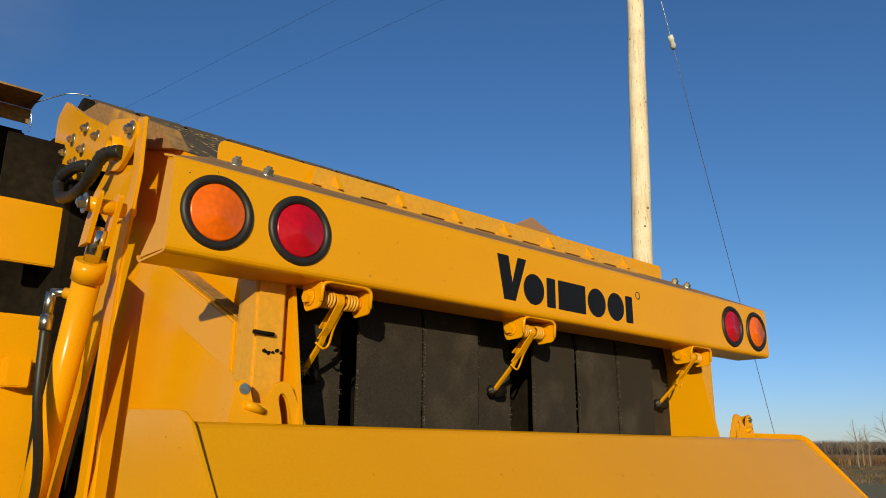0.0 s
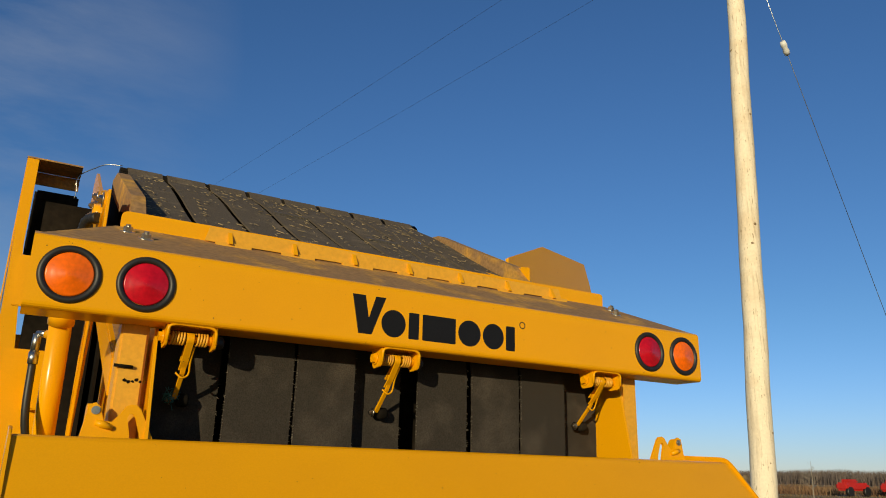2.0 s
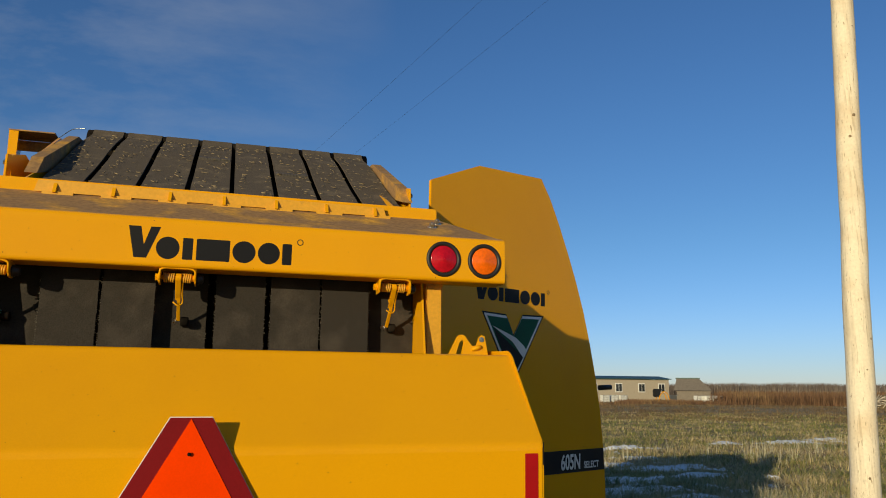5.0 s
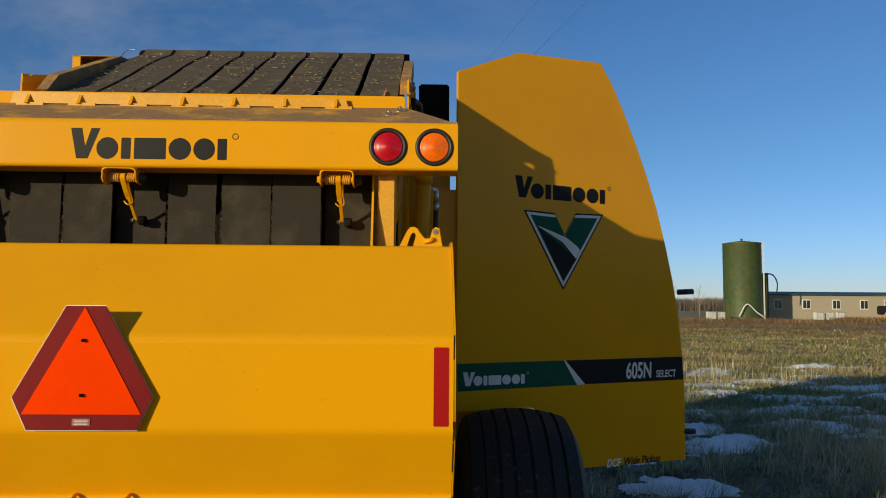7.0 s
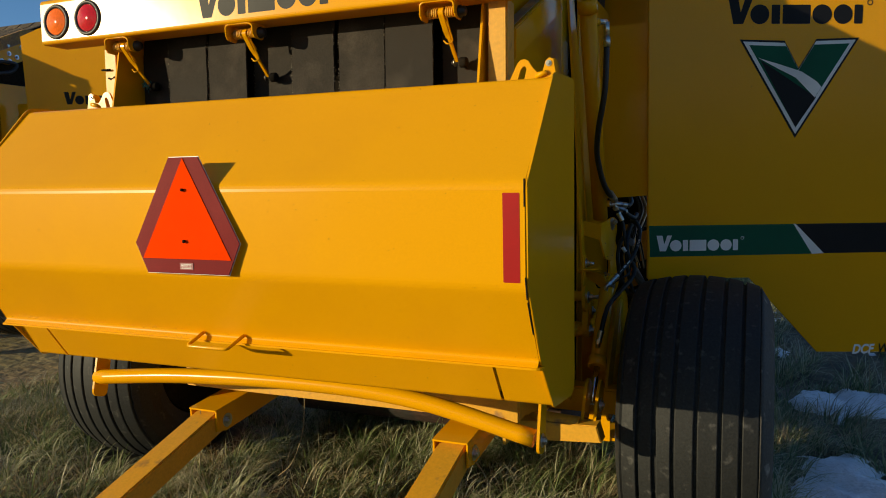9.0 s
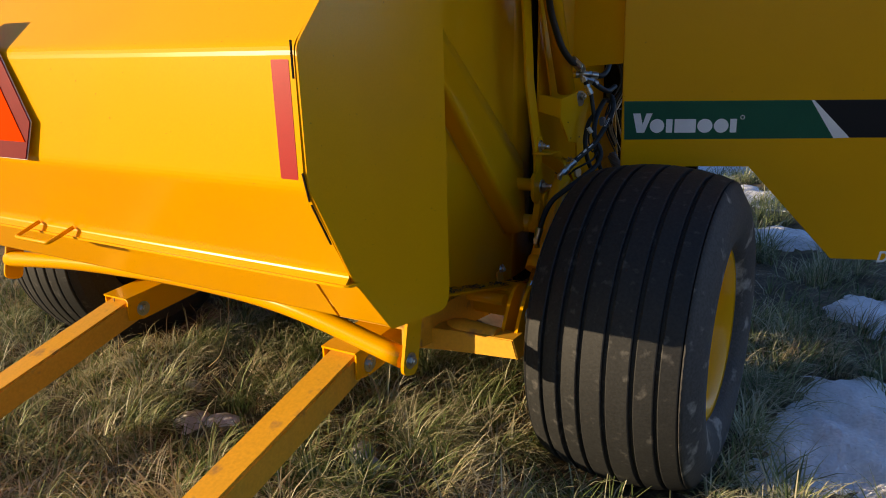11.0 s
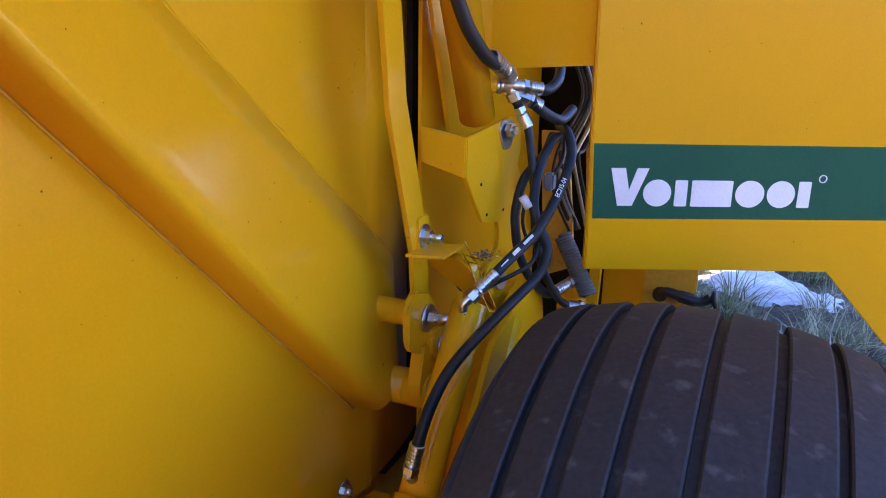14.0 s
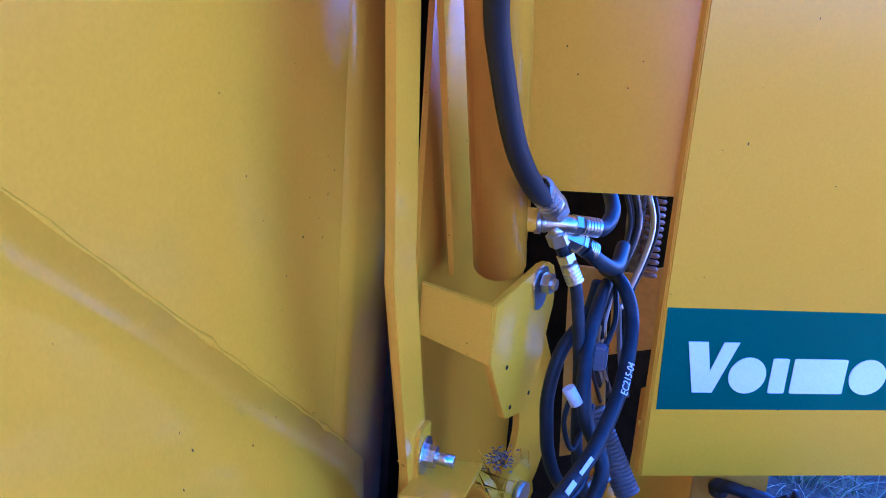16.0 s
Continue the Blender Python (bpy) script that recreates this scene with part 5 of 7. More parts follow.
    # bosses on the wall and link plates
    lk = B()
    prism(lk, fillet([(1.078, 0.880), (1.105, 0.898), (1.190, 0.868), (1.190, 0.800), (1.182, 0.745), (1.084, 0.790)], [0.02, 0.02, 0.03, 0.02, 0.02, 0.02]), (0.905, 0, 0), (0, 1, 0), (0, 0, 1), 0.014, 0.002)
    link = part("link_plate", lk, YELLOW, baler, "yellow linkage plate bolted to a boss")
    boss = B()
    lathe(boss, (0.780, 1.150, 0.838), (1, 0, 0), [(0, 0.032), (0.03, 0.026), (0.10, 0.024), (0.108, 0.028), (0.118, 0.028), (0.118, 0.001)], 22)
    part("boss", boss, YELLOW, link)
    b = B()
    cyl(b, (0.912, 1.153, 0.835), (0.917, 1.153, 0.835), 0.027, seg=24)
    hexbolt(b, (0.917, 1.153, 0.835), (1, 0, 0), 0.016, 0.012, False)
    cyl(b, (0.929, 1.153, 0.835), (0.965, 1.160, 0.838), 0.009, seg=12)
    part("bolt", b, STEEL, link)
    l2 = B()
    prism(l2, fillet([(1.152, 0.805), (1.205, 0.805), (1.232, 0.765), (1.232, 0.735), (1.195, 0.725), (1.155, 0.755)], 0.016), (0.918, 0, 0), (0, 1, 0), (0, 0, 1), 0.012, 0.002)
    prism(l2, fillet([(1.130, 0.785), (1.175, 0.775), (1.195, 0.690), (1.170, 0.650), (1.125, 0.660), (1.110, 0.700)], [0, 0, 0.02, 0.02, 0.02, 0.02]), (0.905, 0, 0), (0, 1, 0), (0, 0, 1), 0.026, 0.003)
    lathe(l2, (0.785, 1.155, 0.682), (1, 0, 0), [(0, 0.040), (0.04, 0.036), (0.085, 0.036), (0.086, 0.034), (0.088, 0.036), (0.135, 0.036), (0.135, 0.001)], 26)
    lo = part("lower_link", l2, YELLOW, baler)
    b = B()
    cyl(b, (0.920, 1.158, 0.680), (0.926, 1.158, 0.680), 0.026, seg=20)
    hexbolt(b, (0.926, 1.158, 0.680), (1, 0, 0), 0.014, 0.012)
    part("bolt", b, STEEL, lo)
    part("bolt", hexbolt(B(), (0.925, 1.196, 0.766), (1, 0, 0), 0.012, 0.008), STEEL, lo)
    # shield plate between the cylinder and the door, and dark plates behind
    rp = B()
    prism(rp, fillet([(0.930, 1.283), (1.150, 1.297), (1.150, 2.10), (0.930, 2.10)], [0.01, 0.004, 0, 0]), (0, 1.405, 0), (1, 0, 0), (0, 0, 1), 0.006)
    part("shield_plate", rp, YELLOW, baler, "plain yellow shield plate")
    iw = B()
    prism(iw, [(1.275, 0.28), (1.275, 2.30), (2.05, 2.30), (2.05, 0.28)], (0.835, 0, 0), (0, 1, 0), (0, 0, 1), 0.008)
    part("inner_wall", iw, YELLOW, baler)
    fq = B()
    box(fq, (0.845, 1.335, 0.10), (0.985, 1.345, 0.64))
    box(fq, (0.845, 1.345, 0.10), (1.030, 1.60, 0.115))
    part("frame_plate", fq, YELLOW, baler, "dirty yellow frame plate behind the linkage")
    # added plate that keeps light bounced off the grass from the wall foot
    fl = B()
    box(fl, (0.63, 1.00, 0.352), (1.025, 1.62, 0.364), 0.002)
    part("bounce_blocker", fl, WORN, baler)
    # filler plate added behind the hoses, near-black in place of shade
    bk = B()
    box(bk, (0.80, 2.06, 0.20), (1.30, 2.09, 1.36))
    part("back_plate", bk, DARK, baler, "near-black filler plate standing in for the shaded recess behind the hoses")
    up = B()
    box(up, (0.80, 2.06, 1.36), (1.135, 2.09, 2.62), 0.004)
    part("upper_plate", up, YELLOW, baler, "plain yellow plate of the front body")
    fp = B()
    prism(fp, fillet([(1.16, 0.800), (1.30, 0.845), (1.44, 0.835), (1.50, 0.740), (1.42, 0.60), (1.26, 0.36), (0.98, 0.30), (0.90, 0.48)], [0.03, 0.03, 0.04, 0.06, 0.1, 0.05, 0.05, 0.1]), (1.038, 0, 0), (0, 1, 0), (0, 0, 1), 0.012, 0.003)
    part("spindle_plate", fp, YELLOW, baler, "broad yellow spindle plate inside the tyre")
    cv = B()
    cyl(cv, (1.005, 1.30, 0.80), (1.02, 1.02, 0.36), 0.045, seg=24)
    part("spindle_tube", cv, YELLOW, baler)
    fb = B()
    box(fb, (1.238, 1.600, 0.58), (1.352, 1.612, 0.92), 0.003)
    frame_bar = part("frame_bar", fb, WORN, baler)
    fp2 = B()
    box(fp2, (1.135, 1.660, 0.55), (1.245, 1.670, 0.92), 0.003)
    part("rear_plate", fp2, YELLOW, frame_bar)
    part("bolt", hexbolt(B(), (1.197, 1.660, 0.697), (0, -1, 0), 0.013), STEEL, frame_bar)
    pst = B()
    prism(pst, [(1.137, 0.92), (1.160, 0.92), (1.152, 0.70), (1.138, 0.42), (1.112, 0.42), (1.128, 0.70)], (0, 1.52, 0), (1, 0, 0), (0, 0, 1), 0.02, 0.002)
    part("post", pst, YELLOW, frame_bar)
    ls = B()
    sweep(ls, smooth_path([(1.275, 1.588, 0.800), (1.295, 1.578, 0.812), (1.33, 1.578, 0.805), (1.365, 1.580, 0.800), (1.385, 1.580, 0.812)], 5), [0.011 + (0.003 if 8 < i < 14 else 0) for i in range(21)], 8)
    lathe(ls, (1.278, 1.592, 0.802), (0, -1, 0), [(0, 0.016), (0.012, 0.016), (0.014, 0.001)], 12)
    lathe(ls, (1.385, 1.580, 0.808), (1, 0, 0.2), [(0, 0.008), (0.006, 0.02), (0.012, 0.02), (0.014, 0.001)], 12)
    part("rubber_latch", ls, BLACK, frame_bar)
    # the plates seen below the shield
    pl = B()
    prism(pl, [(1.06, 1.10), (1.16, 1.13), (1.16, 0.98), (1.07, 0.95)], (0, 1.72, 0), (1, 0, 0), (0, 0, 1), 0.01)
    prism(pl, [(1.00, 1.15), (1.06, 1.15), (1.09, 0.85), (1.02, 0.82)], (0, 1.55, 0), (1, 0, 0), (0, 0, 1), 0.012)
    part("inner_plate", pl, WORN, baler)
    cy = B()
    lathe(cy, (1.088, 1.590, 0.64), (0, 0, 1), [(0, 0.001), (0, 0.030), (0.04, 0.042), (0.11, 0.042), (0.15, 0.030), (0.155, 0.001)], 20)
    part("spring_housing", cy, YELLOW, baler)
    spg = B()
    a, b2 = Vector((1.068, 1.515, 0.928)), Vector((1.138, 1.500, 0.805))
    d, e1, e2 = axis_frame(b2 - a)
    L = (b2 - a).length
    sweep(spg, [a + d * (L * i / 220) + 0.0165 * (math.cos(i * 0.62) * e1 + math.sin(i * 0.62) * e2) for i in range(221)], 0.0042, 6)
    part("coil_spring", spg, mat("grey_spring", (0.13, 0.13, 0.13), 0.5, grain=200), baler, "grey coil spring")


def fitting(bm, p, q, r=0.011):
    """A crimped hose end from the hose at p to the nut at q: ribbed sleeve, neck and hex nut."""
    p, q = Vector(p), Vector(q)
    d = (q - p).normalized()
    L = (q - p).length
    prof = [(0.0, r * 0.80), (0.001, r * 1.02)]
    n = 5
    for k in range(n):
        a = L * (0.04 + 0.52 * k / n)
        prof += [(a, r * 1.04), (a + L * 0.075, r * 1.04), (a + L * 0.080, r * 0.95), (a + L * 0.100, r * 0.95)]
    prof += [(L * 0.60, r * 1.04), (L * 0.62, r * 0.72), (L * 0.70, r * 0.72)]
    lathe(bm, p, d, prof, 16, crisp=True)
    cyl(bm, p + d * L * 0.68, p + d * L * 0.88, r * 1.12, seg=6)
    cyl(bm, p + d * L * 0.88, q, r * 0.72, seg=14)
    return bm


def build_hoses():
    HOSE = mat("hose_rubber", (0.009, 0.013, 0.015), 0.48, grain=300, amount=0.25, second=(0.020, 0.026, 0.028), patch=20, spec=0.28)
    f = B()
    fitting(f, (0.992, 1.240, 1.312), (1.006, 1.316, 1.272), 0.0160)
    part("hose_end", f, STEEL, baler)
    prt = B()
    lathe(prt, (0.945, 1.312, 1.259), (1, 0.05, 0.02), [(0, 0.022), (0.020, 0.016), (0.036, 0.0155), (0.036, 0.001)], 20)
    part("port_boss", prt, YELLOW, baler)
    f = B()
    cyl(f, (0.978, 1.315, 1.257), (0.986, 1.316, 1.257), 0.0150, seg=20)
    cyl(f, (0.986, 1.316, 1.257), (0.992, 1.317, 1.257), 0.0125, seg=20)
    sweep(f, smooth_path([(0.990, 1.317, 1.257), (1.006, 1.319, 1.2585), (1.018, 1.322, 1.2585), (1.025, 1.328, 1.256)], 5), 0.0118, 16)
    cyl(f, (1.004, 1.318, 1.257), (1.007, 1.321, 1.240), 0.0110, seg=16)
    cyl(f, (1.006, 1.320, 1.246), (1.012, 1.325, 1.232), 0.0155, seg=6)
    cyl(f, (1.010, 1.324, 1.243), (1.036, 1.340, 1.231), 0.0120, seg=6)
    part("tee_fitting", f, STEEL, baler, "steel hydraulic tee fitting")
    f = B()
    fitting(f, (1.054, 1.352, 1.252), (1.020, 1.324, 1.258), 0.0125)
    part("hose_end", f, STEEL, baler)
    f = B()
    fitting(f, (1.052, 1.354, 1.219), (1.030, 1.336, 1.234), 0.0130)
    part("hose_end", f, STEEL, baler)
    f = B()
    cyl(f, (1.010, 1.323, 1.236), (1.018, 1.327, 1.218), 0.0092, seg=14)
    part("hose_neck", f, HOSE, baler)
    f = B()
    fitting(f, (1.036, 1.333, 1.180), (1.016, 1.327, 1.222), 0.0112)
    part("hose_end", f, STEEL, baler)
    runs = (
        (0.0082, [(1.0345, 1.333, 1.184), (1.040, 1.333, 1.160), (1.047, 1.335, 1.113), (1.053, 1.335, 1.062), (1.058, 1.335, 0.995), (1.061, 1.35, 0.946), (1.067, 1.39, 0.879), (1.084, 1.44, 0.811), (1.105, 1.470, 0.782)]),
        (0.0095, [(1.056, 1.44, 1.156), (1.05, 1.40, 1.119), (1.025, 1.36, 1.077), (1.015, 1.345, 1.018), (1.018, 1.34, 0.973), (1.024, 1.35, 0.924), (1.038, 1.38, 0.869), (1.059, 1.44, 0.815), (1.078, 1.47, 0.817)]),
        (0.0098, [(1.044, 1.156, 0.940), (1.066, 1.19, 0.969), (1.090, 1.24, 1.001), (1.108, 1.29, 1.052), (1.113, 1.345, 1.096), (1.109, 1.39, 1.133), (1.090, 1.42, 1.165), (1.059, 1.47, 1.172)]),
        (0.0098, [(1.066, 1.46, 1.150), (1.066, 1.40, 1.150), (1.060, 1.34, 1.099), (1.065, 1.30, 1.049), (1.076, 1.29, 1.009), (1.095, 1.29, 0.975), (1.102, 1.28, 0.949), (1.092, 1.26, 0.913), (1.068, 1.20, 0.881), (1.042, 1.08, 0.845), (1.033, 0.99, 0.824), (1.031, 0.93, 0.797), (1.027, 0.90, 0.762), (1.021, 0.891, 0.725)]),
        (0.0105, [(1.042, 1.343, 1.256), (1.058, 1.37, 1.249), (1.065, 1.42, 1.265), (1.047, 1.50, 1.290)]),
        (0.0105, [(1.040, 1.337, 1.227), (1.062, 1.37, 1.203), (1.079, 1.41, 1.190), (1.082, 1.48, 1.205)]),
        (0.0042, [(0.926, 1.25, 0.899), (0.943, 1.24, 0.870), (0.986, 1.23, 0.872), (1.021, 1.22, 0.899), (1.057, 1.23, 0.921), (1.079, 1.26, 0.938), (1.084, 1.29, 0.970), (1.075, 1.33, 1.02)]),
        (0.0040, [(1.075, 1.36, 1.075), (1.088, 1.40, 1.115), (1.080, 1.44, 1.16)]),
        (0.0035, [(1.052, 1.285, 1.05), (1.045, 1.30, 1.00), (1.058, 1.31, 0.96), (1.068, 1.33, 0.985)]),
    )
    for r, pts in runs:
        h = B()
        sweep(h, smooth_path(pts, 8), r, 12)
        part("hose", h, HOSE, baler, "black rubber hydraulic hose")
    ends = B()
    fitting(ends, (1.046, 1.158, 0.942), (1.006, 1.116, 0.893), 0.0120)
    sweep(ends, smooth_path([(1.010, 1.120, 0.899), (1.002, 1.114, 0.890), (1.002, 1.116, 0.878), (1.004, 1.120, 0.862)], 4), 0.0092, 14)
    cyl(ends, (1.0025, 1.118, 0.876), (1.004, 1.120, 0.868), 0.0135, seg=6)
    part("hose_end", ends, STEEL, baler)
    e2 = B()
    fitting(e2, (1.022, 0.892, 0.735), (1.010, 0.886, 0.678), 0.0125)
    cyl(e2, (1.010, 0.886, 0.682), (1.006, 0.905, 0.662), 0.010, seg=12)
    part("hose_end", e2, STEEL, baler)
    for p, q in (((1.074, 1.466, 0.816), (1.106, 1.505, 0.834)), ((1.100, 1.468, 0.784), (1.132, 1.492, 0.780))):
        e3 = B()
        fitting(e3, p, q, 0.0120)
        part("hose_end", e3, STEEL, baler)
    wh = B()
    cyl(wh, (1.047, 1.283, 1.057), (1.060, 1.286, 1.036), 0.0085, seg=14)
    part("cap", wh, mat("white_plastic", (0.6, 0.6, 0.58), 0.5, grain=200), baler)
    mark = mat("white_print", (0.62, 0.64, 0.62), 0.6, grain=200)
    for body, p, d in (("EC215-04", Vector((1.1115, 1.285, 1.060)), Vector((0.0055, 0.055, 0.044))), ("04", Vector((1.084, 1.222, 0.995)), Vector((0.024, 0.05, 0.032)))):
        d = d.normalized()
        out = (Vector((1.5, 0.0, 1.3)) - p)
        up = out.cross(d).normalized()
        side = d.cross(up).normalized()
        if side.dot(out) < 0:
            up, side = -up, -side
        if body == "04":
            for a, b, w in ((-0.052, -0.034, 0.0034), (-0.022, 0.004, 0.0026), (-0.085, -0.066, 0.0012)):
                bar = B()
                c = p + side * 0.0099
                prism(bar, [(a, -w), (b, -w), (b, w), (a, w)], c, d, up, 0.0008)
                part("print_bar", bar, mark, baler)
            continue
        text_mesh("hose_print", body, 0.013, mark, baler, p - up * 0.0045 + side * 0.0103 - d * 0.004, d, up, 0.9)
    rnd = random.Random(5)
    for i in range(9):
        w = B()
        y0 = 1.56 + 0.05 * rnd.random()
        x0 = 1.075 + 0.045 * rnd.random()
        sweep(w, smooth_path([(x0 - 0.02, y0, 1.31), (x0 + 0.01, y0 - 0.02, 1.22), (x0 - 0.015, y0 - 0.05 - 0.06 * rnd.random(), 1.12), (x0 - 0.02, y0 - 0.1, 1.02 + 0.08 * rnd.random()), (x0, y0 - 0.02, 0.93)], 6), 0.003 + 0.002 * rnd.random(), 6)
        part("cable", w, BLACK if i % 4 else STEEL, baler, "thin black cable")
    c1 = B()
    box(c1, (1.066, 1.35, 1.058), (1.086, 1.375, 1.092), 0.004)
    part("connector", c1, mat("grey_plastic", (0.12, 0.13, 0.14), 0.5, grain=200), baler)
    rod = B()
    cyl(rod, (1.085, 1.64, 1.33), (1.091, 1.62, 1.135), 0.0145, seg=16)
    part("dirty_rod", rod, mat("mud_crusted_rod", (0.30, 0.22, 0.14), 0.9, grain=90, amount=0.4, second=(0.12, 0.08, 0.05), patch=30, bump=0.003), baler, "mud-crusted rod behind the hoses")
    sp = B()
    a, b2 = Vector((1.118, 1.62, 1.30)), Vector((1.118, 1.62, 1.13))
    sweep(sp, [a + (b2 - a) * (i / 120) + 0.013 * Vector((math.cos(i * 0.8), math.sin(i * 0.8), 0)) for i in range(121)], 0.004, 6)
    part("tension_spring", sp, mat("rusty_spring", (0.30, 0.18, 0.12), 0.6, grain=200), baler)
    # a tuft of dry hay caught in the pivot
    rnd = random.Random(8)
    hv, hf = [], []
    for i in range(130):
        p = Vector((0.965 + rnd.gauss(0, 0.008), 1.31 + rnd.gauss(0, 0.014), 0.916 + abs(rnd.gauss(0, 0.008))))
        d = Vector((rnd.gauss(0, 1), rnd.gauss(0, 1), rnd.gauss(0, 0.5))).normalized() * 0.008
        k = len(hv)
        hv += [p, p + d, p + d * 0.5 + Vector((0, 0, 0.003))]
        hf.append((k, k + 1, k + 2))
    me = bpy.data.meshes.new("hay_tuft")
    me.from_pydata(hv, [], hf)
    me.materials.append(mat("chaff", (0.20, 0.15, 0.09), 0.9, grain=200, island=0.4))
    t = new("hay_tuft", me)
    t.parent = baler


build_linkage()
build_hoses()

# ---- grass, weeds and snow ----
def blades(name, pts, lengths, widths, lean, material, label, category, seed, curl=0.6, segs=2):
    """Bent blades rooted at pts; one mesh."""
    rg = np.random.default_rng(seed)
    n = len(pts)
    az = rg.uniform(0, 2 * np.pi, n)
    d = np.stack([np.cos(az), np.sin(az), np.zeros(n)], 1)
    side = np.stack([-np.sin(az), np.cos(az), np.zeros(n)], 1)
    tilt = np.clip(rg.normal(lean, 0.3, n), 0.02, 1.45)
    rows = []
    p = pts.copy()
    step = lengths / (segs + 1)
    for k in range(segs + 1):
        w = widths * (1 - 0.75 * k / (segs + 1))
        rows.append(p - side * (w / 2)[:, None])
        rows.append(p + side * (w / 2)[:, None])
        t = np.clip(tilt + curl * k / (segs + 1), 0, 1.7)
        p = p + (d * np.sin(t)[:, None] + np.array([0, 0, 1.0]) * np.cos(t)[:, None]) * step[:, None]
    rows.append(p)
    m = len(rows)
    v = np.stack(rows, 1).reshape(-1, 3)
    base = (np.arange(n) * m)[:, None]
    quads = []
    for k in range(segs):
        quads.append(base + np.array([2 * k, 2 * k + 1, 2 * k + 3, 2 * k + 2]))
    tri = base + np.array([2 * segs, 2 * segs + 1, 2 * segs + 2])
    me = bpy.data.meshes.new(name)
    nq = n * segs
    loops = np.concatenate([np.concatenate(quads, 0).ravel(), tri.ravel()])
    me.vertices.add(len(v))
    me.vertices.foreach_set("co", v.ravel())
    me.loops.add(len(loops))
    me.loops.foreach_set("vertex_index", loops)
    me.polygons.add(nq + n)
    me.polygons.foreach_set("loop_start", np.concatenate([np.arange(nq) * 4, nq * 4 + np.arange(n) * 3]))
    me.polygons.foreach_set("loop_total", np.concatenate([np.full(nq, 4), np.full(n, 3)]))
    me.update(calc_edges=True)
    me.materials.append(material)
    return tagged(new(name, me), label, category, kind="stuff")


def scatter(n, x0, x1, y0, y1, seed, clump=0.0, keep=None):
    rg = np.random.default_rng(seed)
    if clump:
        m = max(1, int(n / 22))
        cx, cy = rg.uniform(x0, x1, m), rg.uniform(y0, y1, m)
        k = rg.integers(0, m, n)
        ox, oy = rg.normal(0, clump, n), rg.normal(0, clump, n)
        x, y = cx[k] + ox, cy[k] + oy
        lift = rg.uniform(0, 0.05, m)[k] * np.exp(-(ox ** 2 + oy ** 2) / clump ** 2) * (clump < 0.1)
    else:
        x, y = rg.uniform(x0, x1, n), rg.uniform(y0, y1, n)
        lift = np.zeros(n)
    if keep is not None:
        ok = keep(x, y)
        x, y, lift = x[ok], y[ok], lift[ok]
    z = np.array([ground_height(a, b) for a, b in zip(x, y)]) + lift
    return np.stack([x, y, z], 1), rg


def clear_of_wheels(x, y):
    return ~((np.abs(np.abs(x) - 1.385) < 0.30) & (np.abs(y - 0.955) < 0.42))


def near_keep(x, y):
    return clear_of_wheels(x, y) & np.array([near_patch(a, b) < -0.22 and (a < 1.55 or snow_mask(a, b) < 0.04) for a, b in zip(x, y)])


def snow_mask(x, y):
    a = noise.noise(Vector((x * 0.55, y * 1.0, 7.3))) + 0.45 * noise.noise(Vector((x * 2.1, y * 3.2, 1.7))) + 0.32 * noise.noise(Vector((x * 7, y * 8, 4.1)))
    edge = min(1.0, max(-1.0, (x - 1.62 - 0.10 * max(0, 1.5 - y)) * 2.2))
    far = 0.40 if y > 9.5 else (0.34 if y > 6 else 0.60)
    m = a - far - (0.6 if edge < 0 else 0.25 * (1 - edge))
    rough = 0.20 * noise.noise(Vector((x * 1.6, y * 2.6, 5.1))) + 0.24 * noise.noise(Vector((x * 4.5, y * 4.5, 3.3))) + 0.12 * noise.noise(Vector((x * 12, y * 12, 6.1)))
    for cx, cy, rx, ry in ((2.18, 1.28, 0.44, 0.50), (2.10, 1.85, 0.24, 0.26), (2.05, 3.08, 0.22, 0.30), (2.35, 3.15, 0.30, 0.32), (3.15, 3.78, 0.55, 0.26), (2.85, 5.05, 0.40, 0.45), (4.3, 5.7, 0.75, 0.50), (4.4, 7.0, 0.55, 0.60), (3.3, 6.6, 0.4, 0.3), (6.4, 8.6, 0.7, 0.45), (7.4, 10.1, 0.9, 0.5), (6.6, 12.2, 0.8, 0.4), (8.4, 12.9, 0.7, 0.35), (7.6, 15.0, 1.2, 0.5), (9.4, 12.0, 1.0, 0.5), (5.6, 13.6, 0.8, 0.35), (4.55, 6.0, 0.55, 0.45), (6.9, 8.8, 0.75, 0.55), (6.2, 7.1, 0.55, 0.45), (7.2, 7.6, 0.6, 0.4), (9.3, 10.3, 0.6, 0.4), (10.3, 14.2, 0.9, 0.35), (8.2, 13.2, 0.9, 0.4), (5.3, 8.4, 0.5, 0.4), (1.05, 6.3, 0.75, 0.55), (0.3, 8.0, 0.8, 0.6), (1.5, 4.6, 0.35, 0.4)):
        m = max(m, 0.45 * (1.0 - math.hypot((x - cx) / rx, (y - cy) / ry)) + rough)
    return m


def near_patch(x, y):
    return max(0.42 - 4.2 * math.hypot((x + 0.20) * 0.85, y - 0.34), 0.25 - 4.2 * math.hypot((x - 0.57) * 0.8, y - 0.42), 0.22 - 4.2 * math.hypot(x + 0.48, y - 0.56)) + 0.45 * noise.noise(Vector((x * 9, y * 9, 2)))


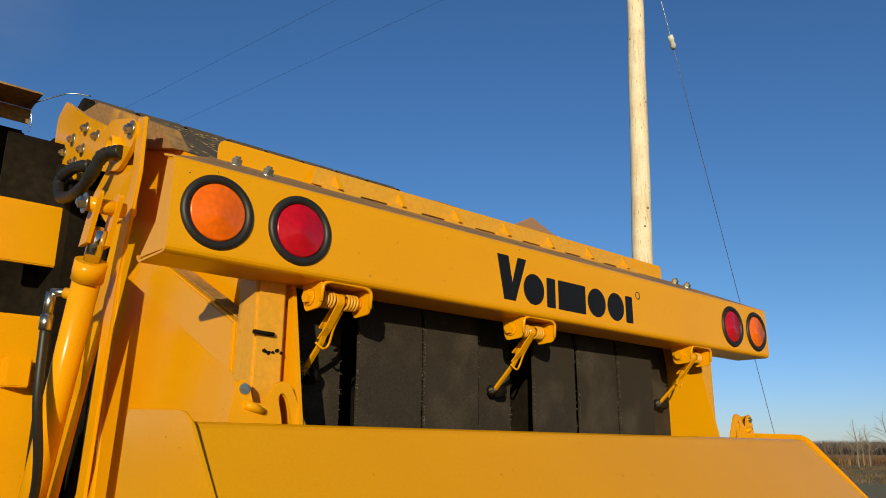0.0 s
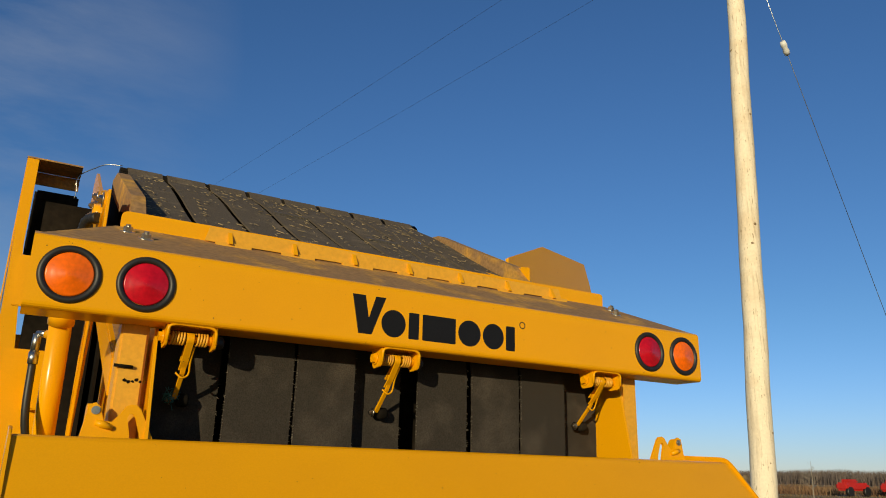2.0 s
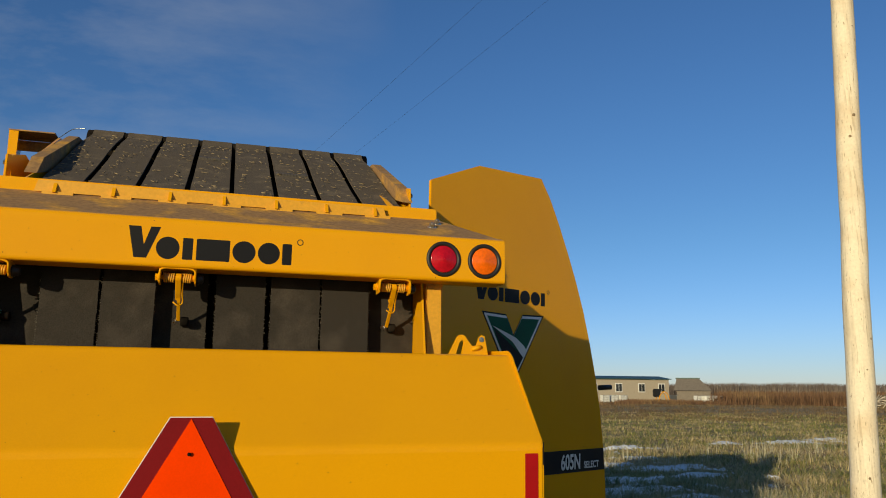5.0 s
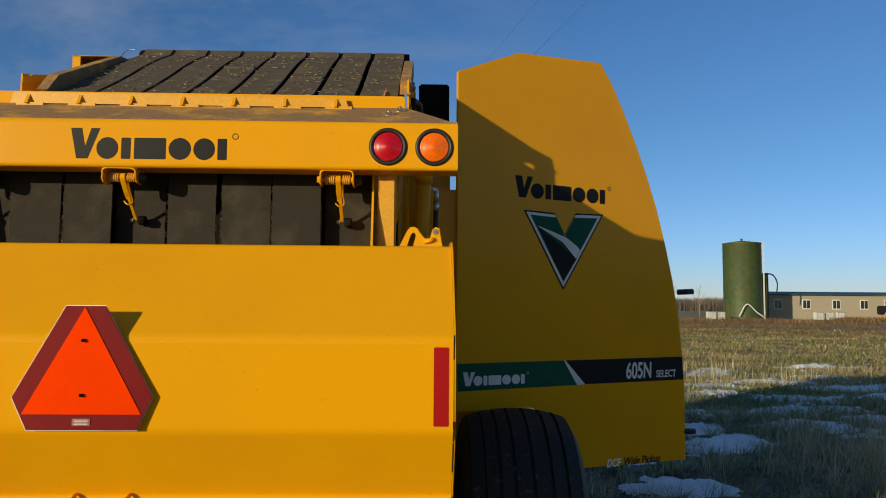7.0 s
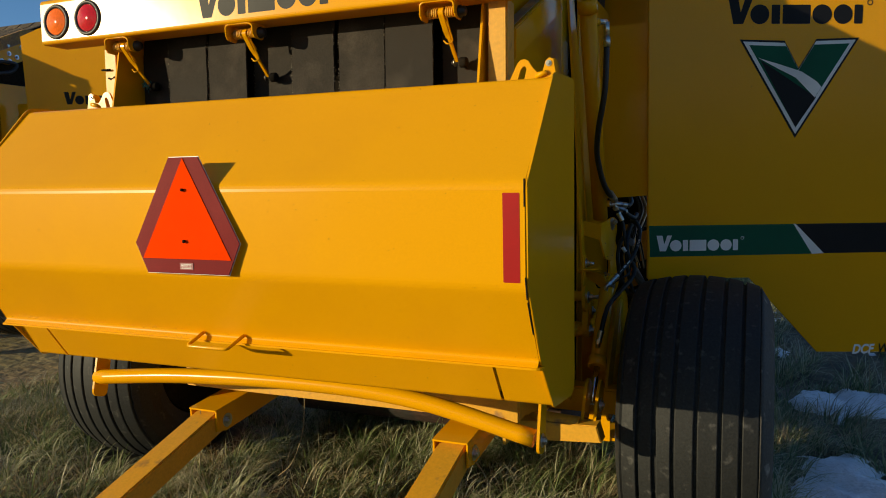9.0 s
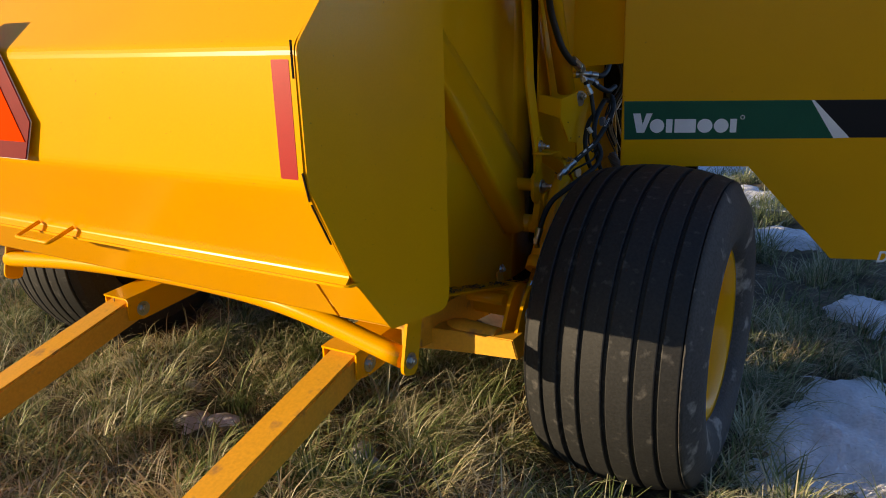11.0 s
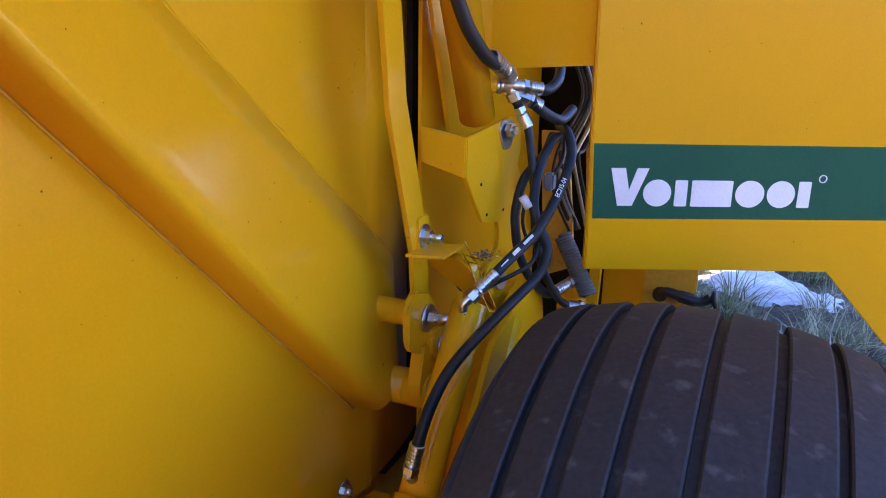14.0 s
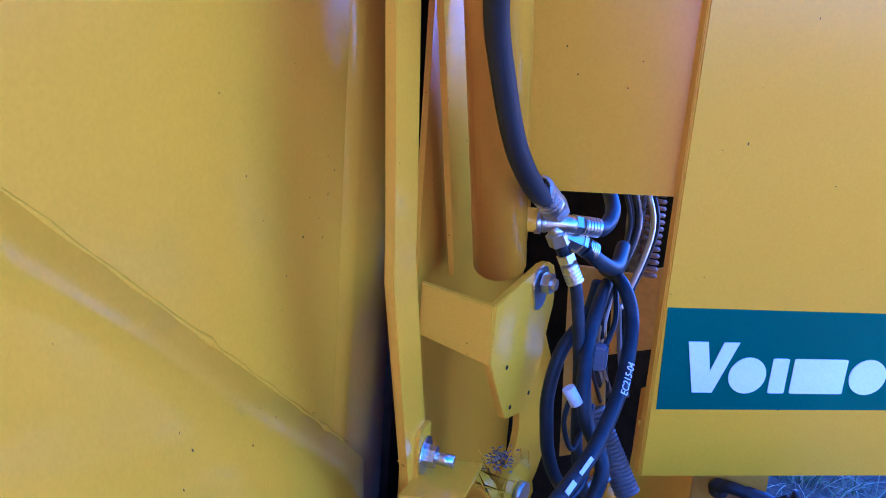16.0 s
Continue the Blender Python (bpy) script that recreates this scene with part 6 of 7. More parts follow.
def build_snow():
    def field(name, x0, x1, y0, y1, c, f, thick, label, material=SNOW):
        nx, ny = int((x1 - x0) / c), int((y1 - y0) / c)
        val = {}
        verts, faces, idx = [], [], {}
        for i in range(nx + 1):
            for j in range(ny + 1):
                x, y = x0 + i * c, y0 + j * c
                m = f(x, y)
                if m > -0.06:
                    h = thick * min(1.0, max(0.0, m) * 3.0) ** 0.6
                    idx[i, j] = len(verts)
                    bump = thick * (0.40 * noise.noise(Vector((x * 6, y * 6, 9))) + 0.42 * noise.noise(Vector((x * 13, y * 13, 5))) + 0.22 * noise.noise(Vector((x * 27, y * 27, 2)))) * min(1.0, max(0.0, m) * 6)
                    verts.append((x, y, ground_height(x, y) + (h + bump if m > 0 else -0.03)))
        for (i, j) in idx:
            q = ((i, j), (i + 1, j), (i + 1, j + 1), (i, j + 1))
            if all(k in idx for k in q):
                faces.append(tuple(idx[k] for k in q))
        ob = cloud_mesh(name, verts, faces, material, label, "snow")
        for p in ob.data.polygons:
            p.use_smooth = True
    field("snow_patches", -0.8, 10.6, 0.2, 16.2, 0.040, snow_mask, 0.060, "patchy old white snow lying between grass tufts")
    def far_mask(x, y):
        m = -1.0
        for cx, cy, rx, ry in ((18.4, 18.2, 1.5, 0.45), (20.6, 19.2, 1.0, 0.35), (15.6, 18.0, 0.7, 0.35), (22.6, 16.8, 0.9, 0.35), (11.4, 17.0, 1.1, 0.30)):
            m = max(m, 0.45 * (1.0 - math.hypot((x - cx) / rx, (y - cy) / ry)))
        return m + 0.24 * noise.noise(Vector((x * 1.3, y * 1.6, 5.1))) + 0.22 * noise.noise(Vector((x * 3.5, y * 3.5, 3.3))) if m > -0.5 else -1.0
    field("snow_patches", 9.6, 25.0, 15.0, 22.0, 0.09, far_mask, 0.09, "thin broken snow patches in the open field")
    field("snow_remnant", -0.7, 0.8, 0.0, 0.8, 0.022, near_patch, 0.055, "small dirty lump of melting snow", mat("dirty_snow", (0.70, 0.68, 0.66), 0.8, grain=40, amount=0.2, second=(0.45, 0.41, 0.37), patch=12, lo=0.55, hi=0.75, bump=0.008, bumpscale=40))


build_snow()


def off_snow(x, y):
    return clear_of_wheels(x, y) & np.array([snow_mask(a, b) < 0.02 + 0.25 * ((a * 37.7 + b * 91.3) % 1.0) ** 3 for a, b in zip(x, y)])


def tufts(name, count, x0, x1, y0, y1, seed, keep, per, length, width, spread, material, label, category="grass", wind=(0.5, 0.15), segs=3, droop=1.25):
    """Clumps of long curved blades that fan out from their roots and bend over the same way; one mesh."""
    rg = np.random.default_rng(seed)
    cx, cy = rg.uniform(x0, x1, count), rg.uniform(y0, y1, count)
    ok = keep(cx, cy)
    cx, cy = cx[ok], cy[ok]
    m = len(cx)
    size = rg.uniform(0.55, 1.25, m)
    k = np.repeat(np.arange(m), np.maximum(4, (per * size * rg.uniform(0.7, 1.3, m))).astype(int))
    n = len(k)
    rad = np.abs(rg.normal(0, spread, n)) * size[k]
    az = rg.uniform(0, 2 * np.pi, n)
    x, y = cx[k] + rad * np.cos(az), cy[k] + rad * np.sin(az)
    clear = clear_of_wheels(x, y)
    x, y, rad, az, k = x[clear], y[clear], rad[clear], az[clear], k[clear]
    n = len(k)
    z = np.array([ground_height(a, b) for a, b in zip(x, y)]) - 0.01
    lay = rg.uniform(0, 2 * np.pi, m)[k]
    dx = np.cos(az) + 0.9 * np.cos(lay) + wind[0] + rg.normal(0, 0.35, n)
    dy = np.sin(az) + 0.9 * np.sin(lay) + wind[1] + rg.normal(0, 0.35, n)
    h = np.hypot(dx, dy) + 1e-6
    d = np.stack([dx / h, dy / h, np.zeros(n)], 1)
    side = np.stack([-dy / h, dx / h, np.zeros(n)], 1)
    L = rg.uniform(length[0], length[1], n) * (0.6 + 0.5 * size[k])
    w = rg.uniform(width[0], width[1], n)
    tilt = np.clip(rg.normal(0.30, 0.22, n) + 2.0 * rad, 0.02, 1.2)
    bend = np.clip(rg.normal(droop, 0.4, n), 0.2, 2.2)
    rows, p = [], np.stack([x, y, z], 1)
    for i in range(segs + 1):
        ww = w * (1.0 - 0.8 * (i / (segs + 1)) ** 1.5)
        rows += [p - side * (ww / 2)[:, None], p + side * (ww / 2)[:, None]]
        t = np.clip(tilt + bend * i / segs, 0, 1.95)
        p = p + (d * np.sin(t)[:, None] + np.array([0, 0, 1.0]) * np.cos(t)[:, None]) * (L / (segs + 1))[:, None]
    rows.append(p)
    q = len(rows)
    v = np.stack(rows, 1).reshape(-1, 3)
    base = (np.arange(n) * q)[:, None]
    quads = [base + np.array([2 * i, 2 * i + 1, 2 * i + 3, 2 * i + 2]) for i in range(segs)]
    tri = base + np.array([2 * segs, 2 * segs + 1, 2 * segs + 2])
    loops = np.concatenate([np.concatenate(quads, 0).ravel(), tri.ravel()])
    me = bpy.data.meshes.new(name)
    nq = n * segs
    me.vertices.add(len(v))
    me.vertices.foreach_set("co", v.ravel())
    me.loops.add(len(loops))
    me.loops.foreach_set("vertex_index", loops)
    me.polygons.add(nq + n)
    me.polygons.foreach_set("loop_start", np.concatenate([np.arange(nq) * 4, nq * 4 + np.arange(n) * 3]))
    me.polygons.foreach_set("loop_total", np.concatenate([np.full(nq, 4), np.full(n, 3)]))
    me.update(calc_edges=True)
    me.materials.append(material)
    return tagged(new(name, me), label, category, kind="stuff")


def build_thatch():
    """Dead matted growth on the ground under and round the machine."""
    verts, faces, c = [], [], 0.06
    nx, ny = int(11.5 / c), int(12.0 / c)
    for i in range(nx + 1):
        for j in range(ny + 1):
            x, y = -3.4 + i * c, -2.2 + j * c
            e = min(x + 3.4, 8.1 - x, y + 2.2, 9.8 - y)
            h = 0.010 + 0.016 * noise.noise(Vector((x * 5, y * 5, 2))) + 0.010 * noise.noise(Vector((x * 14, y * 14, 6)))
            verts.append((x, y, ground_height(x, y) + (max(0.004, h) if e > 0.5 + 0.8 * noise.noise(Vector((x * 0.8, y * 0.8, 3))) else -0.03)))
    for i in range(nx):
        for j in range(ny):
            k = i * (ny + 1) + j
            faces.append((k, k + ny + 1, k + ny + 2, k + 1))
    ob = cloud_mesh("thatch", verts, faces, THATCH, "brown matted dead grass on the ground", "thatch")
    for p in ob.data.polygons:
        p.use_smooth = True


build_thatch()
tufts("green_grass", 1500, -3.2, 2.0, -1.8, 2.6, 11, near_keep, 44, (0.10, 0.27), (0.0036, 0.0078), 0.042, GRASS, "long green and straw-coloured grass bent over in tufts", droop=1.55)
tufts("dead_grass", 1300, -3.2, 2.2, -1.8, 2.8, 12, near_keep, 30, (0.10, 0.26), (0.0026, 0.0052), 0.060, STRAW, "dead straw-coloured grass lying over", droop=1.6)
p, rg = scatter(30000, -3.2, 2.2, -1.8, 2.6, 19, 0, near_keep)
blades("short_grass", p, rg.uniform(0.03, 0.09, len(p)), rg.uniform(0.003, 0.006, len(p)), 0.85, GRASS, "short grass between the tufts", "grass", 29, 0.8, 1)
tufts("shaded_grass", 1500, 1.55, 8.5, 0.1, 10.0, 13, off_snow, 46, (0.11, 0.29), (0.0040, 0.0080), 0.060, SHADEGRASS, "thick long green grass between snow patches")
tufts("sheltered_grass", 520, -1.2, 1.6, 3.9, 9.8, 53, off_snow, 36, (0.14, 0.34), (0.0045, 0.0090), 0.060, SHADEGRASS, "green and dead grass in front of the machine")
tufts("dead_shaded_grass", 300, 1.6, 8.5, 0.1, 10.0, 33, off_snow, 26, (0.16, 0.34), (0.0028, 0.0050), 0.080, STRAW, "dead grass mixed into the green tufts", droop=1.5)
tufts("tall_dry_weeds", 190, 4.6, 7.5, 2.0, 5.6, 44, off_snow, 26, (0.28, 0.66), (0.0030, 0.0058), 0.07, STRAW, "tall pale dry weed stems in the shade", "weeds", droop=0.45)
p, rg = scatter(1500, 2.2, 8.5, 0.4, 9.0, 14, 0.10, lambda x, y: (np.sin(x * 2.3 + y * 1.1) + np.sin(x * 0.9 - y * 1.7)) > 0.2)
blades("weed_stalks", p, rg.uniform(0.25, 0.62, len(p)), rg.uniform(0.003, 0.006, len(p)), 0.22, STRAW, "thin dry weed stalks", "weeds", 24, 0.5, 3)


def sector(n, d0, d1, az0, az1, seed, clump=0.0):
    """Roots spread over a wedge of land, thinning out with the distance."""
    rg = np.random.default_rng(seed)
    az, d = np.radians(rg.uniform(az0, az1, n)), d0 * (d1 / d0) ** rg.random(n)
    if clump:
        m = max(1, n // 26)
        k = rg.integers(0, m, n)
        d, az = d[:m][k], az[:m][k]
    ox, oy = rg.normal(0, clump + 0.001, n), rg.normal(0, clump + 0.001, n)
    x, y = d * np.sin(az) + ox, d * np.cos(az) - 2.0 + oy
    z = np.array([ground_height(a, b) for a, b in zip(x, y)])
    return np.stack([x, y, z], 1), d, rg


p, d, rg = sector(170000, 11.0, 62.0, 14.0, 64.0, 15, 0.26)
blades("field_grass", p, rg.uniform(0.07, 0.20, len(p)), rg.uniform(0.0007, 0.0014, len(p)) * (d + 4), 0.90, FIELDGRASS, "open field of short green and brown grass", "grass", 25, 0.8, 1)
p, rg = scatter(16000, 1.0, 46.0, 11.0, 30.0, 16, 0.28, lambda x, y: np.abs(y - 14 - 0.1 * x - 1.5 * np.sin(x * 0.4)) < 2.2)
blades("weed_belt", p, rg.uniform(0.2, 0.55, len(p)), rg.uniform(0.008, 0.016, len(p)), 0.3, STRAW, "belt of brown dry weeds across the field", "weeds", 26, 0.5, 1)
DRYWEED = mat("russet_weeds", (0.165, 0.088, 0.044), 0.85, grain=1, amount=0.15, second=(0.29, 0.185, 0.085), patch=0.16, lo=0.52, hi=0.66, island=0.4)
LOWWEED = mat("brown_stubble", (0.135, 0.090, 0.050), 0.85, grain=1, amount=0.2, second=(0.21, 0.145, 0.065), patch=0.12, island=0.35)
p, d, rg = sector(60000, 46.0, 116.0, 14.0, 76.0, 18, 0.5)
blades("stubble", p, rg.uniform(0.08, 0.28, len(p)), rg.uniform(0.0005, 0.0009, len(p)) * d, 0.5, LOWWEED, "wide strip of brown stubble and mud", "weeds", 28, 0.6, 1)
p, d, rg = sector(46000, 108.0, 175.0, 36.8, 50.0, 61, 0.7)
blades("reed_bank", p, rg.uniform(0.6, 2.2, len(p)), rg.uniform(0.05, 0.10, len(p)), 0.22, DRYWEED, "tall russet reeds and weeds behind the yard", "weeds", 62, 0.3, 1)
p, d, rg = sector(26000, 112.0, 170.0, 50.0, 80.0, 63, 0.8)
blades("far_reeds", p, rg.uniform(0.6, 1.5, len(p)), rg.uniform(0.05, 0.10, len(p)), 0.2, DRYWEED, "brown weeds beyond the parked machines", "weeds", 64, 0.3, 1)
p, d, rg = sector(9000, 104.0, 122.0, 30.0, 37.4, 65, 0.5)
blades("yard_weeds", p, rg.uniform(0.2, 0.75, len(p)), rg.uniform(0.04, 0.07, len(p)), 0.2, DRYWEED, "russet weeds round the totes and the shed", "weeds", 66, 0.3, 1)
p, d, rg = sector(5000, 92.0, 104.0, 10.0, 31.0, 67, 0.5)
blades("far_weeds", p, rg.uniform(0.2, 0.7, len(p)), rg.uniform(0.04, 0.07, len(p)), 0.25, DRYWEED, "low russet weeds along the far yard", "weeds", 27, 0.5, 1)

# ---- utility poles, stay and wires ----
def build_pole(base, height, r0, r1, wood, label, knots=True, lean=0.0):
    pole = thing("utility_pole", label, "pole", "power line poles", base)
    bm = B()
    n = 34
    pts = [Vector((lean * height * i / n + 0.005 * math.sin(i * 1.3), 0.005 * math.sin(i * 0.9 + 1), height * i / n)) for i in range(n + 1)]
    sweep(bm, pts, [(r0 + (r1 - r0) * i / n) * (1 + 0.015 * math.sin(i * 2.7)) for i in range(n + 1)], 20)
    part("shaft", bm, wood, pole)
    if knots:
        rnd = random.Random(3)
        kn = mat("knot_wood", (0.27, 0.19, 0.11), 0.85, grain=60, amount=0.2)
        for i in range(11):
            z, a = 0.4 + height * 0.9 * (i + rnd.random()) / 11, -math.pi / 2 - 1.9 + rnd.random() * 2.6
            k = rnd.uniform(0.5, 1.05)
            r = r0 + (r1 - r0) * z / height
            c = Vector((lean * z + r * math.cos(a), r * math.sin(a), z))
            b = B()
            lathe(b, c - Vector((math.cos(a), math.sin(a), 0)) * 0.012, (math.cos(a), math.sin(a), 0.2), [(0, 0.026 * k), (0.012, 0.020 * k), (0.014, 0.011 * k), (0.0145, 0.001)], 10)
            part("knot", b, kn, pole)
    arm = B()
    top = lean * height
    box(arm, (top - 0.95, -0.06, height - 0.35), (top + 0.95, 0.06, height - 0.22), 0.01)
    ar = part("cross_arm", arm, GREYWOOD, pole)
    for x in (top - 0.75, top + 0.75):
        i = B()
        lathe(i, (x, 0, height - 0.22), (0, 0, 1), [(0, 0.02), (0.06, 0.02), (0.07, 0.05), (0.10, 0.05), (0.11, 0.03), (0.15, 0.04), (0.18, 0.001)], 14)
        part("insulator", i, WHITE, ar)
    return pole


build_pole((7.81, 5.02, -0.12), 11.8, 0.175, 0.126, POLEWOOD, "pale new wooden utility pole with knots, beside the baler", True, 0.060)
build_pole((-7.7, 75.7, -0.2), 10.7, 0.15, 0.11, GREYWOOD, "distant grey wooden utility pole", False)


def build_wires():
    for x0, x1 in ((7.75, -8.25), (9.25, -6.75)):
        pts = []
        for i in range(31):
            t = i / 30
            pts.append((x0 + (x1 - x0) * t, 5.02 + 70.65 * t, 11.66 - 1.18 * t - 3.2 * t * (1 - t)))
        tagged(part("overhead_wire", sweep(B(), pts, 0.0028, 6), BLACK), "thin dark overhead power wire", "wire", "power wires")
    top, low, end = Vector((8.45, 4.90, 10.9)), Vector((18.1, 7.90, 1.94)), Vector((20.3, 8.62, -0.1))
    stay = part("stay_wire", sweep(B(), [top, top + (low - top) * 0.5, low], 0.0065, 6), STEEL)
    tagged(stay, "slanting steel stay wire with a white insulator", "wire")
    i = B()
    m = top + (low - top) * 0.186
    d = (low - top).normalized()
    lathe(i, m - d * 0.14, d, [(0, 0.01), (0.0, 0.045), (0.08, 0.06), (0.14, 0.045), (0.20, 0.06), (0.28, 0.045), (0.28, 0.001)], 14)
    part("insulator", i, WHITE, stay)
    g = B()
    cyl(g, low, end, 0.055, seg=14)
    part("guard_tube", g, mat("pale_guard", (0.55, 0.46, 0.30), 0.6, grain=20), stay, "pale plastic guard tube")


build_wires()

# ---- yard in the distance ----
def build_tank():
    t = thing("storage_tank", "tall green steel storage tank with rust stains", "tank", at=(46.9, 102.8, 0))
    bm = B()
    lathe(bm, (0, 0, -0.3), (0, 0, 1), [(0, 2.62), (11.0, 2.62), (11.05, 2.66), (11.15, 2.66), (11.5, 0.3), (11.5, 0.001)], 48)
    part("shell", bm, TANKGREEN, t)
    v = B()
    cyl(v, (0, 0, 11.1), (0, 0, 11.55), 0.15, seg=12)
    part("vent", v, TANKGREEN, t)
    l = B()
    box(l, (2.3, -1.65, 0), (2.45, -1.5, 10.9))
    part("pipe", l, WHITE, t)
    p = B()
    box(p, (2.7, -0.6, 0), (3.5, 0.4, 6.6), 0.05)
    part("side_column", p, TANKGREEN, t)
    h = B()
    sweep(h, smooth_path([(3.1, -0.6, 6.5), (4.1, -0.7, 6.3), (4.7, -0.7, 5.2), (4.6, -0.7, 3.8)], 6), 0.09, 8)
    part("hose", h, BLACK, t)
    w = B()
    sweep(w, smooth_path([(-1.8, -2.8, 0.4), (-0.8, -3.1, 2.1), (0.5, -3.3, 1.0), (1.7, -3.4, 0.15)], 6), 0.08, 8)
    part("white_pipe", w, WHITE, t)


def build_long_building():
    h = thing("long_building", "long low beige building with a green roof and white windows", "building", at=(53.5, 109, -0.3))
    L, W, H = 20.0, 7.0, 3.9
    bm = B()
    box(bm, (0, 0, 0), (L, W, H))
    part("wall", bm, SIDING, h)
    r = B()
    prism(r, [(-0.4, H), (W / 2, H + 0.45), (W + 0.4, H), (W + 0.4, H + 0.12), (W / 2, H + 0.60), (-0.4, H + 0.12)], (L / 2, 0, 0), (0, 1, 0), (0, 0, 1), L + 0.6)
    part("roof", r, ROOFGREEN, h)
    for x in (0.9, 5.3, 9.9, 14.2, 18.0):
        f = B()
        box(f, (x - 0.1, -0.06, 1.75), (x + 1.2, 0.05, 3.25), 0.02)
        w = part("window", f, WHITE, h)
        for k in range(2):
            g = B()
            box(g, (x + 0.02 + k * 0.57, -0.075, 1.9), (x + 0.51 + k * 0.57, -0.061, 3.1))
            part("pane", g, GLASS, w)


def build_totes():
    for x, y in ((55.4, 98.2), (56.9, 98.4), (58.2, 98.0), (40.2, 97.5), (41.5, 97.8), (67.6, 92.6), (68.7, 91.9), (69.75, 91.2)):
        t = thing("liquid_tote", "white caged liquid tote standing in the yard", "tote", "totes in the yard", (x, y, -0.1))
        b = B()
        box(b, (-0.55, -0.5, 0.15), (0.55, 0.5, 1.15), 0.06)
        part("tank", b, WHITE, t)
        c = B()
        for k in range(6):
            xx = -0.55 + k * 0.22
            box(c, (xx - 0.015, -0.53, 0), (xx + 0.015, -0.50, 1.2))
        for k in range(4):
            box(c, (-0.58, -0.545, 0.1 + k * 0.33), (0.58, -0.53, 0.14 + k * 0.33))
        part("cage", c, STEEL, t)


def build_shed():
    h = thing("farm_shed", "low weathered grey farm shed with a wide sloping roof", "shed", at=(70.6, 102.9, -0.2))
    h.rotation_euler = (0, 0, radians(-35))
    L, W, H, R = 5.6, 5.5, 2.0, 3.9
    b = B()
    box(b, (0.2, 0.2, 0), (L - 0.2, W, H))
    part("wall", b, GREYWOOD, h)
    r = B()
    low = [r.verts.new(v) for v in ((-0.2, -0.3, H), (L, -0.3, H), (L, W + 0.3, H), (-0.2, W + 0.3, H))]
    top = [r.verts.new(v) for v in ((0.25, 2.0, R), (3.7, 2.0, R), (3.7, 3.2, R), (0.25, 3.2, R))]
    for k in range(4):
        r.faces.new((low[k], low[(k + 1) % 4], top[(k + 1) % 4], top[k]))
    r.faces.new(top)
    r.faces.new(low[::-1])
    part("roof", r, GREYWOOD, h)
    c = B()
    box(c, (0.1, 1.85, R - 0.02), (3.85, 3.35, R + 0.14), 0.02)
    part("ridge_cap", c, ROOFGREEN, h, "dark flat ridge cap")
    m = thing("yellow_machine", "small yellow machine with a bent tube frame", "machine", at=(64.0, 97.5, -0.1))
    f = B()
    sweep(f, smooth_path([(0, 0, 0), (0.3, 0, 1.1), (1.0, 0, 1.7), (1.7, 0, 1.2), (2.0, 0, 0)], 6), 0.07, 8)
    sweep(f, smooth_path([(0, 0.8, 0), (0.3, 0.8, 1.1), (1.0, 0.8, 1.7), (1.7, 0.8, 1.2), (2.0, 0.8, 0)], 6), 0.07, 8)
    part("frame", f, YELLOW, m)
    e = B()
    box(e, (-0.5, 0.0, 0.9), (0.5, 0.8, 2.1), 0.12)
    part("engine", e, BLACK, m, "dark engine block")


def build_rubble():
    """An overgrown soil heap with splintered boards and slabs tipped against it."""
    rnd = random.Random(4)
    side, away = Vector((0.69, -0.72, 0)), Vector((0.72, 0.69, 0))
    verts, faces, idx = [], [], {}
    mid = Vector((71.2, 58.9, 0))
    for i in range(49):
        for j in range(33):
            u, v = -6.2 + 12.4 * i / 48, -3.4 + 6.8 * j / 32
            q = max(0.0, 1 - (u / 6.0) ** 2 - (v / 3.2) ** 2)
            z = 2.55 * q ** 0.7 * (0.8 + 0.35 * noise.noise(Vector((u * 0.6, v * 0.6, 4))) + 0.18 * noise.noise(Vector((u * 2, v * 2, 1)))) - 0.15
            idx[i, j] = len(verts)
            verts.append(tuple(mid + side * u + away * v + Vector((0, 0, z - 0.1))))
    for i in range(48):
        for j in range(32):
            faces.append((idx[i, j], idx[i + 1, j], idx[i + 1, j + 1], idx[i, j + 1]))
    cloud_mesh("soil_heap", verts, faces, HEAPSOIL, "dark overgrown heap of soil", "soil heap")
    verts, faces = [], []
    for i in range(230):
        u = -6.4 + 5.4 * rnd.random() ** 0.8
        h = max(0.05, 0.36 * (u + 6.6))
        c = mid + side * (u - 0.6) + away * (-2.4 + 1.6 * rnd.random()) + Vector((0, 0, h * (0.35 + 0.6 * rnd.random()) - 0.1))
        slab = rnd.random() < 0.22
        s = rnd.uniform(0.15, 0.34) if slab else rnd.uniform(0.35, 1.0)
        t = (s * 0.7, s * 0.25) if slab else (rnd.uniform(0.02, 0.06), rnd.uniform(0.015, 0.04))
        bm = B()
        m = Matrix.Translation(c) @ Euler((rnd.gauss(0, 0.4), rnd.gauss(-0.35, 0.35), rnd.gauss(-0.8, 0.6))).to_matrix().to_4x4()
        box(bm, (-s, -t[0], -t[1]), (s, t[0], t[1]), 0, m)
        bm.verts.index_update()
        k = len(verts)
        verts += [tuple(v.co) for v in bm.verts]
        faces += [tuple(k + v.index for v in f.verts) for f in bm.faces]
        bm.free()
    cloud_mesh("rubble_heap", verts, faces, RUBBLE, "splintered grey boards and pale slabs tipped on the soil heap", "rubble")


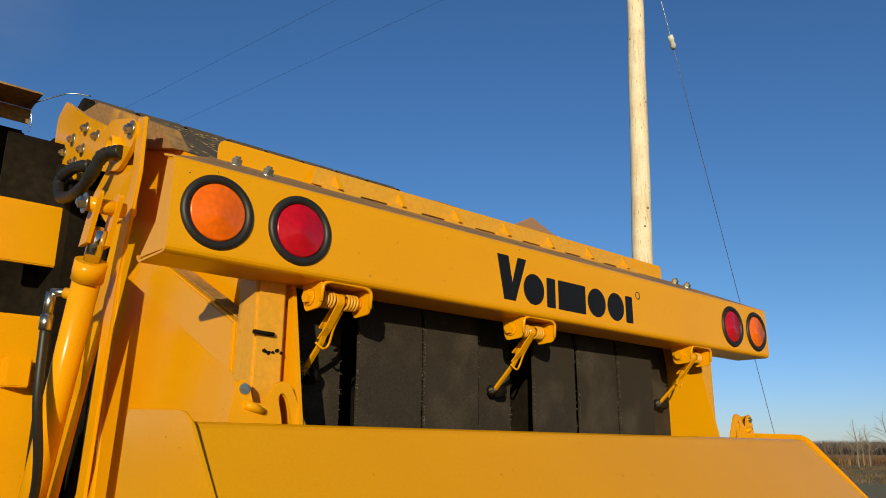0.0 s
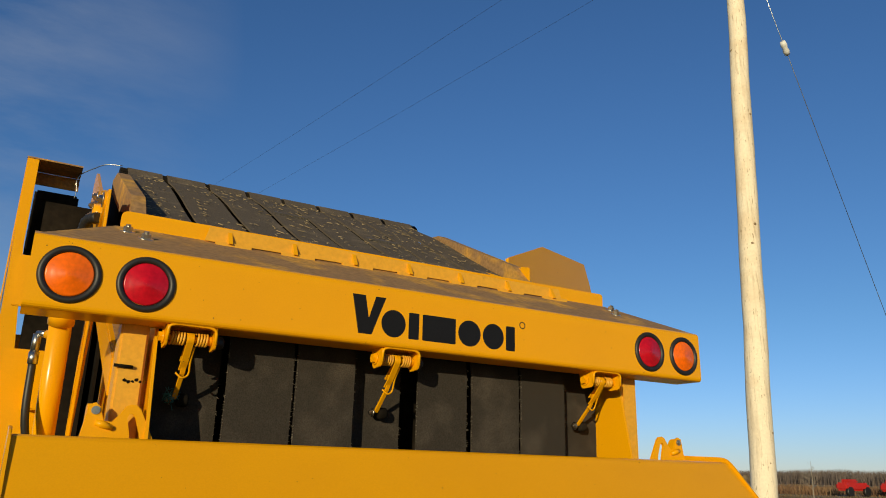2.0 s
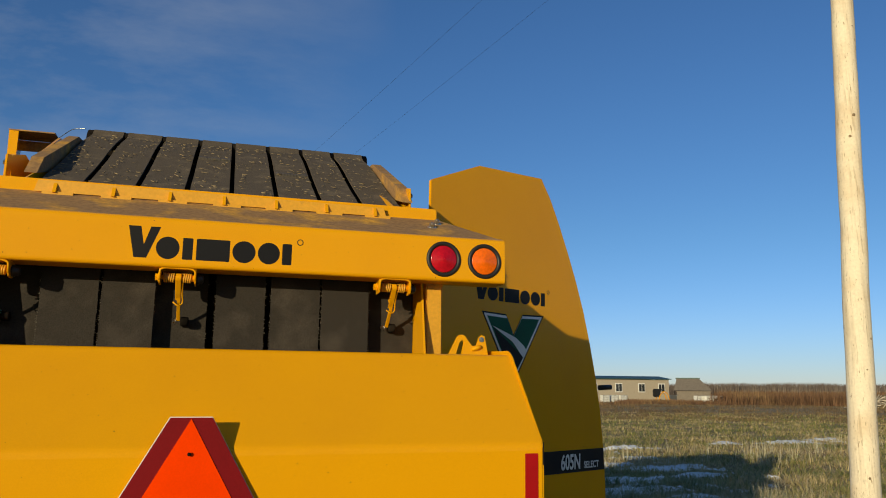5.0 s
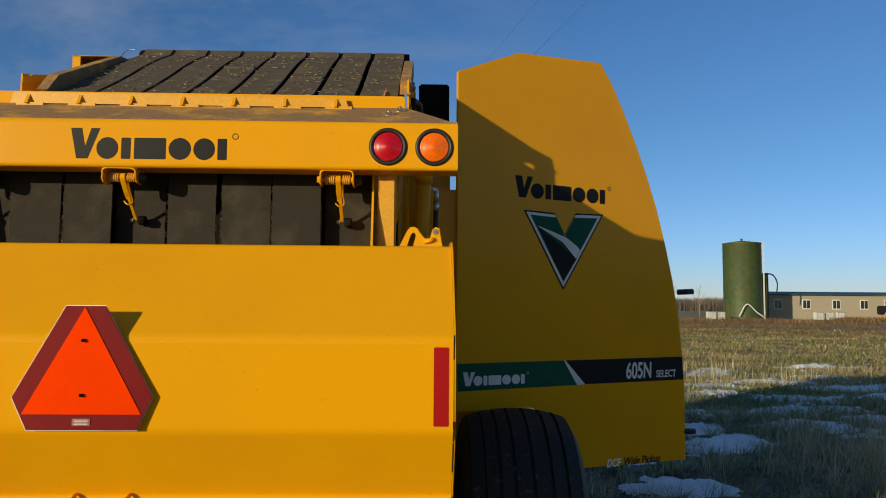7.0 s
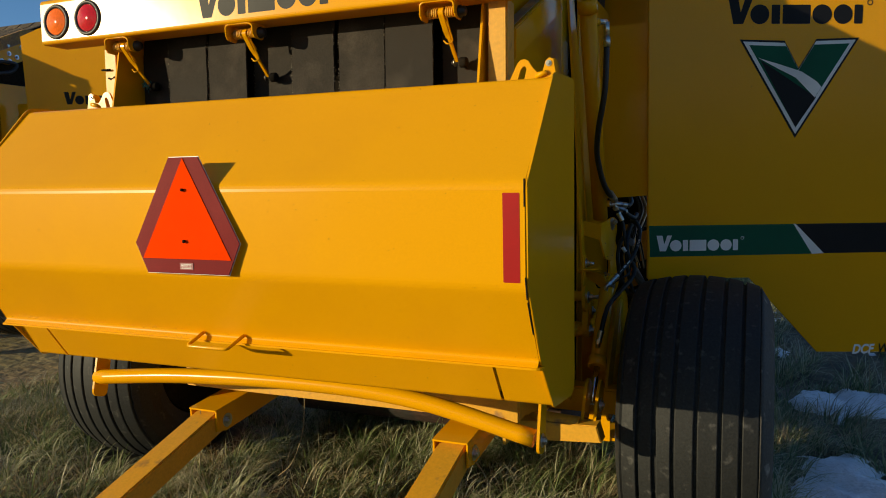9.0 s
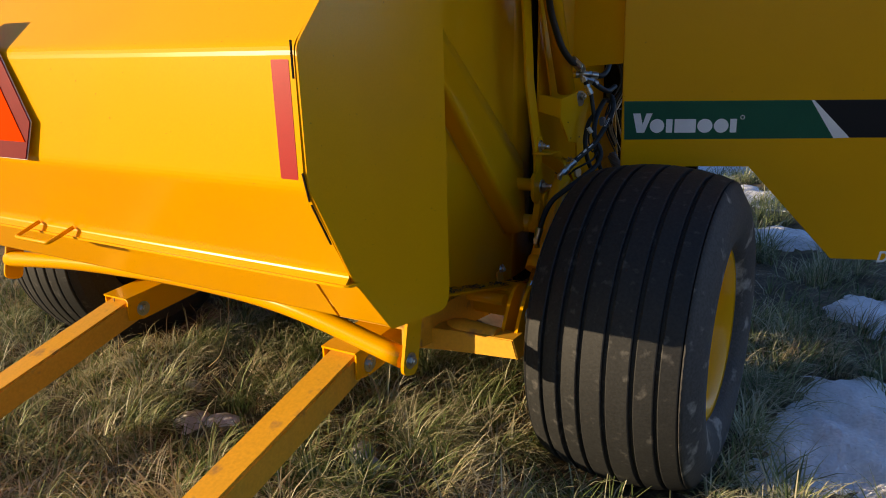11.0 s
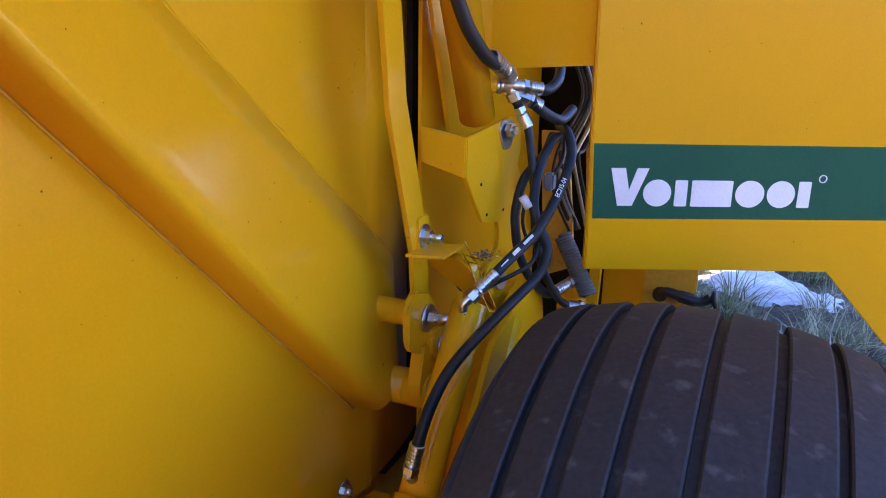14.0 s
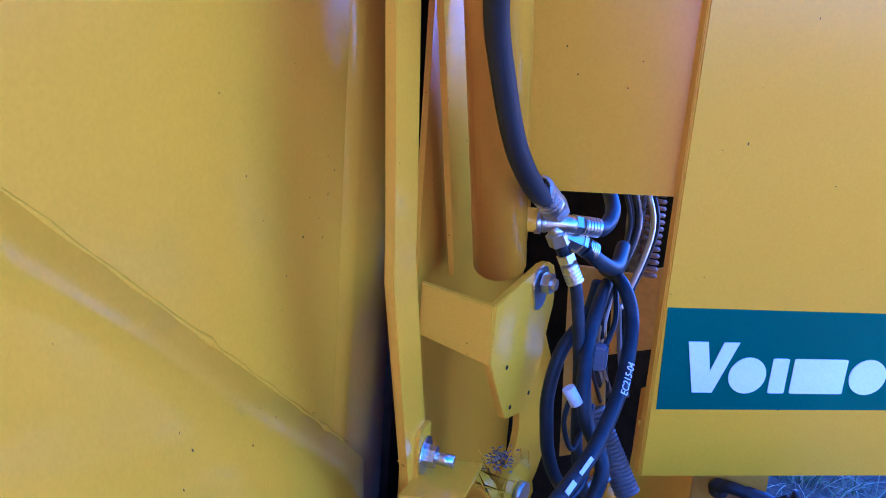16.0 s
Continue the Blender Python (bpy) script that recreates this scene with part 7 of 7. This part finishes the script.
def build_machines():
    for x, y, L in ((92, 57.5, 5.0), (96.5, 54.5, 4.2)):
        m = thing("red_implement", "red farm implement parked in the far field", "implement", "red implements", (x, y, -0.1))
        b = B()
        box(b, (0, 0, 0.7), (L, 1.6, 1.7), 0.25)
        box(b, (0.6, 0.2, 1.6), (L * 0.6, 1.3, 2.1), 0.2)
        part("body", b, REDMACH, m)
        for k in (0.7, L - 0.7):
            w = B()
            cyl(w, (k, -0.1, 0.6), (k, 0.3, 0.6), 0.6, seg=18)
            part("wheel", w, BLACK, m)
    for x, y, s in ((88, 43.5, 1.0), (93, 42.5, 1.1)):
        t = thing("farm_tractor", "dark green farm tractor parked in the far field", "tractor", "parked tractors", (x, y, -0.1))
        b = B()
        box(b, (1.6 * s, 0.5, 0.9 * s), (4.4 * s, 1.5, 2.0 * s), 0.15)
        part("hood", b, DARKGREEN, t)
        c = B()
        box(c, (0.0, 0.2, 1.2 * s), (1.7 * s, 1.8, 2.9 * s), 0.12)
        part("cab", c, GLASS, t)
        r = B()
        box(r, (-0.1, 0.1, 2.9 * s), (1.8 * s, 1.9, 3.1 * s), 0.06)
        part("roof", r, DARKGREEN, t)
        for xx, rr in ((0.6, 0.9), (3.6, 0.6)):
            w = B()
            cyl(w, (xx * s, -0.15, rr), (xx * s, 0.3, rr), rr, seg=22)
            wl = part("tyre", w, BLACK, t)
            q = B()
            cyl(q, (xx * s, -0.17, rr), (xx * s, -0.14, rr), rr * 0.45, seg=16)
            part("rim", q, WHITE if rr < 0.7 else DARKGREEN, wl)


def bare_tree(x, y, h, seed, mt):
    rnd = random.Random(seed)
    tr = thing("bare_tree", "leafless pale-barked tree standing in the field", "tree", "bare trees", (x, y, -0.1))
    trunk = B()
    pts = [Vector((0.05 * h * math.sin(i * 0.6 + seed) * i / 10, 0.03 * h * math.cos(i * 0.8) * i / 10, h * i / 10)) for i in range(11)]
    sweep(trunk, pts, [0.018 * h * (1 - 0.9 * i / 10) + 0.005 for i in range(11)], 6)
    part("trunk", trunk, mt, tr)
    crown = B()

    def grow(p, d, L, r, depth):
        q = p + d * L * 0.5 + Vector((rnd.gauss(0, 0.05), rnd.gauss(0, 0.05), 0.03)) * L
        e = p + d * L
        sweep(crown, [p, q, e], [r, r * 0.75, r * 0.45], 3, False)
        if depth:
            for k in range(3):
                nd = (d + Vector((rnd.gauss(0, 0.5), rnd.gauss(0, 0.5), rnd.gauss(0.15, 0.3)))).normalized()
                grow(p + d * L * (0.45 + 0.27 * k), nd, L * 0.55, r * 0.55, depth - 1)

    for i in range(16):
        t = 0.3 + 0.68 * i / 16
        b = pts[min(10, int(t * 10))]
        a = rnd.random() * 6.28
        grow(b, Vector((math.cos(a), math.sin(a), 0.7)).normalized(), h * 0.30 * (1.15 - t), 0.007 * h * (1.1 - t), 3)
    part("crown", crown, mt, tr)


def build_treeline():
    rg = np.random.default_rng(31)
    n = 170000
    az = np.radians(rg.uniform(-60, 110, n))
    d = rg.uniform(480, 760, n)
    pts = np.stack([d * np.sin(az), d * np.cos(az), np.full(n, -1.0)], 1)
    crest = 0.0138 + 0.0012 * np.sin(az * 7) + 0.0010 * np.sin(az * 19 + 1) + 0.0005 * np.sin(az * 53) + 0.0004 * np.sin(az * 131 + 2)
    hgt = (2.5 + crest * d) * rg.uniform(0.45, 1.0, n) ** 0.5
    blades("far_woods", pts, hgt, rg.uniform(0.25, 0.6, n), 0.10, BRUSH, "long low line of leafless woods on the horizon", "woods", 32, 0.2, 1)
    n = 420
    az, d = np.radians(rg.normal(42, 3.2, n)), rg.uniform(330, 430, n)
    pts = np.stack([d * np.sin(az), d * np.cos(az), np.full(n, -1.0)], 1)
    blades("birch_trunks", pts, rg.uniform(3.5, 6.5, n), rg.uniform(0.12, 0.28, n), 0.05, TWIG, "thin pale trunks of young birches before the woods", "woods", 34, 0.1, 1)


build_tank()
build_long_building()
build_totes()
build_shed()
build_rubble()
build_machines()
for x, y, h, sd in ((49.5, 142, 8.0, 1), (55.0, 141, 6.4, 2), (60.5, 40.5, 3.4, 3), (88.0, 31.5, 5.2, 4), (93.0, 30.0, 6.2, 5), (97.0, 33.5, 5.0, 6), (102.0, 36.0, 4.4, 7)):
    bare_tree(x, y, h, sd, TWIG)
build_treeline()

copy_thing(baler, SECOND_BALER)
